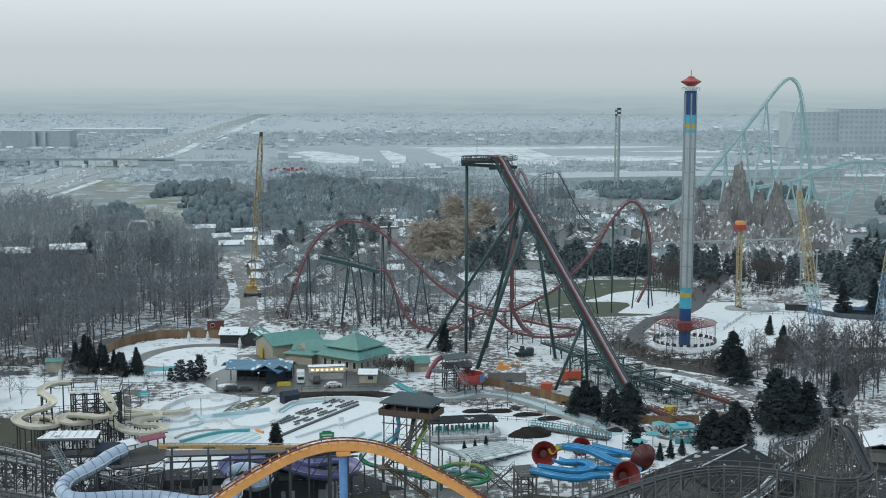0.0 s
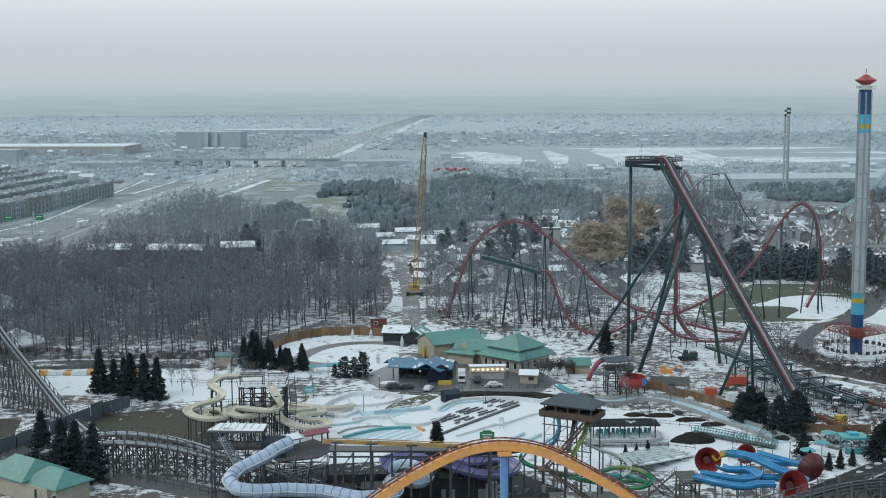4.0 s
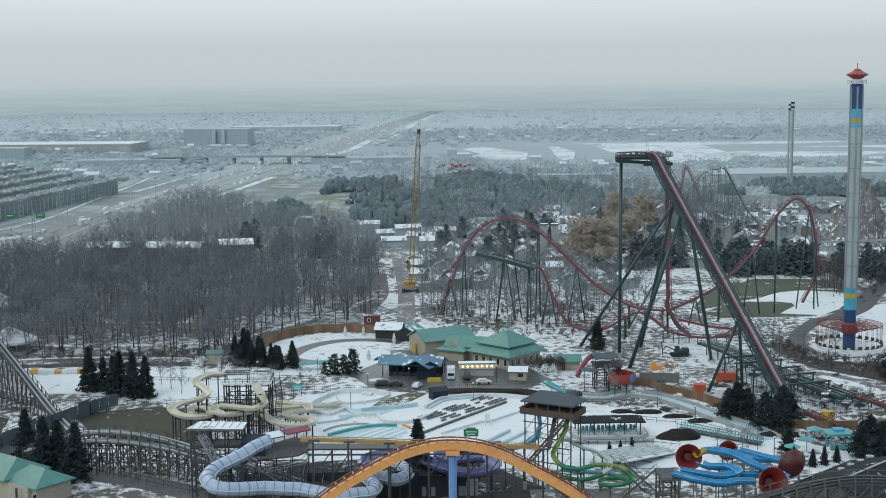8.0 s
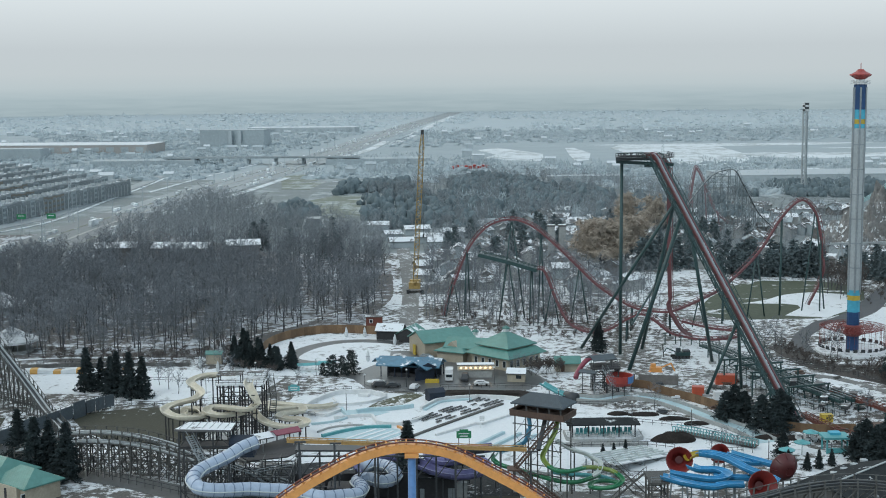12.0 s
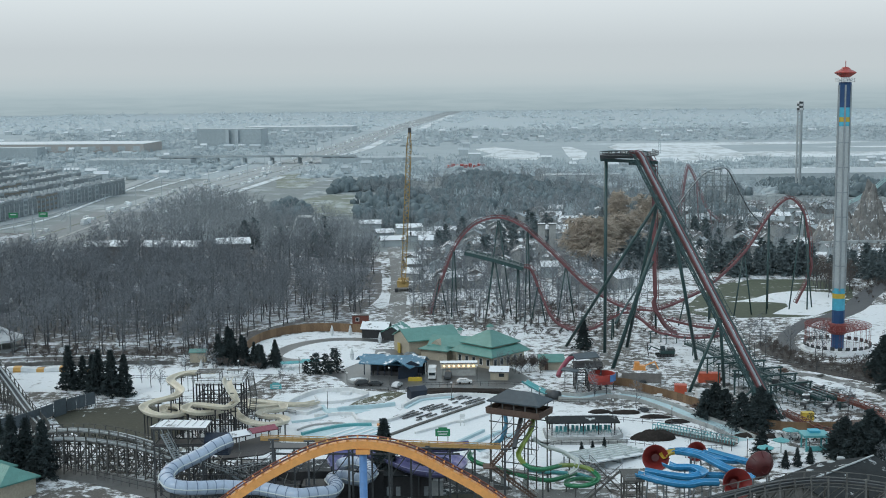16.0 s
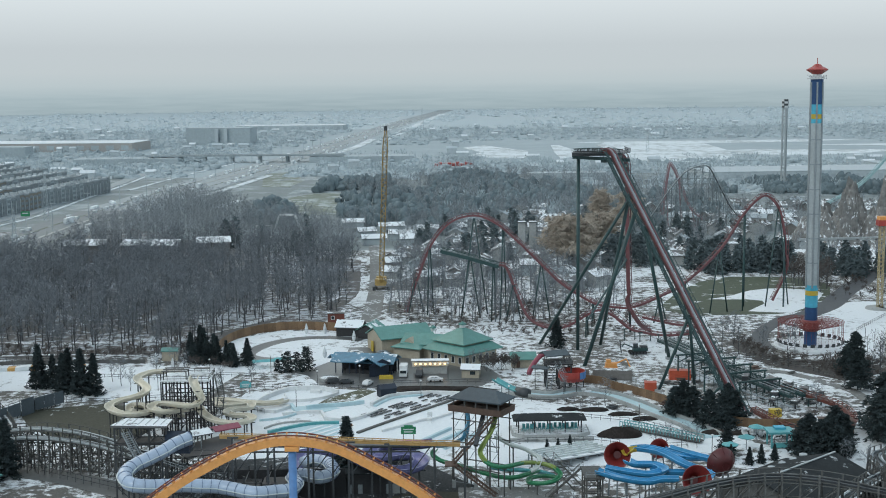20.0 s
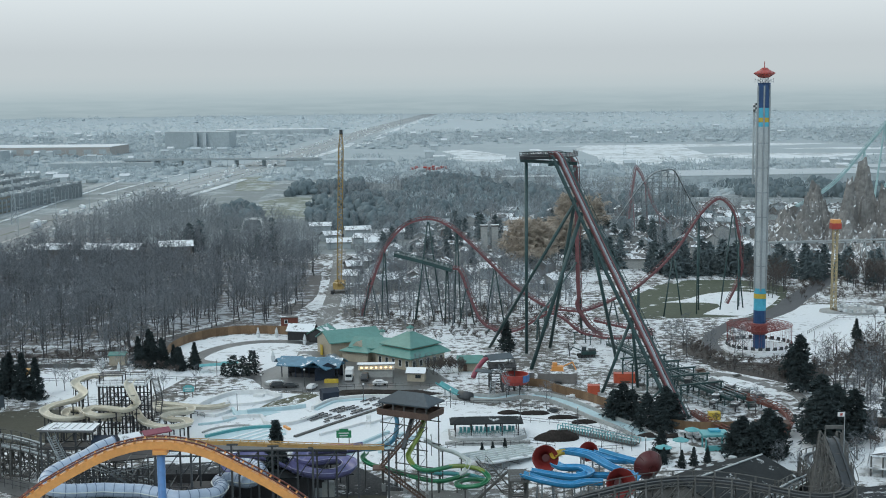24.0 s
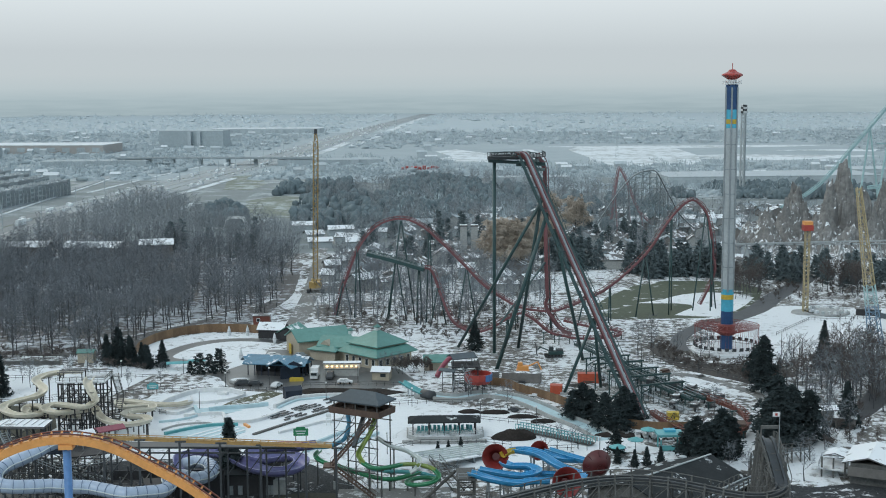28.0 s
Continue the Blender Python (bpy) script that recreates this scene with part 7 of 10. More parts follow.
part("rim", Shape().lathe([(2.6, 0), (3.0, 0), (3.0, 0.8), (2.6, 0.8)], (-39.4, 376.8, 0), 20), M["concrete"], pl)
part("bed", Shape().lathe([(0, 1.0), (1.6, 0.9), (2.6, 0.7)], (-39.4, 376.8, 0), 20), M["snow"], pl)


def container(x, y, w, d, h, rz, mat_, lbl, cat="container", group="containers on the site"):
    o = thing(cat.replace(" ", "_"), (x, y, 0), lbl, cat, group)
    part("body", Shape().box((x, y, h / 2 + 0.1), (w, d, h), rz), M[mat_], o)
    ca, sa = math.cos(radians(rz)), math.sin(radians(rz))
    part("roof_rim", Shape().box((x, y, h + 0.15), (w + 0.1, d + 0.1, 0.12), rz), M["roof_part"] if mat_ == "trailer" else M[mat_], o)
    for k in (-1, 1):
        part("door_bar", Shape().box((x + ca * w / 2 - sa * k * d * 0.2, y + sa * w / 2 + ca * k * d * 0.2, h / 2), (0.08, 0.1, h * 0.85), rz), M["dark_steel"], o)


container(64.2, 371, 6.2, 2.6, 2.7, -4, "container", "orange steel shipping container on the site")
container(53.2, 357.6, 3.4, 2.6, 2.4, -10, "container", "small orange steel container on the site")
container(44.6, 372.5, 11.5, 3.2, 2.8, -12, "trailer", "long grey site office trailer", "site trailer")
container(36, 375.5, 4, 3, 2.6, -6, "trailer", "short grey site trailer", "site trailer")
container(80.4, 327, 3, 2, 1.9, 0, "yellow", "yellow site box beside the fence", "site box")
container(58, 352, 3, 2, 2.2, 8, "white", "white site box by the columns", "site box")
solo("excavator_cab", Shape().box((46, 385, 1.5), (3.4, 2.2, 1.5)).box((45.2, 385, 2.7), (1.4, 1.6, 1.2)).box((46, 385, 0.5), (4.0, 2.6, 0.9)).beam((47.5, 385, 2), (50.5, 384, 3.6), 0.4).beam((50.5, 384, 3.6), (51.6, 383.6, 1.2), 0.35), M["orange"], "orange excavator parked on the muddy site", "excavator", (46, 385, 0))
drill = thing("drilling_machine", (58, 408, 0), "dark green crawler drilling machine on the snowy site", "machine")
for sd in (-1, 1):
    tr = part("track", Shape().prism([(55.2, 408 + sd * 1.3 - 0.35), (60.8, 408 + sd * 1.3 - 0.35), (60.8, 408 + sd * 1.3 + 0.35), (55.2, 408 + sd * 1.3 + 0.35)], 0.1, 0.95), M["tyre"], drill)
    for k in range(5):
        part("roller", Shape().rod((55.8 + k * 1.1, 408 + sd * 1.2, 0.5), (55.8 + k * 1.1, 408 + sd * 1.75, 0.5), 0.38, 10), M["dark_steel"], tr)
part("body", Shape().prism([(56.4, 406.8), (60.9, 406.8), (61.2, 407.2), (61.2, 408.8), (60.9, 409.2), (56.4, 409.2)], 1.0, 2.1), M["green_steel"], drill)
part("engine_hood", Shape().prism([(58.8, 406.9), (61.0, 406.9), (61.0, 409.1), (58.8, 409.1)], 2.1, 2.7), M["dark_steel"], drill)
part("cab", Shape().house((57.2, 407.5, 2.1), 1.4, 1.3, 1.2, 0.25, 0), M["glass"], drill)
part("boom", Shape().beam((56.6, 408.6, 2.0), (53.6, 408.2, 3.3), 0.35).beam((53.6, 408.2, 3.3), (52.8, 408.0, 2.2), 0.3), M["green_steel"], drill)
part("drill_mast", Shape().beam((52.7, 408, 0.3), (52.2, 408, 4.6), 0.32), M["dark_steel"], drill)
for x, y, w in ((-61, 395, 7.0), (-55.5, 398, 5.4)):
    o = thing("teal_awning", (x, y, 0), "low teal awning on short posts by the drive", "awning", "teal awnings")
    part("canopy", Shape().gable((x, y, 2.1), w, 2.6, 0.5, 12, 0.12), M["teal_plastic"], o)
    for sd in (-0.45, 0.45):
        for q in (-0.9, 0.9):
            part("post", Shape().beam((x + sd * w, y + q + sd * w * 0.2, 0), (x + sd * w, y + q + sd * w * 0.2, 2.1), 0.12), M["grey_steel"], o)
rng = random.Random(9)
for k in range(34):
    x, y = rng.uniform(34, 100), rng.uniform(338, 384)
    o = thing("material_stack", (x, y, 0), "stack of building materials lying on the site", "material stack", "stacks on the site")
    mat_ = M[rng.choice(["grey_wood", "concrete", "brown_wood", "snow", "dark_steel"])]
    for j in range(3):
        part("layer", Shape().box((x + rng.uniform(-0.6, 0.6), y + rng.uniform(-0.6, 0.6), 0.15 + 0.28 * j), (rng.uniform(1.0, 3.2), rng.uniform(0.6, 1.4), 0.28), rng.uniform(-40, 40)), mat_, o)

# Red and blue slide tower beside the site.
rb = thing("red_slide_tower", (27, 365, 0), "dark slide tower with a red and blue enclosed slide", "slide tower")
frame_tower(rb, 24, 361, 31, 368, 7.2, M["dark_steel"], 3, 3, 0.16, True, 2.4)
part("roof", Shape().gable((26.6, 365.4, 9.4), 7.6, 5.2, 1.1, 20), M["slate"], rb, "slate grey gable roof")
for x, y in ((24, 362.4), (24, 368), (29.4, 364), (29.6, 368)):
    part("roof_post", Shape().beam((x, y, 7.3), (x, y, 9.4), 0.18), M["dark_steel"], rb)
part("side_canopy", Shape().gable((22.6, 362, 6.2), 5.2, 3.0, 0.5, -30), M["slate"], rb)
for x, y in ((20.8, 362.2), (24.4, 361.8)):
    part("canopy_post", Shape().beam((x, y, 0), (x, y, 6.2), 0.18), M["dark_steel"], rb)
stair(rb, (33.4, 366, 0.3), (30.6, 368.4, 7.2), 1.3, M["dark_steel"])
railing(rb, [(23.6, 360.8, 7.35), (31.4, 360.8, 7.35), (31.4, 368.4, 7.35)], M["dark_steel"])
part("deck", Shape().box((27.5, 364.6, 7.2), (8, 8, 0.3)), M["dark_wood"], rb)
tpath = smooth_path([(27.4, 369, 8.6), (25.4, 371.2, 8.5), (23.2, 371.4, 7.6), (21.4, 370, 6.0), (20, 368.4, 4.3), (19.4, 367.2, 3.2)], 6)
part("red_tube", Shape().sweep(tpath, [(0.75 * math.cos(k * math.tau / 12), 0.75 * math.sin(k * math.tau / 12)) for k in range(12)]), M["pink"], rb, "faded pink-red tube", smooth=True)
part("bowl", Shape().lathe([(1.2, 2.4), (3.4, 3.0), (3.9, 4.0), (3.9, 5.8), (3.7, 5.8), (3.7, 4.1), (3.2, 3.2), (1.2, 2.6)], (31, 359.5, 0), 20), M["bright_red"], rb, "red bowl")
for k in range(5):
    a = -0.3 + k * 0.35
    part("blue_panel", Shape().box((31 + 3.95 * math.cos(a - 0.6), 359.5 + 3.95 * math.sin(a - 0.6), 4.8), (0.12, 1.3, 1.9), math.degrees(a - 0.6)), M["blue_steel"], rb, "blue panel")
for a in range(6):
    part("post", Shape().beam((31 + 3.4 * math.cos(a), 359.5 + 3.4 * math.sin(a), 0), (31 + 3.4 * math.cos(a), 359.5 + 3.4 * math.sin(a), 3.4), 0.25), M["dark_steel"], rb)
stair(rb, (24, 356, 0.2), (25, 361, 3.6), 1.4, M["grey_steel"])
stair(rb, (29, 356, 3.6), (27, 361, 7.2), 1.4, M["grey_steel"])
tl = thing("teal_open_slide", (13, 356, 0), "short teal open slide with a dark tube end", "water slide")
slide(tl, [(9, 361, 3.0), (12, 357.6, 1.9), (15.5, 353.6, 1.0)], 2.2, 0.9, M["teal_plastic"], M["grey_steel"], 3)
part("dark_tube", Shape().rod((15, 354.2, 1.2), (18, 351.6, 1.2), 1.3, 14), M["dark_steel"], tl, smooth=True)

# ---- left side: tents, striped wall, house, wooden coaster ----
for x, y, r in ((-164.8, 431, 9.0), (-193, 507, 9.5)):
    o = thing("round_tent", (x, y, 0), "white peaked canopy over a round ride", "tent", "white tents")
    part("canopy", Shape().lathe([(0.3, 8.6), (r * 0.5, 6.2), (r, 4.2), (r, 3.5), (r - 0.2, 3.5), (r - 0.2, 4.1), (0.2, 8.2)], (x, y, 0), 12), M["canvas"], o)
    part("finial", Shape().rod((x, y, 8.2), (x, y, 9.8), 0.35, 8, 0.1), M["dark_steel"], o)
    part("floor", Shape().lathe([(0, 0.9), (r * 0.8, 0.9), (r * 0.8, 0)], (x, y, 0), 24), M["concrete"], o)
    for k in range(12):
        a = k * math.tau / 12
        part("pole", Shape().rod((x + r * 0.95 * math.cos(a), y + r * 0.95 * math.sin(a), 0), (x + r * 0.95 * math.cos(a), y + r * 0.95 * math.sin(a), 4), 0.12, 6), M["grey_steel"], o)
M["stripe_gold"] = paint("golden_yellow_stripe", (0.52, 0.29, 0.07), 0.5, 0.2, 1.5, 0.3, bump=0.005)
sw = thing("striped_wave_wall", (-135, 395, 0), "low wavy wall in white and orange stripes", "wall")
for k in range(30):
    x = -150 + k * 1.2
    wave_ = Shape()
    for (ya, za), (yb, zb) in (((394.2, 0.3), (394.5, 1.3)), ((394.5, 1.3), (396.4, 1.5)), ((396.4, 1.5), (396.8, 0.3))):
        h0, h1 = 0.3 * math.sin(k * 0.55), 0.3 * math.sin((k + 1) * 0.55)
        wave_.add([(x, ya, max(0, za + h0)), (x + 1.2, ya, max(0, za + h1)), (x + 1.2, yb, max(0, zb + h1)), (x, yb, max(0, zb + h0)), (x, ya + 0.2, 0), (x + 1.2, ya + 0.2, 0)], [(0, 1, 2, 3), (0, 4, 5, 1)])
    part("stripe", wave_, M["stripe_gold"] if (k // 2) % 3 == 1 else M["canvas"], sw)
bw = thing("boarded_barrier", (-121, 332, 0), "slate grey boarded barrier beside a snowy walkway", "barrier")
BWP = [(-140, 296), (-130.6, 311), (-123, 328.5), (-116.6, 342.8), (-111, 351)]
for i, ((xa, ya), (xb, yb)) in enumerate(zip(BWP, BWP[1:])):
    p, q = Vector((xa, ya, 0)), Vector((xb, yb, 0))
    d = (q - p)
    nrm = Vector((-d.y, d.x, 0)).normalized()
    part("walkway", Shape().prism([tuple(v[:2]) for v in (p, q, q + nrm * 3, p + nrm * 3)], 1.6, 1.9), M["snow"], bw)
    for k in range(3):
        part("panel", Shape().beam(p.lerp(q, k / 3 + 0.01) + Vector((0, 0, 2.3)), p.lerp(q, k / 3 + 0.32) + Vector((0, 0, 2.3)), 0.2, 3.4 if (i * 3 + k) % 4 else 4.6), M["slate"], bw)
    rs = Shape()
    for k in range(8):
        c = p.lerp(q, k / 7)
        rs.beam(c, c + Vector((0, 0, 3.4)), 0.16).beam(c + nrm * 3, c + nrm * 3 + Vector((0, 0, 3.4)), 0.16)
    for z in (2.6, 3.4):
        rs.beam(p + Vector((0, 0, z)), q + Vector((0, 0, z)), 0.12).beam(p + nrm * 3 + Vector((0, 0, z)), q + nrm * 3 + Vector((0, 0, z)), 0.12)
    part("railing", rs, M["dark_steel"], bw)

hl = thing("green_roofed_house", (-112, 274, 0), "beige building with green hipped roofs", "building")
part("wall", Shape().box((-114.5, 275.5, 2.0), (17, 11, 4.0), -38), M["beige"], hl)
part("roof", Shape().hip((-119, 278.6, 4.6), 14, 12.6, 3.2, -38, 7, 0.3), M["roof_green"], hl)
part("front_roof", Shape().hip((-110.6, 272.4, 4.1), 12, 10.4, 2.8, -38, 5, 0.3), M["roof_green"], hl)
part("front_wall", Shape().box((-110.6, 272.4, 1.9), (10.4, 8.8, 3.8), -38), M["beige"], hl)
for k in range(3):
    wall_window(hl, (-109.6 + k * 1.9, 266.9 + k * 2.5 - 1.2 - 0.0, 2.0), 1.2, 1.4, 52)
part("porch_post", Shape().beam((-113.6, 266.2, 0), (-113.6, 266.2, 4), 0.4), M["dark_wood"], hl)
rf = thing("roadside_fence", (-90, 282, 0), "pale mesh fence along the road", "fence")
for pts in ([(-126, 305, 0.1), (-106, 291, 0.1), (-78, 272, 0.1), (-60, 258, 0.1)], [(-130, 317, 0.1), (-108, 299, 0.1), (-80, 280, 0.1), (-70, 274, 0.1)]):
    railing(rf, pts, M["dark_steel"], 1.9, 2.5, "fence_run", 2)


def wood_coaster(o, pts, timber, bent=2.6, width=3.0, rails="grey_steel", n=6, walk_mat="snow"):
    """Track on timber bents with bracing and handrails."""
    path = smooth_path(pts, n)
    fr = path_frames(path)
    for sd in (-1, 1):
        part("rail", Shape().sweep(path, [(sd * 0.75 - 0.22, -0.2), (sd * 0.75 + 0.22, -0.2), (sd * 0.75 + 0.22, 0.12), (sd * 0.75 - 0.22, 0.12)], frames=fr), M[rails], o)
        part("catwalk", Shape().sweep(path, [(sd * 1.15, -0.3), (sd * 1.5, -0.3), (sd * 1.5, -0.2), (sd * 1.15, -0.2)], frames=fr), M[walk_mat], o)
        h = Shape().sweep(path, [(sd * 1.55, 0.85), (sd * 1.67, 0.85), (sd * 1.67, 0.97), (sd * 1.55, 0.97)], frames=fr)
        part("handrail", h, M[timber], o)
    part("track_bed", Shape().sweep(path, [(-1.1, -0.5), (1.1, -0.5), (1.1, -0.25), (-1.1, -0.25)], frames=fr), M["dark_steel"], o)
    st = even_path(path, bent)
    sf = path_frames(st)
    braces = Shape()
    for i, (p, (a, u)) in enumerate(zip(st, sf)):
        a = Vector((a.x, a.y, 0)).normalized()
        h = p.z - 0.4
        if h < 0.4:
            continue
        spread = width / 2 + h * 0.1
        s = braces
        for sd in (-1, 1):
            part("post", Shape().beam(p + a * sd * width / 2 + Vector((0, 0, 1.0)), (p.x + a.x * sd * spread, p.y + a.y * sd * spread, 0), 0.26), M[timber], o)
        part("ledger", Shape().beam(p - a * (width / 2 + 0.4) - Vector((0, 0, 0.4)), p + a * (width / 2 + 0.4) - Vector((0, 0, 0.4)), 0.26), M[timber], o)
        z, k = 0.3, 0
        while z < h - 1.5:
            w0 = spread - (spread - width / 2) * z / h
            z2 = min(z + 3.2, h)
            w1 = spread - (spread - width / 2) * z2 / h
            s.beam((p.x - a.x * w0, p.y - a.y * w0, z), (p.x + a.x * w1, p.y + a.y * w1, z2), 0.16)
            s.beam((p.x - a.x * w1, p.y - a.y * w1, z2), (p.x + a.x * w1, p.y + a.y * w1, z2), 0.16)
            z = z2
        if i + 1 < len(st):
            q, (b_, _) = st[i + 1], sf[i + 1]
            for sd in (-1, 1):
                for lv in range(1, int(h / 3.2) + 2):
                    z = min(lv * 3.2, h)
                    if z < q.z - 0.5:
                        s.beam((p.x + a.x * sd * width / 2, p.y + a.y * sd * width / 2, z), (q.x + b_.x * sd * width / 2, q.y + b_.y * sd * width / 2, z), 0.15)
                        s.beam((p.x + a.x * sd * width / 2, p.y + a.y * sd * width / 2, z - 3.0 if z > 3 else 0.1), (q.x + b_.x * sd * width / 2, q.y + b_.y * sd * width / 2, z), 0.13)
    tagged(part("bracing", braces, M[timber], o), kind="stuff")


wl_ = thing("left_wooden_coaster", (-110, 300, 0), "weathered wooden roller coaster with braced timber bents", "roller coaster")
wood_coaster(wl_, [(-162, 372, 30), (-153, 364, 25), (-145.2, 357, 18), (-138.6, 352, 12), (-132.7, 346.8, 7), (-126, 338.2, 3), (-119.5, 327, 2.0), (-114.5, 314, 3.6), (-114, 303, 5.6), (-112.4, 295.7, 7), (-106, 293.6, 8.5), (-99.3, 292.5, 9), (-91.4, 291, 8.5), (-83.2, 287.3, 7.5), (-75.9, 282.3, 6.5), (-66, 276, 5.2), (-55, 268, 4.4), (-44, 258, 4.0), (-34, 248, 3.6)], "dark_timber", 2.6, 3.0, "pale_steel", 6, "dark_timber")
wood_coaster(wl_, [(-119, 292, 5.0), (-108, 289.6, 7.2), (-100, 288.4, 8.0), (-90, 287, 7.4), (-80, 283.2, 6.2), (-70, 276.5, 5.0)], "dark_timber", 2.6, 2.6, "pale_steel", 6, "dark_timber")

# ---- right side: wooden coaster, dark roof, station ----
wr = thing("right_wooden_coaster", (85, 255, 0), "grey wooden roller coaster with a steep braced hill", "roller coaster")
wood_coaster(wr, [(14, 197, 19.0), (22, 201, 19.4), (30, 205.5, 19.8), (38, 210, 20), (44.5, 212.6, 20), (50, 213, 20), (56, 211, 20), (61, 208.0, 19.8), (66, 204.6, 19.6), (70, 202.6, 20), (72.6, 203.0, 21.2), (72.8, 205.6, 23.4), (72.6, 208.6, 25.8), (72.8, 211.4, 26.8), (73.4, 215.5, 26.2), (76, 224, 22.4), (80.7, 240, 14.0), (84, 254, 7.6), (87, 266, 4), (91, 278, 2.6), (98, 288, 2.6)], "grey_wood", 3.3, 2.7, "dark_steel", 6, "dark_timber")
wood_coaster(wr, [(104, 290, 2.6), (97, 287, 2.8), (91.5, 282.5, 3.2), (89, 276, 3.8), (88, 268, 4.6), (85, 260, 5.6), (80, 253, 6.6), (75, 246, 7.2), (69, 238, 7.4), (61, 231, 7.2), (52, 226, 7.0)], "grey_wood", 2.6, 3.0, "grey_steel", 6, "snow")
part("hill_gate", Shape().box((72.7, 210.4, 29.3), (3.2, 0.4, 0.5)).beam((71.2, 210.4, 25), (71.2, 210.4, 29.6), 0.2).beam((74.2, 210.4, 25), (74.2, 210.4, 29.6), 0.2), M["grey_wood"], wr)
fl_ = thing("flag_pole", (72.6, 207, 0), "white flag with a red mark on a tall pole", "flag")
part("pole", Shape().rod((73.6, 208, 24), (73.6, 208, 32.6), 0.07, 6), M["grey_steel"], fl_)
part("flag", Shape().box((73.0, 208, 32.1), (1.2, 0.06, 0.75)), M["white"], fl_)
part("flag_mark", Shape().box((73.0, 207.94, 32.1), (0.4, 0.06, 0.4)), M["bright_red"], fl_, "red flag mark")
dr = thing("dark_roofed_hall", (65, 254, 0), "low hall with a broad dark gable roof", "building")
part("wall", Shape().house((65, 253.4, 0), 26, 22, 5.2, 3.8, 42), M["grey_wood"], dr)
part("roof", Shape().gable((65, 253.4, 5.3), 28, 25, 4.0, 42, 0.3), M["roof_dark"], dr)
part("ridge_cap", Shape().beam((54.8, 244.2, 9.45), (75.2, 262.6, 9.45), 0.4, 0.2), M["pale_steel"], dr)
for k in range(4):
    part("roof_vent", Shape().lathe([(0, 0.7), (0.9, 0.45), (0.9, 0)], (61.6 + 3.1 * k, 261.4 + 3.0 * k, 6.3), 8), M["pale_steel"], dr)
sr = thing("coaster_station", (112, 278, 0), "coaster station with snowy roof and raised platforms", "building")
part("roof", Shape().gable((114.5, 275, 4.8), 15, 11, 1.6, 62, 0.3), M["roof_snow"], sr)
part("wall", Shape().box((114.5, 274, 2.4), (12, 8.5, 4.8), 62), M["grey_wood"], sr)
part("front_gable", Shape().box((111, 266.8, 3.4), (9.5, 0.3, 2.0), -28), M["trailer"], sr)
part("platform", Shape().box((106.4, 279, 2.0), (7, 9, 0.3), -28), M["snow"], sr, "snow-covered platform")
for k in range(4):
    part("post", Shape().beam((103.4 + k * 2.2, 276 - k * 1.2, 0), (103.4 + k * 2.2, 276 - k * 1.2, 4.6), 0.3), M["grey_wood"], sr)
railing(sr, [(103, 277, 2.1), (106, 284, 2.1), (111, 282, 2.1)], M["grey_steel"])
part("platform_roof", Shape().gable((108, 279.6, 4.4), 6, 5, 0.7, 62), M["roof_snow"], sr)
part("ramp", Shape().prism([(112, 259), (116, 257.4), (119, 264), (115, 266)], 2.2, 2.5), M["grey_wood"], sr)
lb = thing("low_grey_building", (118, 325, 0), "low grey building beneath bare trees", "building")
part("wall", Shape().box((117.5, 324, 1.6), (13, 5, 3.2), 6), M["trailer"], lb)
part("roof", Shape().box((117.5, 324, 3.3), (13.6, 5.6, 0.25), 6), M["roof_snow"], lb)
part("hut_wall", Shape().house((123, 318, 0), 5, 4, 2.6, 1.0, -20), M["trailer"], lb)
part("hut_roof", Shape().gable((123, 318, 2.7), 5.8, 4.8, 1.2, -20), M["roof_snow"], lb)
solo("concrete_shed", Shape().box((91, 310.5, 1.7), (8, 4, 3.4), -8).box((91, 310.5, 3.5), (8.4, 4.4, 0.25), -8), M["brown_wood"], "brown flat-roofed shed by the track curve", "shed", (91, 310, 0))
yr = thing("round_kiddie_ride", (176, 484, 0), "round snow-covered ride floor with small cars", "ride")
part("floor", Shape().lathe([(0, 0.8), (8.6, 0.8), (8.6, 0)], (172, 484, 0), 24), M["concrete"], yr)
for k in range(18):
    a = k * math.tau / 18
    part("ride_car", Shape().box((172 + 7 * math.cos(a), 484 + 7 * math.sin(a), 1.3), (1.6, 1.0, 1.0), math.degrees(a)), M["snow"] if k % 3 else M["pale_steel"], yr)
for x, y, w, rz, m_ in ((186, 478, 9, -20, "pink"), (203, 462, 16, -14, "navy"), (150, 408, 6, 0, "concrete")):
    o = thing("long_stall", (x, y, 0), "low stall with a flat canopy in the snow", "stall", "stalls")
    part("wall", Shape().box((x, y, 1.3), (w, 3, 2.6), rz), M["dark_wood"], o)
    part("canopy", Shape().gable((x, y, 2.8), w + 1, 4.2, 0.8, rz), M["roof_part"] if m_ != "navy" else M["navy"], o)
dc = thing("walled_snow_yard", (214, 470, 0), "snowy yard with a dark blue curved wall", "yard")
wall_run(dc, [(188, 474), (196, 458), (214, 448), (236, 446)], 2.0, 0.5, M["slate"])

# Trees wrapped in white cloth round the oval drive.
wt = thing("wrapped_tree", (-52.5, 449, 0), "small tree wrapped in white winter cloth", "tree", "wrapped trees")
part("wrap", Shape().lathe([(0, 6.2), (0.35, 5.6), (0.8, 4.0), (1.15, 2.2), (0.9, 0.8), (0.55, 0.25), (0.5, 0)], (-52.5, 449, 0), 9), M["canvas"], wt)
part("cord", Shape().lathe([(1.08, 2.9), (1.12, 2.9), (1.16, 2.7), (1.1, 2.7)], (-52.5, 449, 0), 9), M["grey_steel"], wt)
wt.scale = (0.6, 0.6, 0.62)
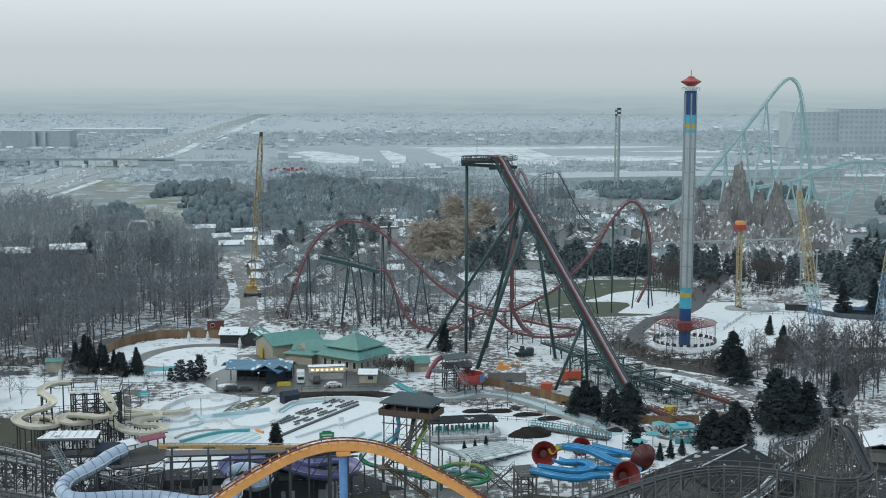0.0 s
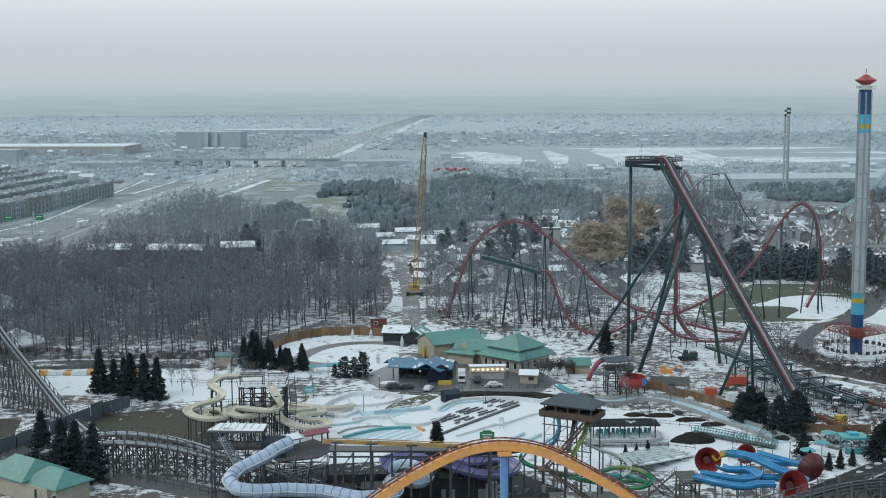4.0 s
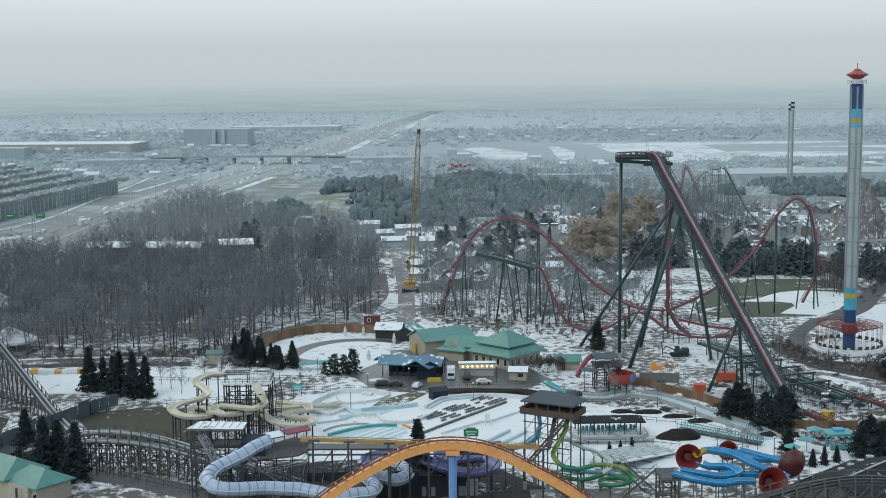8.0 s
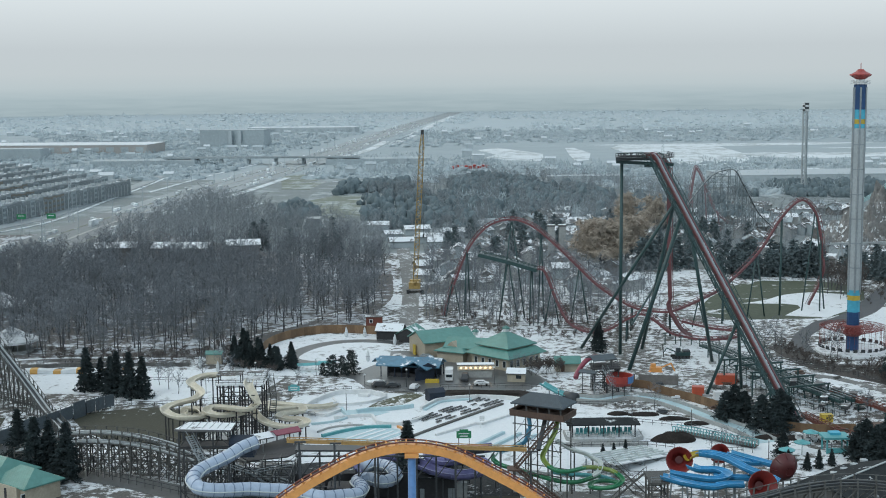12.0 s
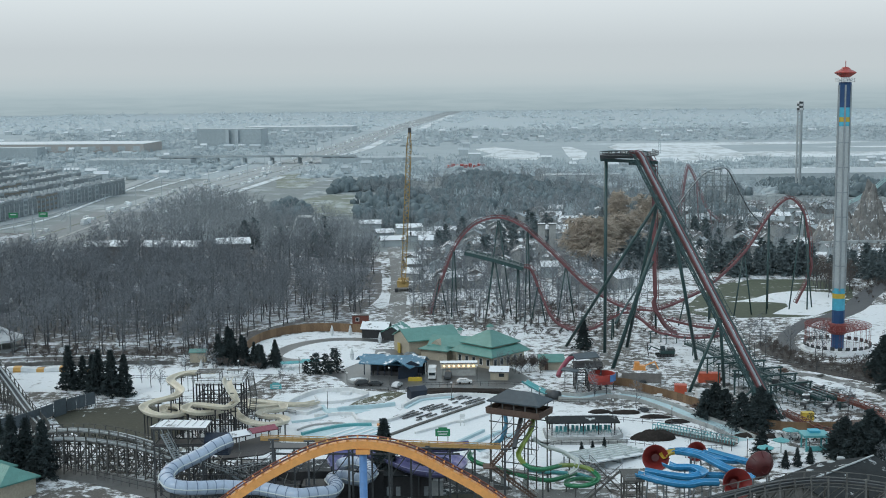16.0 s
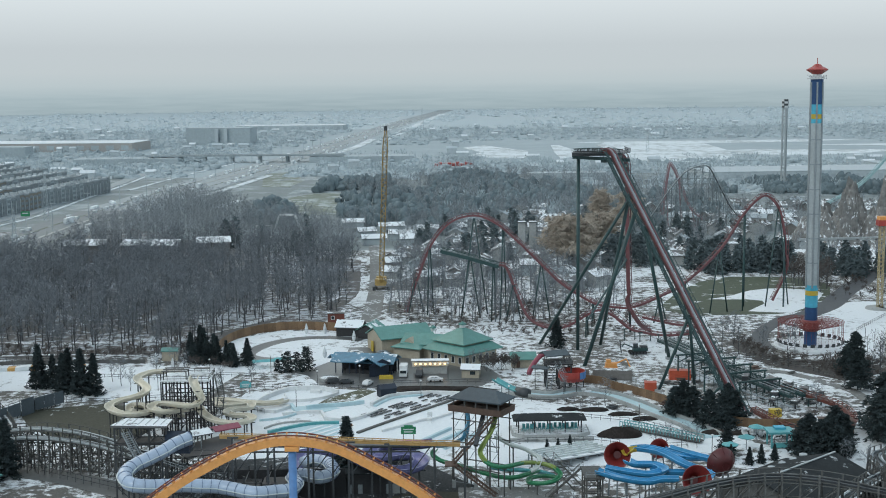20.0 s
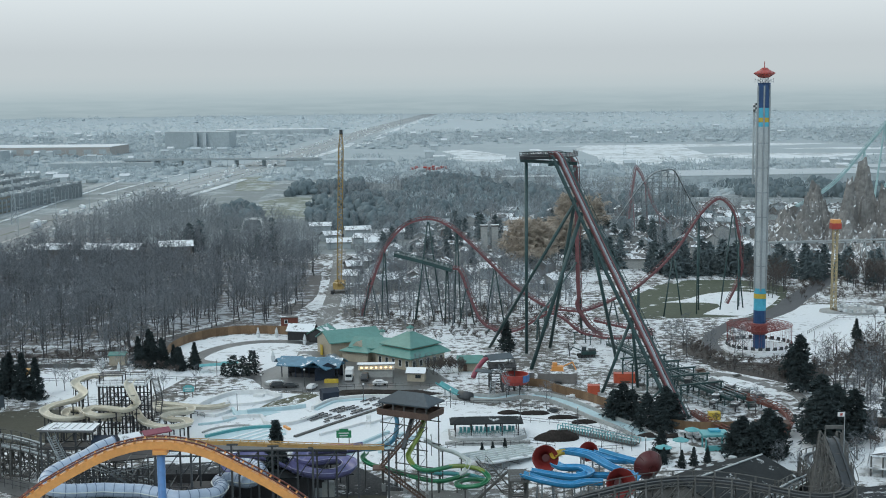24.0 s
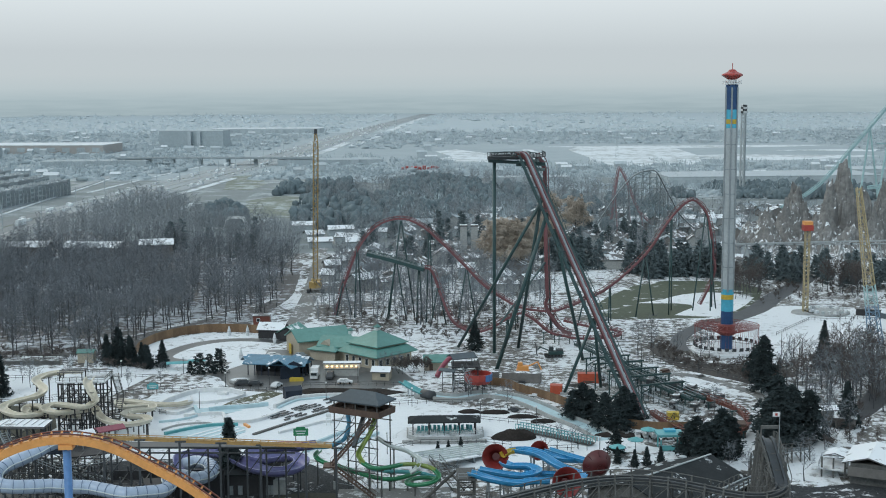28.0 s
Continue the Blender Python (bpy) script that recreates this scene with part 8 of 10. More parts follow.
for x, y in ((-46, 449), (-35, 435), (-43, 408), (-96, 402), (-89, 393.5)):
    copy_thing(wt, pose(x, y, 0)).scale = (0.6, 0.6, 0.62)
for x, y, w, mt_ in ((-49.5, 457.2, 2.4, "bright_red"), (-47.2, 456.8, 1.6, "white"), (-44.6, 456.4, 2.0, "slide_green")):
    solo("painted_panel", Shape().box((x, y - 0.6, 1.3), (w, 0.12, 2.2), -10), M[mt_], "small painted panel leaning on the board fence", "panel", (x, y, 0), "painted panels")


# ---- rides and buildings farther off ----
dt = thing("drop_tower", (282, 1045, 0), "tall pale lattice drop tower with a chequered top", "tower ride")
DX, DY = 284.0, 1045.0
for a in range(3):
    ca, sa = math.cos(a * 2.094 + 0.5), math.sin(a * 2.094 + 0.5)
    part("leg", Shape().rod((DX + 2.0 * ca, DY + 2.0 * sa, 0), (DX + 2.0 * ca, DY + 2.0 * sa, 66), 0.7, 6), M["pale_steel"], dt)
lat = Shape()
for k in range(22):
    for a in range(3):
        p = [(DX + 2.0 * math.cos(b_ * 2.094 + 0.5), DY + 2.0 * math.sin(b_ * 2.094 + 0.5)) for b_ in (a, a + 1)]
        lat.beam((*p[0], k * 3), (*p[1], k * 3 + 3), 0.35)
part("lattice", lat, M["pale_steel"], dt)
for k in range(4):
    for j in range(4):
        a = j * math.pi / 2 + 0.3
        part("check_panel", Shape().box((DX + 2.0 * math.cos(a), DY + 2.0 * math.sin(a), 66.5 + k * 1.7), (0.3, 2.9, 1.7), math.degrees(a)), M["white"] if (k + j) % 2 else M["dark_steel"], dt)
part("base", Shape().lathe([(0, 3), (5, 3), (6, 0)], (DX, DY, 0), 16), M["red_track"], dt)

lev = thing("teal_hyper_coaster", (380, 905, 0), "huge teal steel coaster hill on slanted columns", "roller coaster")
LV = [(262, 872, 3), (291.9, 880, 18.4), (320.6, 890, 46.2), (349.9, 900, 76.7), (362, 903, 90), (370.8, 905, 96.5), (377, 907, 95.5), (382.4, 908, 88), (388.1, 910, 66), (395, 912, 27.8), (400, 914, 8), (412, 918, 3), (440, 925, 12)]
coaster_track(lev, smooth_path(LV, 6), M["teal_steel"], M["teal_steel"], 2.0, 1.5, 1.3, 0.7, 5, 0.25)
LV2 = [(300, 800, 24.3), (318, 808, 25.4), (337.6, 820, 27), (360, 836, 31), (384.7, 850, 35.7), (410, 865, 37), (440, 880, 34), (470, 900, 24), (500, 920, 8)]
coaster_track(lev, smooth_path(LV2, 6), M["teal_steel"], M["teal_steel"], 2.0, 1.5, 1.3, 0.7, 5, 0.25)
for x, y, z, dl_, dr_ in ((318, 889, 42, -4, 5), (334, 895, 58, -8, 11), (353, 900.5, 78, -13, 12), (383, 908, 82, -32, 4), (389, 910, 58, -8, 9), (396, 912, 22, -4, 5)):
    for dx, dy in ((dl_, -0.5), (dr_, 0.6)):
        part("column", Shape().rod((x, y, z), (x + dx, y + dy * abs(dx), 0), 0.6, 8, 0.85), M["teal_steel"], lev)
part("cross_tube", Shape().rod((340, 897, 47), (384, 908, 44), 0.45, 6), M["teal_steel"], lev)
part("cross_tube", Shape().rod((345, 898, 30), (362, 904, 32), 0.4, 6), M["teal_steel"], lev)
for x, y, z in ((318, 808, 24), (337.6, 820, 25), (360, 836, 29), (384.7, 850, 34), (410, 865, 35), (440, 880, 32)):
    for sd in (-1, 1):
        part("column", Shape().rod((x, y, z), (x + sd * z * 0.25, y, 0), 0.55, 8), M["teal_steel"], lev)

# Artificial mountain.
mt = Shape()
gx, gy = 150, 96
peaks = [(246, 690, 47, 15), (230, 672, 24, 14), (262, 668, 34, 13), (276, 660, 26, 12), (212, 676, 26, 13), (288, 676, 25, 14), (200, 664, 18, 12), (238, 648, 16, 16), (268, 646, 17, 18), (222, 694, 34, 15), (256, 684, 38, 10), (238, 684, 40, 9), (270, 690, 36, 12), (206, 690, 24, 12), (226, 656, 20, 9), (252, 656, 22, 10), (284, 652, 18, 10), (194, 682, 16, 9)]
for j in range(gy + 1):
    for i in range(gx + 1):
        x, y = 186 + 118 * i / gx, 632 + 84 * j / gy
        h = 0
        for px, py, ph, pr in peaks:
            d = math.hypot(x - px, (y - py) * 0.9) / pr
            h = max(h, ph * (1 - d**1.05) if d < 1 else 0)
        rid = 1 - abs(noise.noise(Vector((x * 0.11, y * 0.09, 3)))) * 2.2
        rid2 = 1 - abs(noise.noise(Vector((x * 0.27, y * 0.22, 8)))) * 2.2
        q = rid * 7 + rid2 * 6 + noise.noise(Vector((x * 0.8, y * 0.7, 2))) * 3.5 + (4 if noise.noise(Vector((x * 0.2, y * 0.13, 5))) > 0.12 else 0)
        e = min(1, i / 3, (gx - i) / 3, j / 2, (gy - j) / 3)
        mt.v.append((x, y, max(0, (h * 0.66 + q * (0.2 + h / 40)) * e - 0.2)))
mt.f = [(j * (gx + 1) + i, j * (gx + 1) + i + 1, (j + 1) * (gx + 1) + i + 1, (j + 1) * (gx + 1) + i) for j in range(gy) for i in range(gx)]
solo("artificial_mountain", mt, M["crag"], "craggy grey-brown artificial mountain streaked with snow", "mountain", (245, 670, 0))

# Far timber colour has haze mixed in.
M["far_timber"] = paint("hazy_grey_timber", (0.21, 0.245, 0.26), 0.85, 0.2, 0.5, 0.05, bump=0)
wf = thing("far_wooden_hill", (150, 735, 0), "distant wooden coaster hill greyed with painted haze", "roller coaster")
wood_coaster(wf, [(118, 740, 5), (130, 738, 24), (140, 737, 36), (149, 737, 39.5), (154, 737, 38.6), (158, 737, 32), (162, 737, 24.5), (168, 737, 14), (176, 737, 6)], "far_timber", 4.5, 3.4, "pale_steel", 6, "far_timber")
rf_ = thing("far_red_coaster", (145, 765, 0), "distant red coaster track paled with painted haze", "roller coaster")
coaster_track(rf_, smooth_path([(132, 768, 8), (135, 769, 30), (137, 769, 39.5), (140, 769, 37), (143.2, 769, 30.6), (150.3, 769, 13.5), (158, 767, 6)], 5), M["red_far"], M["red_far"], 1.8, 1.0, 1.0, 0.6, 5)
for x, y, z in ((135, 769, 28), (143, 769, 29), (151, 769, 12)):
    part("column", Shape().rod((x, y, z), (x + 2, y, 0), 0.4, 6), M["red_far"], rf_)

kd = thing("red_drop_ride", (166, 492, 0), "yellow lattice tower with a red ride car near the top", "tower ride")
for sx in (-0.8, 0.8):
    for sy in (-0.8, 0.8):
        part("leg", Shape().beam((163.6 + sx, 484 + sy, 0), (163.6 + sx, 484 + sy, 32), 0.3), M["mast_yellow"], kd)
lat = Shape()
for k in range(20):
    z = k * 1.6
    for a_, b_ in (((-0.8, -0.8), (0.8, -0.8)), ((0.8, -0.8), (0.8, 0.8)), ((0.8, 0.8), (-0.8, 0.8)), ((-0.8, 0.8), (-0.8, -0.8))):
        lat.beam((163.6 + a_[0], 484 + a_[1], z), (163.6 + b_[0], 484 + b_[1], z + 1.6), 0.16)
part("lattice", lat, M["mast_yellow"], kd)
part("ride_car", Shape().box((163.6, 484, 33.2), (3.6, 3.6, 2.2)), M["bright_red"], kd, "red ride car")
part("car_top", Shape().box((163.6, 484, 35.0), (3.2, 3.2, 1.4)), M["orange"], kd)
part("base_ring", Shape().lathe([(0, 0.8), (5, 0.8), (5.4, 0)], (163.6, 484, 0), 20), M["concrete"], kd)

sk = thing("sky_swing_mast", (168, 421, 0), "leaning lattice mast, blue below and yellow above", "tower ride")


def lattice_mast(o, A_, B_, w0, w1, secs):
    A_, B_ = Vector(A_), Vector(B_)
    d = (B_ - A_).normalized()
    s_ = d.cross(Vector((0, 1, 0))).normalized()
    u_ = s_.cross(d)
    n_ = 24

    def at(k, c):
        w = w0 + (w1 - w0) * k / n_
        return A_.lerp(B_, k / n_) + s_ * c[0] * w + u_ * c[1] * w

    cc = [(-1, -1), (1, -1), (1, 1), (-1, 1)]
    for k0, k1, m_ in secs:
        sh = Shape()
        for k in range(k0, k1):
            for i in range(4):
                sh.beam(at(k, cc[i]), at(k + 1, cc[i]), 0.3).beam(at(k, cc[i]), at(k + 1, cc[(i + 1) % 4]), 0.15).beam(at(k, cc[i]), at(k, cc[(i + 1) % 4]), 0.15)
        part("mast_section", sh, M[m_], o)


lattice_mast(sk, (168.5, 421.5, 0), (166.5, 438, 52), 1.9, 0.7, [(0, 6, "mast_blue"), (6, 9, "teal_steel"), (9, 24, "mast_yellow")])
sk2 = thing("sky_swing_mast", (194, 424, 0), "blue lattice mast of the sky swing", "tower ride")
lattice_mast(sk2, (193, 424, 0), (207, 440, 52), 1.9, 0.7, [(0, 10, "mast_blue"), (10, 24, "mast_yellow")])
for x, y in ((226, 545), (240, 560), (249.5, 560), (216, 540)):
    o = thing("lamp_mast", (x, y, 0), "tall pale lamp mast with cross arms", "street lamp", "lamp masts")
    part("pole", Shape().rod((x, y, 0), (x, y, 15), 0.35, 6), M["pale_steel"], o)
    part("arm", Shape().beam((x - 2, y, 13.4), (x + 2, y, 13.4), 0.4), M["pale_steel"], o)
    part("lamp_head", Shape().box((x, y, 15.2), (1.6, 0.6, 0.6)), M["white"], o)
# Pale trestles of a ride before the mountain.
tg = thing("pale_steel_trestle", (205, 590, 0), "pale steel trestles of a suspended ride", "ride")
for k in range(9):
    x = 170 + k * 9
    part("frame", Shape().beam((x - 3, 596, 0), (x, 596, 13), 0.6).beam((x + 3, 596, 0), (x, 596, 13), 0.6).beam((x - 5, 596, 13), (x + 5, 596, 13), 0.6), M["pale_steel"], tg)
part("rail", Shape().beam((165, 596, 13.4), (248, 596, 14.6), 0.7), M["pale_steel"], tg)


def block(name, x, y, w, d, h, rz, wall, roof, label, floors=0, bays=0, cat="building", group="", win=("glass", 0.55), parapet=True):
    """A flat-roofed building with a parapet and rows of windows on the side that faces the park."""
    o = thing(name, (x, y, 0), label, cat, group)
    part("wall", Shape().box((x, y, h / 2), (w, d, h), rz), M[wall], o)
    part("roof", Shape().box((x, y, h + 0.3), (w + 0.6, d + 0.6, 0.6), rz), M[roof], o)
    ca, sa = math.cos(radians(rz)), math.sin(radians(rz))
    for f in range(floors):
        for k in range(bays):
            t = (k + 0.5) / bays - 0.5
            px, py = x + ca * t * w + sa * (d / 2), y + sa * t * w - ca * (d / 2)
            fh = h / floors
            part("window", Shape().box((px, py, fh * (f + 0.5)), (w / bays * win[1], 0.5, fh * 0.5), rz), M[win[0]], o)
    return o


# Haze painted into the far glass, walls and roofs lifts and greys them.
M["far_glass"] = paint("hazed_window_glass", (0.36, 0.41, 0.43), 0.3, 0.1, 0.3, 0.02, bump=0)
M["far_wall"] = paint("hazed_pale_wall", (0.45, 0.495, 0.515), 0.8, 0.1, 0.3, 0.02, bump=0)
M["far_roof"] = paint("hazed_snowy_roof", (0.43, 0.47, 0.49), 0.8, 0.08, 0.3, 0.02, bump=0)
M["far_tan"] = paint("hazed_tan_wall", (0.37, 0.35, 0.33), 0.8, 0.1, 0.3, 0.02, bump=0)
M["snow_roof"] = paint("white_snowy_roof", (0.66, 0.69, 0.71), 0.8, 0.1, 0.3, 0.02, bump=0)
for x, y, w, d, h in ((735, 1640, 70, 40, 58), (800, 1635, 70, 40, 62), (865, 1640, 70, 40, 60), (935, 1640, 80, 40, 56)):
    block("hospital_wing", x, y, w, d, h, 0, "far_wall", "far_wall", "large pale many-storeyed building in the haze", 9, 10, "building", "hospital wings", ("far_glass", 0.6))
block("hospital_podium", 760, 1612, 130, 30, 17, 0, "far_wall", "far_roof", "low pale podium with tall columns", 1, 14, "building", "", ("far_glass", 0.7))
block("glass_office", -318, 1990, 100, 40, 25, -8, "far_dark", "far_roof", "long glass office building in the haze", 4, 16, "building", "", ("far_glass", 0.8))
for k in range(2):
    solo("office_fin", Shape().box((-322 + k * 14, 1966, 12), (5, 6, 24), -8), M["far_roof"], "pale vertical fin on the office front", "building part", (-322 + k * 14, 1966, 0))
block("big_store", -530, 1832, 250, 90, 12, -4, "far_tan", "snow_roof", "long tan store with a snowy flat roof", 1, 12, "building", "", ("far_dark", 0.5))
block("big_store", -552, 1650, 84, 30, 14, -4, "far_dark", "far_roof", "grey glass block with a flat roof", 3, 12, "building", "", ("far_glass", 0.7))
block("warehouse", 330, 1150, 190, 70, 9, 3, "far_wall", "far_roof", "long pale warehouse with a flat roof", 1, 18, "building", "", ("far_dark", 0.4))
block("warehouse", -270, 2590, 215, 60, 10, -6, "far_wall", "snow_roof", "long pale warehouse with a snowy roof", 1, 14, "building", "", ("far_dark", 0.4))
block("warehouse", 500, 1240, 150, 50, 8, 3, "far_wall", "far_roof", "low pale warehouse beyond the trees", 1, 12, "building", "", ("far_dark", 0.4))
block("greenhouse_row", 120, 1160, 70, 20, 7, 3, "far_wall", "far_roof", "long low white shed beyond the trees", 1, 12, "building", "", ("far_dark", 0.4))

# Terrace colours are muted with painted haze.
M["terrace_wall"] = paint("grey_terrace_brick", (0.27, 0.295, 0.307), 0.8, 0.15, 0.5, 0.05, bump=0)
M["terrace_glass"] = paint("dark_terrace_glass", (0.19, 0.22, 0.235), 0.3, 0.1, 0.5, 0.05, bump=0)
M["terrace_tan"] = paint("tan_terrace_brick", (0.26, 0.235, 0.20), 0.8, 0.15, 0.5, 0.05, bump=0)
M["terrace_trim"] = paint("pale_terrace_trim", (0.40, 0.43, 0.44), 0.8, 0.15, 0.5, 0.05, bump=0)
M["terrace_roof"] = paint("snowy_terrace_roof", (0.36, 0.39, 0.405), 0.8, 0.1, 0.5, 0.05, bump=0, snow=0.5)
# Terraced houses beside the motorway, each with its roof and windows.
rng = random.Random(14)
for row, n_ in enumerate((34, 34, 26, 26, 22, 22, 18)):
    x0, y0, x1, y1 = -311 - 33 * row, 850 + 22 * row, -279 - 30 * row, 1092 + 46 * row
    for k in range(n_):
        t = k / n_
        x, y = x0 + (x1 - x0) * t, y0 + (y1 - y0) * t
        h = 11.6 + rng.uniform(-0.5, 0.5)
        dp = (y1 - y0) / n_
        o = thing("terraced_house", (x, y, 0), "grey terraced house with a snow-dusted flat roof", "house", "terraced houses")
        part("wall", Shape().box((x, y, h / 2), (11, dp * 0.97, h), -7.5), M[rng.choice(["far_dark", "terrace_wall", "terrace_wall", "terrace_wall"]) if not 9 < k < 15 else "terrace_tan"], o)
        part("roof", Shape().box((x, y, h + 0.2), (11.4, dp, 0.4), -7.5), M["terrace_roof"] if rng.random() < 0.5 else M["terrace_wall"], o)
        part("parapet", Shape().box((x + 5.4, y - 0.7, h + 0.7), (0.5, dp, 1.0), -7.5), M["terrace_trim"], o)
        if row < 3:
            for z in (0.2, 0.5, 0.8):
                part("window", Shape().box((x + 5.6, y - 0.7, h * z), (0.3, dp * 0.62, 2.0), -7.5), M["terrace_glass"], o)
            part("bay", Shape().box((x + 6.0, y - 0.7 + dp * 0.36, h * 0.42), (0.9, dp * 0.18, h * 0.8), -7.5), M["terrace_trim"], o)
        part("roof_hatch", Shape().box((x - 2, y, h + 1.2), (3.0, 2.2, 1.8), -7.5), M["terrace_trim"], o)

ov = thing("motorway_overpass", (-215, 1564, 0), "pale concrete bridge over the motorway", "bridge")
part("deck", Shape().box((-215, 1500, 8), (230, 16, 1.4), -4), M["far_dark"], ov)
part("parapet", Shape().box((-215, 1491.5, 9.4), (230, 0.6, 1.2), -4), M["terrace_trim"], ov)
for k in range(6):
    part("pier", Shape().box((-295 + k * 32, 1502, 3.6), (3, 10, 7.4), -4), M["far_dark"], ov)
for x, sd in ((-350, 1), (-80, -1)):
    part("embankment", Shape().prism([(x - 60, 1480), (x + 60, 1480), (x + 60, 1520), (x - 60, 1520)], 0, 6.5), M["far_dark"], ov)

rs_ = thing("red_trailers", (22, 1372, 0), "bright red trailers in a far yard", "trailers", kind="stuff")
for k in range(9):
    part("trailer", Shape().box((4 + k * 4.6, 1360 + (k % 3) * 6, 2.4 + (k % 2)), (3.6, 10, 4)), M["bright_red"], rs_)

M["car_mix"] = paint("pale_car_paint", (0.66, 0.69, 0.70), 0.4, 0.45, 0.05, 0.02, bump=0, jitter=0.3)
tra = Shape()
hp = smooth_path([(x, y, 0) for x, y in HIGHWAY], 10)
hs = even_path(hp, 9)
for p, (a, u) in zip(hs, path_frames(hs)):
    if p.y < 620 or p.y > 3200:
        continue
    for _ in range(2):
        o_ = rng.choice([-24, -20, -16, -12, -8, 8, 12, 16, 20, 24])
        if rng.random() < 0.42:
            c = p + a * o_
            big = rng.random() < 0.12
            tra.box((c.x, c.y + rng.uniform(-3, 3), 1.0 if not big else 2.0), (2.3, 5.4 if not big else 14, 1.7 if not big else 3.8), math.degrees(math.atan2(a.y, a.x)))
tagged(new("far_traffic", bare_mesh("far_traffic", tra, M["car_mix"])), "cars standing on the distant motorway lanes", "cars", kind="stuff")
for k in range(16):
    p = hs[min(len(hs) - 1, 18 + k * 8)]
    if p.y < 1900:
        o = thing("road_lamp", (p.x - 4, p.y, 0), "tall pale lamp post on the motorway median", "street lamp", "motorway lamps")
        part("pole", Shape().rod((p.x - 4, p.y, 0), (p.x - 4, p.y, 17), 0.22, 6), M["far_dark"], o)
        part("arm", Shape().beam((p.x - 6.5, p.y, 17), (p.x - 1.5, p.y, 17), 0.3), M["far_dark"], o)
for x, y, h in ((-10, 2000, 52), (-230, 690, 24), (-262, 860, 30), (270, 1600, 30)):
    o = thing("lattice_pylon", (x, y, 0), "slender grey mast in the haze", "pylon", "masts")
    s = Shape()
    w = h * 0.06
    for sx in (-1, 1):
        s.beam((x + sx * w, y, 0), (x + sx * w * 0.25, y, h), 0.35 if h > 40 else 0.3)
    for k in range(8):
        s.beam((x - w * (1 - k * 0.09), y, h * k / 8), (x + w * (0.91 - k * 0.09), y, h * (k + 1) / 8), 0.3)
    part("lattice", s, M["far_dark"], o)
for x, y in ((-276, 800), (-258, 802)):
    o = thing("motorway_sign", (x, y, 0), "green motorway sign on a gantry", "sign", "motorway signs")
    part("post", Shape().beam((x, y, 0), (x, y, 9), 0.4), M["pale_steel"], o)
    pnl = part("panel", Shape().box((x, y - 0.3, 10), (5.6, 0.3, 3.2)), M["slide_green"], o)
    part("lettering_bar", Shape().box((x, y - 0.5, 10.4), (3.6, 0.1, 0.5)), M["white"], pnl)

# Village of low houses behind the coaster, each a thing.
rng = random.Random(77)
VILLAGE = [(-30, 560), (60, 520), (150, 530), (210, 560), (330, 700), (320, 880), (120, 900), (20, 840), (-20, 700)]
for x, y, s, a in scatter(VILLAGE, 17, 78, 0.6, 1.0, 0.66):
    if (186 < x < 300 and 628 < y < 720) or (80 < x < 270 and y < 606):
        continue
    w, d, h, rz = rng.uniform(7, 15) * s, rng.uniform(6, 9), rng.uniform(3, 5.5), rng.choice([0, 15, -20, 60, 85, 40])
    o = thing("park_building", (x, y, 0), "small park building with a snowy gable roof", "building", "village buildings")
    part("wall", Shape().house((x, y, 0), w, d, h, 2.0, rz), M[rng.choice(["trailer", "concrete", "concrete", "far_dark", "concrete", "far_dark"])], o)
    part("roof", Shape().gable((x, y, h + 0.1), w + 1.2, d + 1.4, 2.3, rz), M[rng.choice(["roof_snow", "roof_part", "roof_part", "roof_part", "far_dark"])], o)
    if rng.random() < 0.5:
        part("chimney", Shape().box((x + 1, y, h + 2.4), (0.9, 0.9, 1.6)), M["trailer"], o)
for x, y, w, rz in ((-181, 650, 20, 4), (-147, 646, 28, -6), (-118, 656, 16, 10)):
    o = thing("snowy_shed", (x, y, 0), "long low shed with a snow-covered roof among trees", "building", "sheds in the wood")
    part("wall", Shape().box((x, y, 4.4), (w, 14, 8.8), rz), M["trailer"], o)
    part("roof", Shape().gable((x, y, 8.9), w + 1.5, 15, 2.4, rz), M["roof_snow"], o)
tw = thing("stone_gate_towers", (42, 640, 0), "pair of pale square stone towers", "tower")
for x in (38.5, 44):
    part("tower", Shape().box((x, 640, 9), (3.2, 3.2, 18)), M["concrete"], tw)
    part("cap", Shape().box((x, 640, 18.4), (3.8, 3.8, 0.8)), M["roof_snow"], tw)

# Far suburbs: houses and trees too many to count.
rng = np.random.default_rng(5)


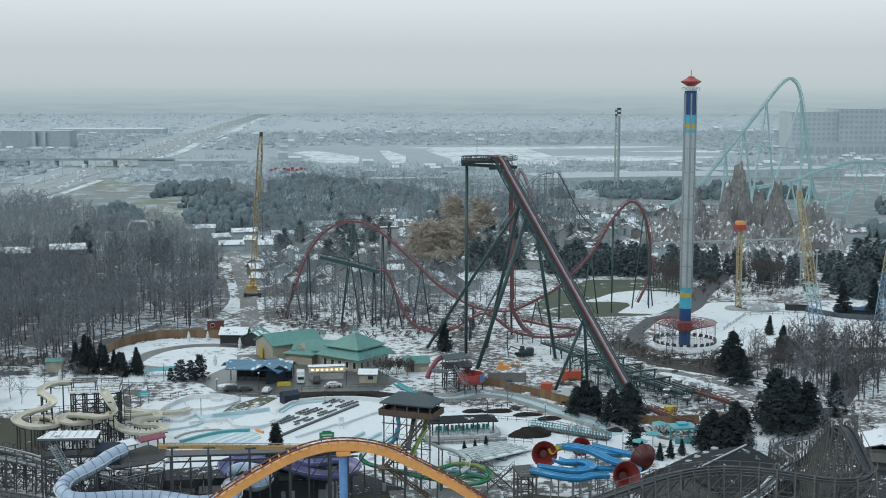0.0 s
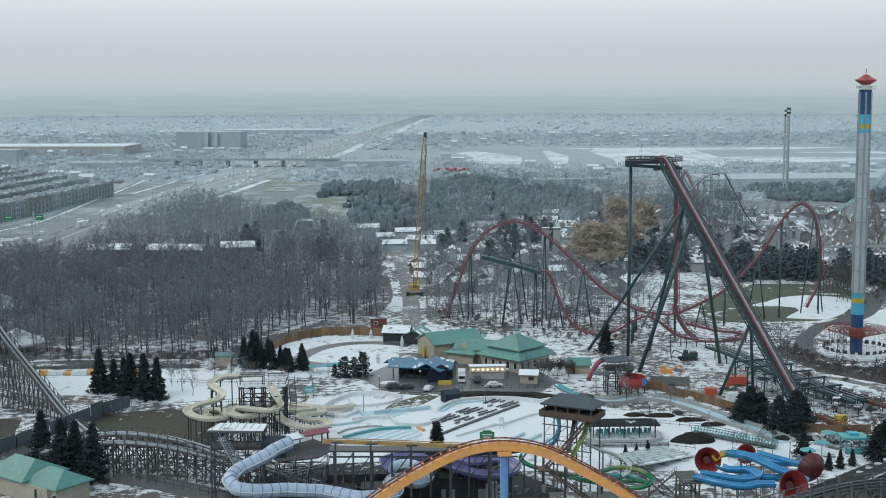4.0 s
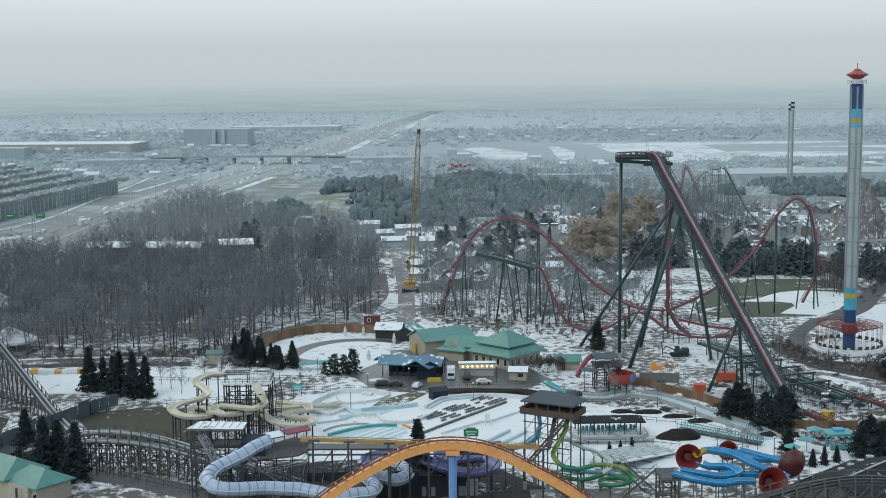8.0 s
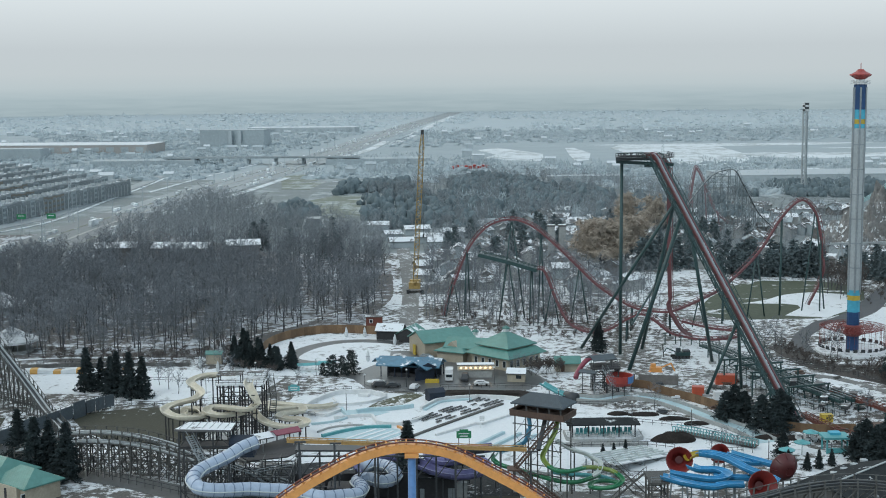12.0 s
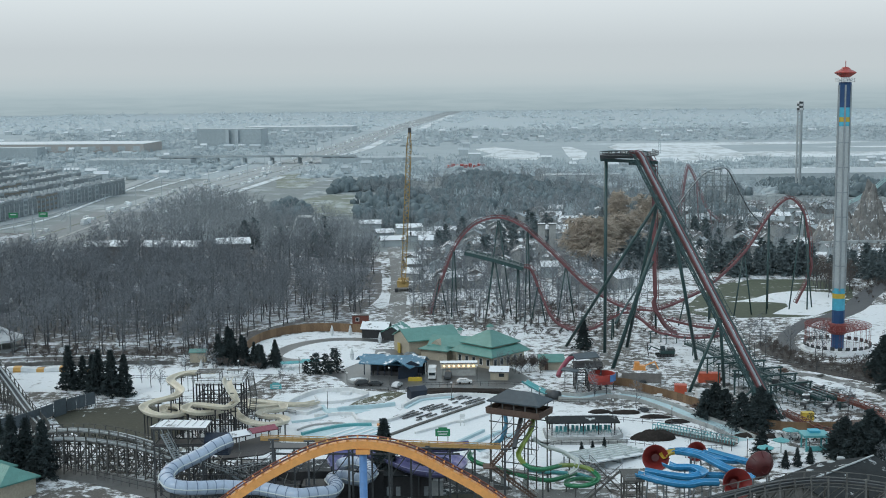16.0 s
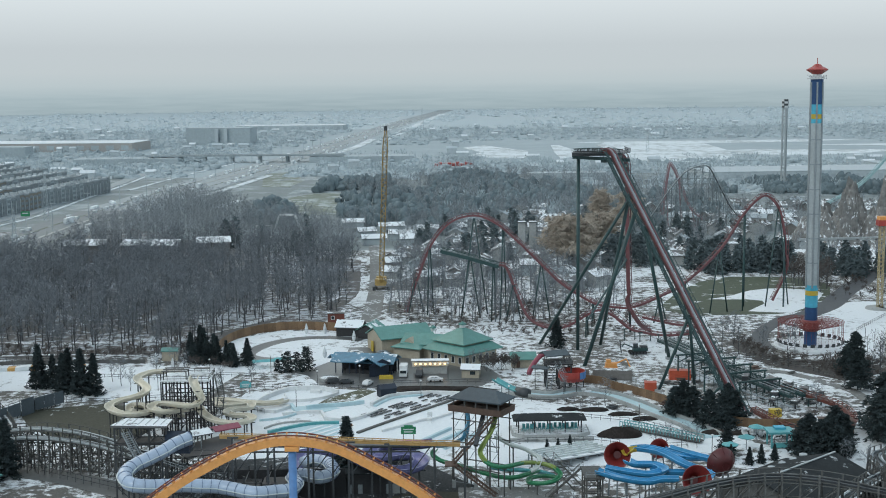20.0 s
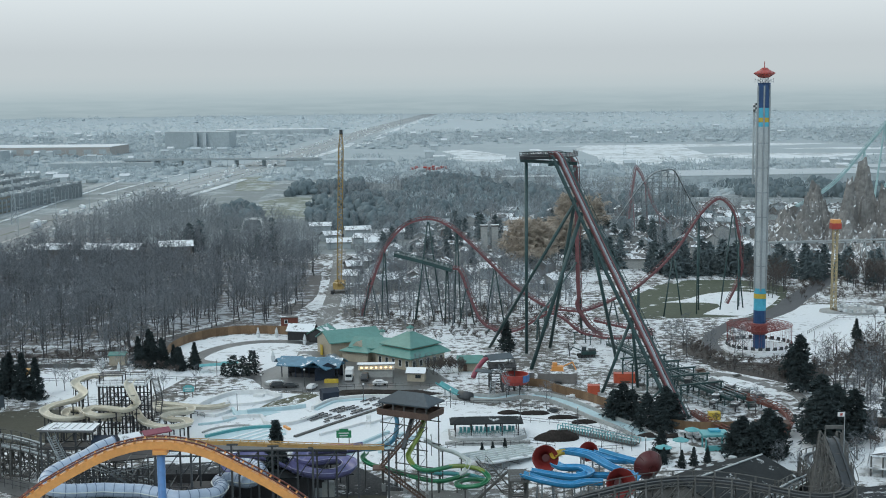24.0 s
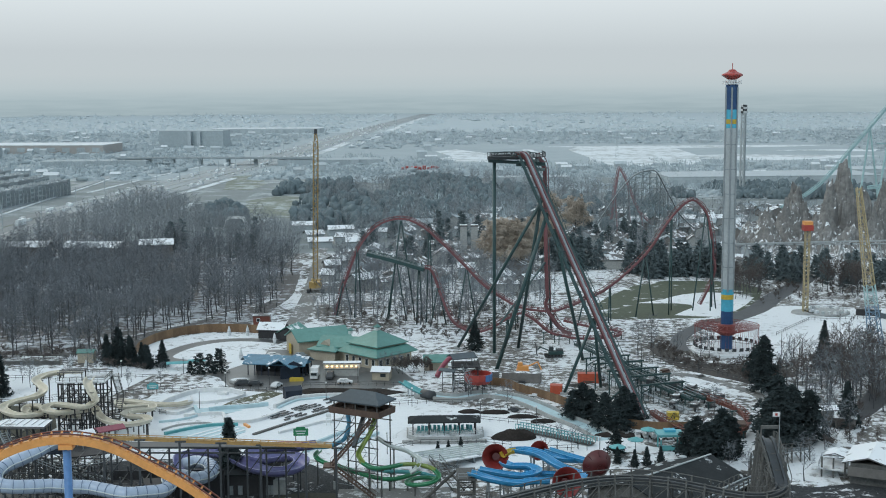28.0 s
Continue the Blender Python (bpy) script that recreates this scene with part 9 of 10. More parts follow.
def far_houses(name, count, y0, y1, seed, wall, roof, size=1.0):
    r = np.random.default_rng(seed)
    y = y0 + (y1 - y0) * r.random(count) ** 1.3
    x = (r.random(count) - 0.5) * 2 * (y * 0.46 + 120)
    keep = np.ones(count, bool)
    for i in range(count):
        hx = np.interp(y[i], [p[1] for p in HIGHWAY], [p[0] for p in HIGHWAY])
        if abs(x[i] - hx) < 60 or (y[i] < 2000 and 60 < x[i] < 640 and y[i] > 1440):
            keep[i] = False
    x, y = x[keep], y[keep]
    m_ = len(x)
    w, d, h, g_ = r.uniform(8, 20, m_) * size, r.uniform(8, 14, m_) * size, r.uniform(4, 8, m_), r.uniform(1.5, 3, m_)
    base = np.array([[-1, -1, 0], [1, -1, 0], [1, 1, 0], [-1, 1, 0], [-1, -1, 1], [1, -1, 1], [1, 1, 1], [-1, 1, 1]], float)
    v = base[None] * np.stack([w / 2, d / 2, h], 1)[:, None]
    v[:, :, 0] += x[:, None]
    v[:, :, 1] += y[:, None]
    t = np.array([[0, 1, 5], [0, 5, 4], [1, 2, 6], [1, 6, 5], [2, 3, 7], [2, 7, 6], [3, 0, 4], [3, 4, 7]])
    o = tagged(new(name), "pale suburban houses spread into the haze", "houses", kind="stuff")
    a_ = new("walls", np_mesh("walls", v.reshape(-1, 3), (t[None] + 8 * np.arange(m_)[:, None, None]).reshape(-1, 3), wall))
    rb_ = np.array([[-1.1, -1.15, 0], [1.1, -1.15, 0], [1.1, 1.15, 0], [-1.1, 1.15, 0], [-1.1, 0, 1], [1.1, 0, 1]], float)
    v = rb_[None] * np.stack([w / 2, d / 2, g_], 1)[:, None]
    v[:, :, 0] += x[:, None]
    v[:, :, 1] += y[:, None]
    v[:, :, 2] += h[:, None]
    t = np.array([[0, 1, 5], [0, 5, 4], [2, 3, 4], [2, 4, 5], [1, 2, 5], [3, 0, 4]])
    b_ = new("roofs", np_mesh("roofs", v.reshape(-1, 3), (t[None] + 6 * np.arange(m_)[:, None, None]).reshape(-1, 3), roof))
    for q in (a_, b_):
        q.parent = o
        tagged(q, kind="stuff")


far_houses("far_suburb", 110, 1250, 2700, 6, M["far_wall"], M["snow_roof"], 0.7)
far_houses("far_suburb", 80, 1250, 2600, 7, M["far_roof"], M["far_wall"], 0.7)


def clump(seed, sides=8, height=7.0, wide=4.6):
    """A far bare tree: ragged low lobes of twigs with loose tips."""
    r = random.Random(seed)
    v, t = [], []
    for _ in range(4):
        cx, cy, q = r.uniform(-4, 4), r.uniform(-4, 4), r.uniform(0.5, 0.95)
        n_ = len(v)
        for z, w in ((0.05, 1.0), (0.6, 0.75)):
            for k in range(sides):
                a = k * math.tau / sides + r.uniform(-0.3, 0.3)
                e = wide * w * q * r.uniform(0.45, 1.3)
                v.append((cx + e * math.cos(a), cy + e * math.sin(a), height * z * q * r.uniform(0.7, 1.35)))
        v.append((cx + r.uniform(-1, 1), cy + r.uniform(-1, 1), height * q))
        for k in range(sides):
            i0, i1 = n_ + k, n_ + (k + 1) % sides
            t += [(i0, i1, i1 + sides), (i0, i1 + sides, i0 + sides), (i0 + sides, i1 + sides, n_ + 2 * sides)]
    for _ in range(14):
        c = Vector((r.uniform(-5, 5), r.uniform(-5, 5), r.uniform(2, 6)))
        n_ = len(v)
        v += [tuple(c + Vector((-0.35, 0, 0))), tuple(c + Vector((0.35, 0.1, 0))), tuple(c + Vector((r.uniform(-1.2, 1.2), r.uniform(-1, 1), r.uniform(1.2, 3.0))))]
        t.append((n_, n_ + 1, n_ + 2))
    return arrays((v, t))


CLUMPS = [clump(s, 8, 3.6, 6.0) for s in range(51, 59)]
# Far woods carry haze in their colour.
M["wood_hazed"] = paint("hazed_bare_woods", (0.395, 0.45, 0.472), 0.9, 0.2, 0.2, 0.012, bump=0)


def far_trees(name, count, y0, y1, seed, mat_, half=0.46, scale=(0.6, 1.5), thresh=-0.25, freq=0.004, clear=50):
    r = random.Random(seed)
    sp = []
    while len(sp) < count:
        y = y0 + (y1 - y0) * r.random() ** 1.2
        x = r.uniform(-1, 1) * (y * half + 120)
        hx = float(np.interp(y, [p[1] for p in HIGHWAY], [p[0] for p in HIGHWAY]))
        if abs(x - hx) < clear or noise.noise(Vector((x * freq, y * freq * 0.5, seed))) < thresh or (y > 1440 and y < 2000 and 60 < x < 640):
            count -= 1 if r.random() < 0.25 else 0
            continue
        sp.append((x, y, r.uniform(*scale), r.uniform(0, 6.28)))
    return forest(name, CLUMPS, sp, mat_, "bare woods and garden trees with haze painted into their colour", "woodland", smooth=True)


# Farthest woods get a heavier haze tint in the paint.
M["wood_hazed_far"] = paint("far_hazed_woods", (0.50, 0.56, 0.585), 0.9, 0.12, 0.2, 0.012, bump=0)
far_trees("far_woods", 4200, 1250, 2600, 3, M["wood_hazed"])
far_trees("far_woods", 2600, 2500, 4500, 8, M["wood_hazed_far"])
far_trees("far_woods", 900, 820, 1350, 4, M["wood_hazed"], thresh=0.05, freq=0.01, half=0.2, clear=130)


# ---- trees near the rides ----
KINDS = [tree_thing("spruce_tree", t, M["bark"], M["needle"], "tall dark green spruce tree standing in snow", "tree", "spruces") for t in SPRUCE]
GROUPS = [[(-123.7, 371, 1.3, 0), (-113.5, 365, 1.3, 90), (-119.5, 371, 1.0, 33), (-105.5, 362, 1.2, 200), (123, 317, 1.2, 30), (139, 386, 1.2, 60), (197, 461, 1.4, 0), (18.1, 299.1, 0.28, 0), (-66, 398, 0.7, 0), (59.5, 288, 0.4, 0), (-76.5, 401, 0.9, 0), (-82, 410, 1.0, 50)],
          [(-116, 368, 1.1, 40), (-109, 361.5, 1.35, 130), (-121.4, 300, 1.25, 20), (-110.5, 288, 1.3, 60), (209, 459, 1.5, 80), (20.6, 298.3, 0.32, 40), (23.6, 299.7, 0.36, 70), (-78, 405, 0.9, 0), (66, 286, 0.45, 0), (-84, 415, 1.0, 30), (-74, 404, 0.7, 80)],
          [(-113.5, 287, 1.4, 30), (-105.5, 284, 1.35, 170), (-28.2, 275, 1.52, 10), (119, 380, 1.0, 10), (-80, 402, 0.8, 5), (69.6, 288, 0.4, 9), (63, 285, 0.42, 3), (33, 420, 1.1, 0), (-86, 408, 0.9, 0), (-70.6, 396.6, 0.75, 20), (-67, 402, 0.8, 70)]]
for k, gsp in zip(KINDS, GROUPS):
    plant(k, gsp)
PK = [tree_thing("pine_tree", t, M["bark"], M["needle"], "broad dark pine tree beside the track", "tree", "pines") for t in PINE]
PG = [[(57, 330, 0.95, 0), (61.2, 318.4, 0.95, 50), (66.5, 320.8, 1.05, 20), (78.7, 291.6, 1.0, 0), (60.4, 295.6, 0.6, 0), (104.5, 303, 1.45, 10), (117.8, 376, 1.25, 0), (111.5, 355, 1.15, 140)  ], [(59, 327, 0.85, 30), (85, 293, 1.15, 80), (80.5, 288.5, 0.95, 12), (103, 309.6, 1.55, 0), (109, 304, 1.3, 100), (114.5, 373, 0.9, 0), (88, 294.5, 0.9, 0)], [(54.5, 329, 0.8, 70), (64, 316, 0.85, 10), (77, 291, 0.9, 45), (83, 290, 1.0, 30), (100.5, 301, 1.45, 0), (-72, 400, 0.7, 0), (-84, 402, 0.7, 0), (69, 324, 0.8, 0)]]
for k, gsp in zip(PK, PG):
    plant(k, gsp)
HK = [tree_thing("evergreen_bush", t, M["bark"], M["needle"], "dense egg-shaped evergreen bush by the drive", "bush", "evergreen bushes") for t in HEDGE]
plant(HK[0], [(-53, 388, 1.0, 0), (-47.3, 390, 1.15, 120)])
plant(HK[1], [(-50, 388.4, 0.95, 60), (-56, 389, 0.6, 0)])
BK = [tree_thing("bare_tree", t, M["bark"], M["twig"], "leafless deciduous tree with fine grey twigs", "tree", "bare trees") for t in BARE]
BG = [[(-100, 372, 0.6, 0), (-92, 384, 0.55, 60), (-88, 392, 0.6, 30), (126, 341, 1.1, 0), (113, 305, 0.8, 0), (118, 330, 0.9, 70), (148, 376, 1.1, 0), (98.5, 272.7, 0.75, 0), (83.8, 280.4, 0.5, 0), (47, 300, 0.45, 0), (104, 398, 0.8, 0), (38, 341, 0.55, 9), (3, 384, 0.5, 0), (86, 410, 0.8, 0)], [(-84, 386, 0.5, 9), (-96, 366, 0.5, 4), (133, 339.5, 1.1, 0), (116, 312, 0.8, 0), (124, 334, 1.0, 0), (130, 359, 1.0, 40), (50, 298, 0.45, 9), (97, 402, 0.75, 20), (92, 330, 0.6, 0), (-62, 372, 0.5, 0), (8, 385, 0.5, 0), (92, 420, 0.8, 0)],
      [(-104, 378, 0.5, 2), (140, 346, 1.1, 60), (120, 306, 0.8, 60), (111, 297, 0.6, 0), (142, 364, 1.1, 0), (122, 366, 0.9, 0), (52, 301, 0.4, 30), (108, 404, 0.7, 20), (28, 352, 0.5, 0), (-70, 366, 0.5, 0), (6, 388, 0.45, 0), (138, 332, 1.0, 0)], [(146, 358, 1.0, 10), (133, 337, 1.0, 80), (54, 299, 0.4, 0), (44, 298, 0.42, 0), (90, 405, 0.7, 0), (87, 276, 0.5, 0), (-94, 296, 0.4, 0), (150, 338, 1.1, 0)]]
for k, gsp in zip(BK, BG):
    plant(k, gsp)
# Groves between the coaster loops and round the village.
GROVE = [(-24, 478), (20, 452), (34, 470), (70, 500), (66, 560), (30, 620), (-24, 640), (-26, 540)]
mid = scatter(GROVE, 6.6, 61, 0.6, 1.0)
mw = tagged(new("coaster_grove"), "leafless trees standing between the coaster loops", "woodland", kind="stuff")
forest("trunks", [arrays(t[0]) for t in THIN], mid, M["twig"], "", "", parent=mw)
forest("twigs", [arrays(t[1]) for t in THIN], mid, M["twig"], "", "", parent=mw)
VTREES = scatter([(-24, 640), (60, 560), (150, 560), (340, 700), (340, 900), (60, 900), (-24, 800)], 11, 62, 0.6, 1.0, 0.8)
VTREES = [s for s in VTREES if not (184 < s[0] < 306 and 626 < s[1] < 722) and not (84 < s[0] < 168 and s[1] < 606)]
mw = tagged(new("village_trees"), "leafless trees among the park buildings", "woodland", kind="stuff")
forest("trunks", [arrays(t[0]) for t in THIN], VTREES, M["twig_hazed"], "", "", parent=mw)
forest("twigs", [arrays(t[1]) for t in THIN], VTREES, M["twig_hazed"], "", "", parent=mw)
RTREES = scatter([(128, 400), (150, 396), (205, 402), (214, 420), (170, 408), (132, 412)], 5.0, 67, 0.4, 0.7, 0.6) + scatter([(118, 344), (134, 338), (160, 352), (166, 392), (130, 394), (120, 372)], 5.2, 68, 0.55, 1.05, 0.85) + scatter([(134, 330), (260, 360), (300, 420), (300, 470), (250, 440), (212, 400), (140, 396)], 5.6, 66, 0.6, 1.15, 0.85)
mw = tagged(new("right_grove"), "leafless trees and shrubs along the park's edge", "woodland", kind="stuff")
forest("trunks", [arrays(t[0]) for t in THIN], RTREES, M["bark"], "", "", parent=mw)
forest("twigs", [arrays(t[1]) for t in THIN], RTREES, M["brush"], "", "", parent=mw)


YTREES = scatter([(143, 520), (150, 514), (157, 528), (166, 546), (160, 562), (146, 552)], 4.4, 91, 0.6, 0.95, 0.9) + scatter([(186, 532), (200, 520), (210, 540), (206, 562), (194, 558)], 4.6, 92, 0.6, 1.0, 0.9)
mw = tagged(new("yard_grove"), "dense brown leafless trees beside the yard road", "woodland", kind="stuff")
forest("trunks", [arrays(t[0]) for t in BARE], YTREES, M["bark"], "", "", parent=mw)
forest("twigs", [arrays(t[1]) for t in BARE], YTREES, M["brush"], "", "", parent=mw)


UNDER = [[(91, 424), (97, 428), (99.4, 409), (102, 398), (109.5, 394.5), (128, 391), (126, 376), (111.5, 366), (108, 372), (102, 378.6), (96.6, 386.7), (92.7, 398), (91.5, 412)], [(104, 300), (114, 294), (126, 300), (134, 330), (128, 346), (112, 344), (108, 318)], [(-20, 452), (20, 432), (60, 444), (70, 470), (60, 500), (0, 520), (-22, 500)], [(76, 300), (92, 308), (94, 330), (80, 330)], [(120, 346), (160, 340), (170, 392), (126, 392)], [(-90, 396), (-72, 390), (-66, 404), (-84, 416)], [(-150, 408), (-98, 408), (-84, 414), (-82, 444), (-92, 440), (-100, 424), (-150, 424)]]
UNDER += [[(150, 500), (180, 506), (212, 492), (216, 540), (190, 556), (164, 548)], [(126, 396), (150, 392), (200, 396), (206, 420), (150, 404)]]
us = [s for k, poly in enumerate(UNDER) for s in scatter(poly, (2.6, 3.4, 4.6, 4.5, 5.0, 4.0, 3.4, 5.0, 4.6)[k], 160 + k, 0.5, 1.2, 0.85)]
us += [(x + dx, y + dy, 1.7, dx * 3) for x, y in ((9, 385), (12.4, 387.4), (15.6, 386)) for dx, dy in ((0, 0), (0.9, 0.5), (-0.8, 0.7), (0.3, -0.8))]
br = tagged(new("brush"), "low brown leafless brush on banks and under trees", "bushes", kind="stuff")
forest("stems", [arrays(t[0]) for t in SHRUB], us, M["bark"], "", "", parent=br)
forest("twigs", [arrays(t[1]) for t in SHRUB], us, M["brush"], "", "", parent=br)


def pines(name, poly, step, seed, mat_, lo, hi, kinds, keep=1.0, label="dark pines in dense groups"):
    sp = scatter(poly, step, seed, lo, hi, keep)
    return forest(name, [(np.concatenate([a[0], b[0]]), np.concatenate([a[1], b[1] + len(a[0])])) for a, b in ((arrays(t[0]), arrays(t[1])) for t in kinds)], sp, mat_, label, "woodland")


pines("pine_belt", [(160, 566), (186, 560), (196, 590), (166, 600)], 6, 82, M["needle_hazed"], 0.8, 1.4, BELT, 0.8)
pines("pine_belt", [(192, 548), (250, 536), (262, 590), (200, 596)], 7.5, 83, M["needle_hazed"], 0.7, 1.25, BELT, 0.6)
pines("pine_belt", [(214, 500), (250, 490), (258, 520), (222, 528)], 6.5, 84, M["needle_hazed"], 0.9, 1.4, BELT, 0.7)
pines("pine_belt", [(116, 575), (156, 577), (162, 604), (114, 602)], 6, 71, M["needle_hazed"], 1.0, 1.6, BELT)
pines("pine_belt", [(250, 480), (290, 470), (330, 520), (320, 600), (262, 590)], 7, 72, M["needle_hazed"], 1.0, 1.7, BELT)
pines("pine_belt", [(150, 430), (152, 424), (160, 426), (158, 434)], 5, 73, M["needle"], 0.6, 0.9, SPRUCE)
pines("pine_belt", [(80, 590), (110, 610), (140, 620), (100, 650), (76, 630)], 9, 74, M["needle_hazed"], 1.0, 1.5, BELT, 0.6)
pines("pine_belt", [(-20, 640), (70, 600), (130, 660), (170, 720), (100, 800), (0, 780)], 15, 81, M["needle_hazed"], 0.8, 1.4, BELT, 0.55)


def grove(seed):
    """A knot of far evergreen crowns: domed, uneven, some leaning together."""
    r = random.Random(seed)
    v, t = [], []
    for _ in range(7):
        cx, cy, top, wide = r.uniform(-5, 5), r.uniform(-5, 5), r.uniform(3.5, 9.5), r.uniform(2.0, 4.2)
        n_, sides = len(v), 7
        for z, w in ((0.02, 0.8), (0.32, 1.0), (0.64, 0.94), (0.88, 0.6)):
            for k in range(sides):
                a = k * math.tau / sides + r.uniform(-0.35, 0.35)
                e = wide * w * r.uniform(0.6, 1.3)
                v.append((cx + e * math.cos(a), cy + e * math.sin(a), top * z + r.uniform(-0.6, 0.6)))
        v.append((cx + r.uniform(-0.5, 0.5), cy, top))
        for j in range(3):
            for k in range(sides):
                i0, i1 = n_ + j * sides + k, n_ + j * sides + (k + 1) % sides
                t += [(i0, i1, i1 + sides), (i0, i1 + sides, i0 + sides)]
        t += [(n_ + 3 * sides + k, n_ + 3 * sides + (k + 1) % sides, n_ + 4 * sides) for k in range(sides)]
    return arrays((v, t))


FARWOOD = [grove(s) for s in range(61, 69)]
for k, (poly, step, lo, hi, keep) in enumerate((([(-120, 1045), (-97, 1058), (-74, 1074), (-41, 1090), (-43, 1170), (-118, 1095)], 7.5, 0.8, 1.4, 1.0), ([(-9, 830), (-2, 1130), (27, 1215), (94, 1110), (120, 1000), (66, 815)], 8.5, 0.7, 1.4, 0.9), ([(-66, 818), (-77, 1030), (24, 1045), (10, 749)], 11, 0.6, 1.3, 0.65),
                                               ([(-118, 812), (-96, 812), (-94, 832), (-120, 832)], 6, 1.5, 2.0, 1.0), ([(215, 1000), (239, 1077), (299, 1100), (440, 1060), (430, 970), (271, 990)], 8, 0.7, 1.3, 0.9), ([(330, 700), (560, 760), (560, 900), (420, 860)], 12, 0.7, 1.4, 0.6), ([(60, 800), (130, 980), (210, 960), (200, 820), (120, 760)], 12, 0.6, 1.3, 0.5))):
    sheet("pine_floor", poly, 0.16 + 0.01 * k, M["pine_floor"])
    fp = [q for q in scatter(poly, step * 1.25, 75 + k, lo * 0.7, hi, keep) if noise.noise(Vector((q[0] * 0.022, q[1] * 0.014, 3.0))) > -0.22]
    forest("far_pines", FARWOOD, fp, M["needle_hazed_far"], "hazy dark trees in dense groups", "woodland", smooth=True)
FW = [s for s in scatter([(-80, 1040), (20, 760), (130, 800), (240, 980), (120, 1200), (20, 1220)], 10, 64, 0.7, 1.1, 0.75)]
mw = tagged(new("far_bare_trees"), "leafless trees between the far pines", "woodland", kind="stuff")
forest("trunks", [arrays(t[0]) for t in THIN], FW, M["twig_hazed"], "", "", parent=mw)
forest("twigs", [arrays(t[1]) for t in THIN], FW, M["twig_hazed"], "", "", parent=mw)
for x, y, w, rz in ((-38, 706, 13, 8), (-22, 726, 16, -12), (-44, 742, 10, 20), (-8, 752, 12, 0), (-30, 768, 15, 10), (12, 790, 11, -15), (-54, 792, 13, 5)):
    o = thing("park_building", (x, y, 0), "small park building with a snowy gable roof", "building", "village buildings")
    part("wall", Shape().house((x, y, 0), w, 8, 3.6, 1.8, rz), M["far_dark"], o)
    part("roof", Shape().gable((x, y, 3.7), w + 1.2, 9.4, 2.1, rz), M["roof_snow"], o)
SERVICE = [q for q in scatter([(-64, 690), (-40, 690), (6, 700), (20, 760), (10, 830), (-66, 830)], 7.5, 69, 0.5, 0.95, 0.8) if abs(q[0] - float(np.interp(q[1], (640, 712, 800), (-34, -36, -20)))) > 5]
mw = tagged(new("service_trees"), "leafless trees round the buildings by the service road", "woodland", kind="stuff")
forest("trunks", [arrays(t[0]) for t in THIN], SERVICE, M["twig_hazed"], "", "", parent=mw)
forest("twigs", [arrays(t[1]) for t in THIN], SERVICE, M["twig_hazed"], "", "", parent=mw)
# White steel ride frame standing among the trees.
wf = thing("white_ride_frame", (-90, 745, 0), "white steel ride frame rising above bare trees", "ride")
for y in (742, 748):
    part("arch", Shape().beam((-99, y, 0), (-94, y, 13), 0.7).beam((-94, y, 13), (-85, y, 13), 0.7).beam((-85, y, 13), (-80, y, 0), 0.7), M["white"], wf)
part("cross_beam", Shape().beam((-108, 745, 7), (-97, 745, 7), 0.6).beam((-108, 745, 0), (-108, 745, 7.4), 0.6).beam((-103, 745, 0), (-103, 745, 7), 0.5), M["white"], wf)
pines("wood_pines", [(-140, 690), (-60, 640), (-50, 720), (-120, 800)], 26, 80, M["needle_hazed"], 1.2, 1.8, BELT, 0.5)
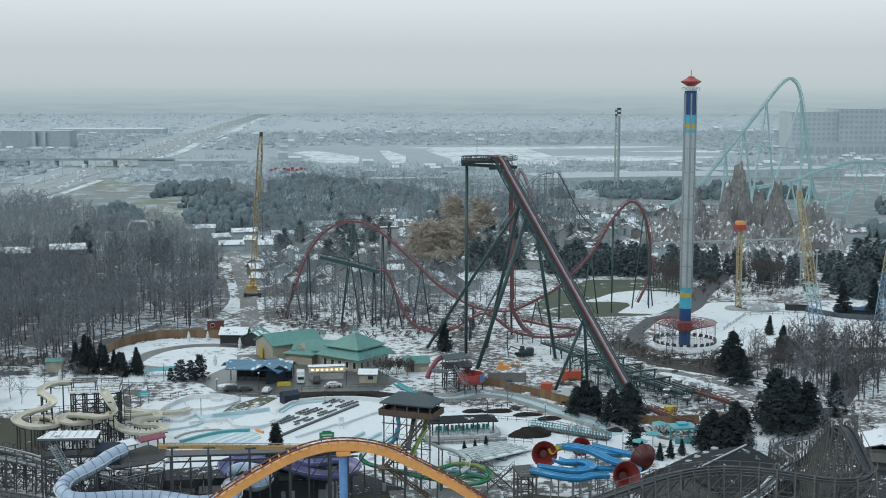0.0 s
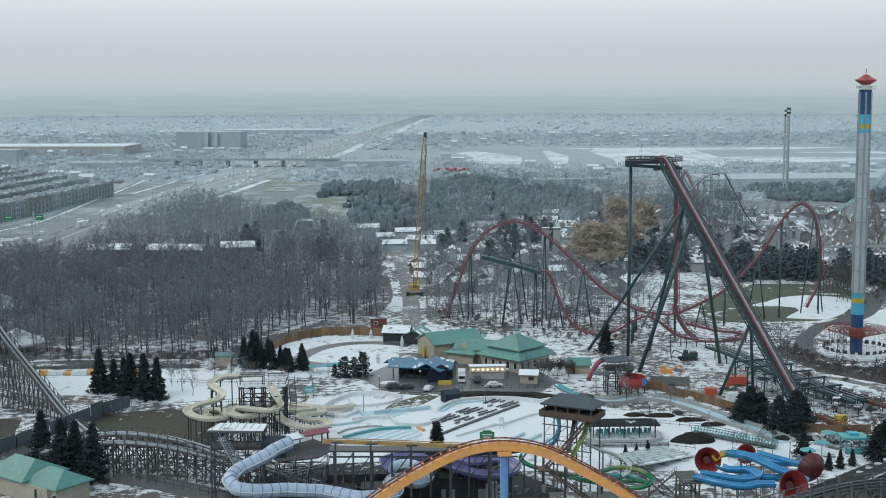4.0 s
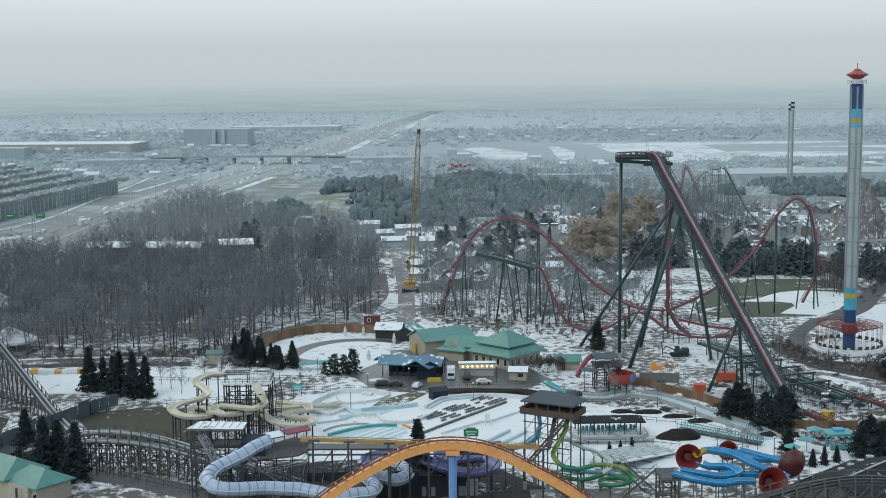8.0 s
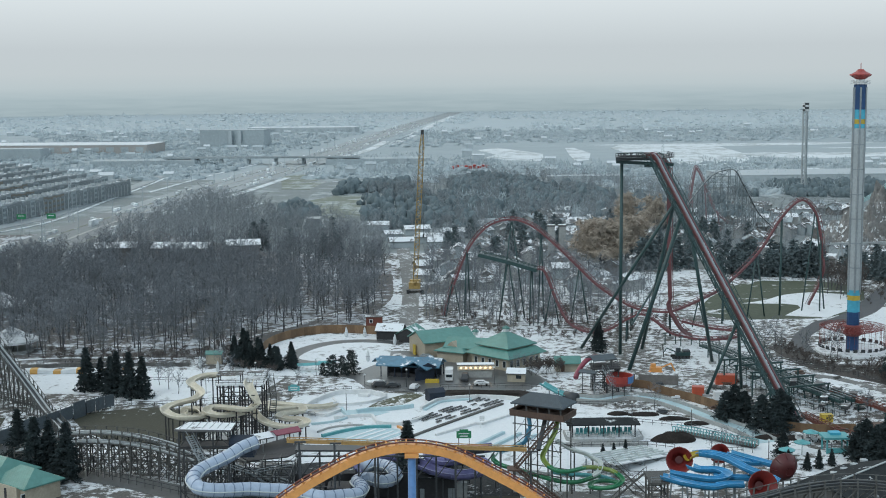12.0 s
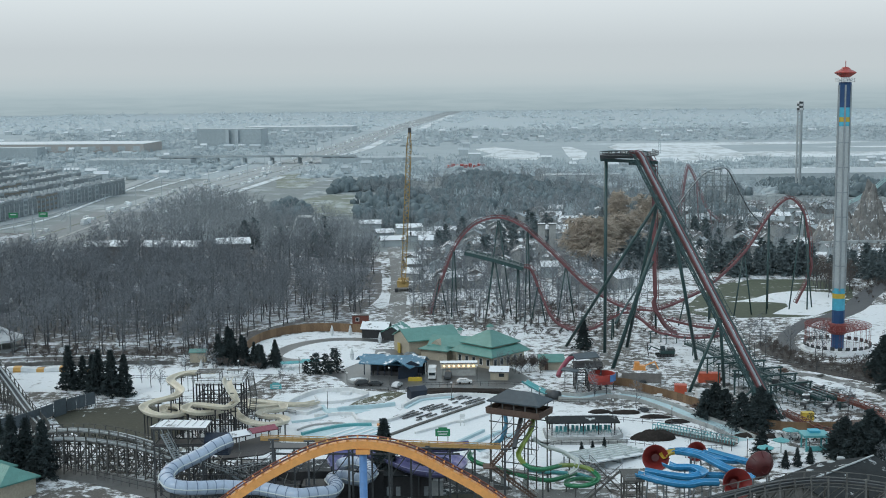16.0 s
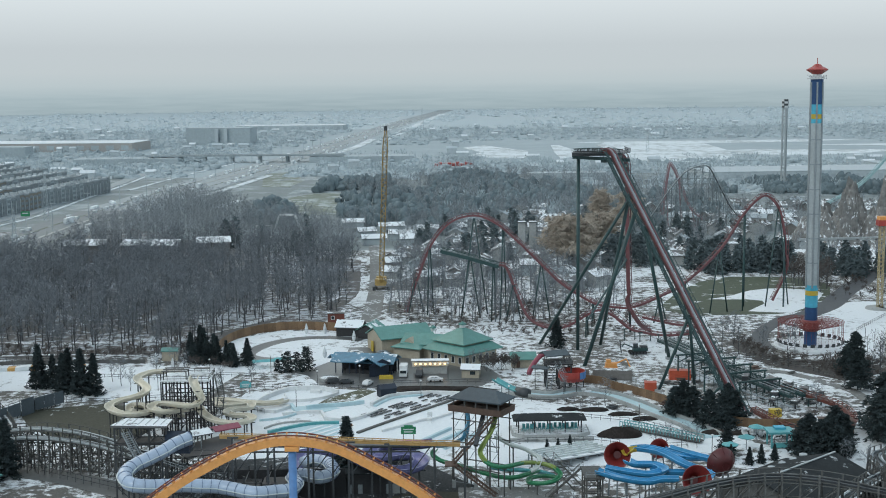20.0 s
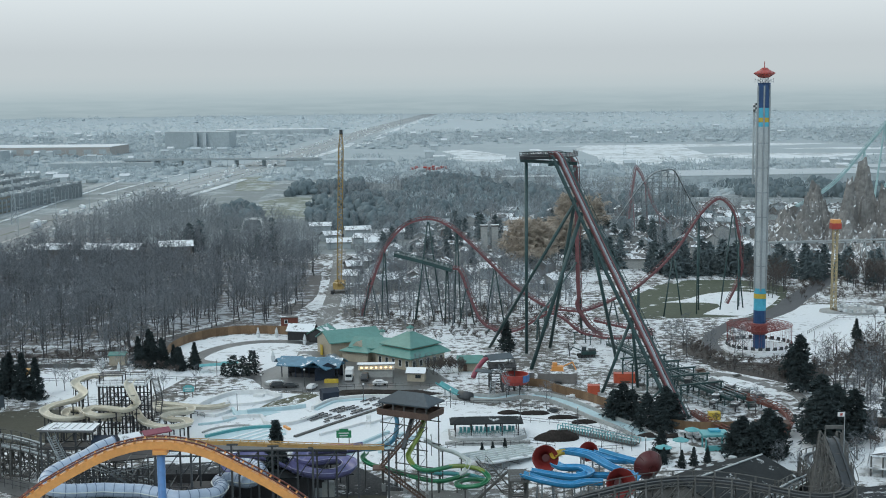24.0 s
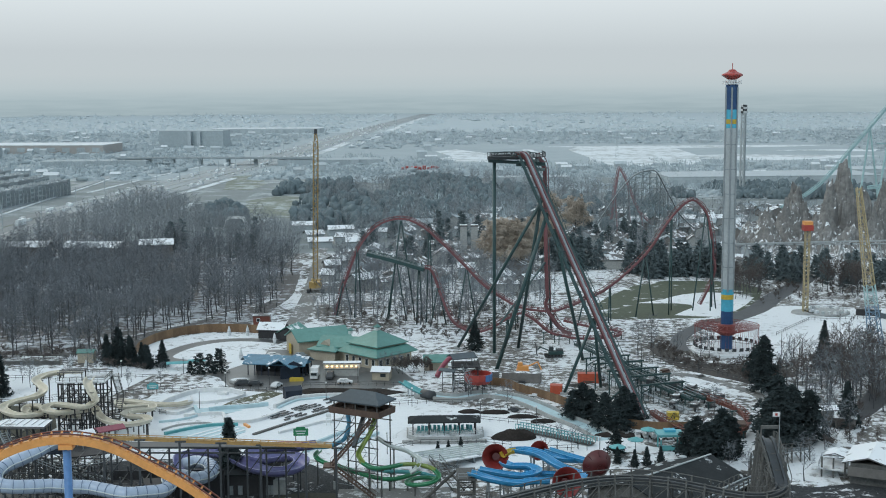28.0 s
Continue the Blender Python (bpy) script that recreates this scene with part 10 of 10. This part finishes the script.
# Golden willows.
WIL = [bare_tree(s, 30, 34, 0.44, 0.32, limbs=30, width=0.2) for s in (91, 92)]
WK = [tree_thing("willow_tree", t, M["bark"], M["willow"], "large pale tan weeping willow without leaves", "tree", "willows") for t in WIL]
plant(WK[0], [(57, 590, 1.0, 0), (76, 640, 0.85, 50), (63, 597, 0.95, 140)])
plant(WK[1], [(52, 596, 0.95, 30), (95, 760, 0.9, 0), (108, 740, 0.9, 70), (84, 650, 0.8, 10)])
# Lamp posts on the park paths.
lp = thing("path_lamp", (0, 0, 0), "slim dark lamp post on the snowy path", "street lamp", "path lamps")
part("pole", Shape().rod((0, 0, 0), (0, 0, 5), 0.09, 6), M["dark_steel"], lp)
part("lamp_head", Shape().lathe([(0, 5.5), (0.3, 5.3), (0.25, 5.0), (0, 4.95)], (0, 0, 0), 8), M["white"], lp)
lps = [(-88, 366), (-76, 384), (-58, 388), (-42, 366), (-30, 372), (-4, 374), (12, 344), (30, 330), (44, 322), (70, 290), (-46, 344), (-12, 352), (6, 298), (86, 404), (100, 384), (128, 388), (136, 420), (56, 292)]
lp.matrix_basis = pose(*lps[0], 0)
for x, y in lps[1:]:
    copy_thing(lp, pose(x, y, 0))

# Dark railings round the pools and along the paths.
pf = thing("park_railing", (-60, 370, 0), "thin dark railings along the snowy paths", "fence")
for pts in ([(-118, 356, 0), (-100, 352, 0), (-80, 357, 0), (-62, 366, 0), (-46, 368, 0)], [(-112, 384, 0), (-92, 380, 0), (-74, 384, 0), (-60, 380, 0)], [(-44, 366, 0), (-30, 364, 0), (-24, 362, 0)], [(-20, 369, 0), (4, 369.5, 0), (12, 366, 0)],
            [(6, 345, 0), (16, 347, 0), (28, 346, 0), (36, 340, 0)], [(8, 302, 0), (14, 306, 0), (30, 306, 0), (36, 303, 0)], [(30, 328, 0), (44, 322, 0), (52, 312, 0)], [(50, 294, 0), (46, 291, 0), (42, 294, 0), (44, 299, 0), (52, 300, 0)], [(84, 412, 0), (88, 396, 0), (104, 382, 0), (112, 362, 0), (118, 344, 0)], [(88, 404, 0), (100, 392, 0), (116, 386, 0), (134, 392, 0)],
            [(-150, 409, 0), (-120, 411, 0), (-98, 413, 0)], [(134, 396, 0), (150, 392, 0), (180, 392, 0)], [(-64, 352, 0), (-60, 342, 0), (-54, 338, 0)], [(140, 440, 0), (160, 468, 0), (186, 470, 0)]):
    railing(pf, pts, M["dark_steel"], 1.3, 2.2, "railing_run")
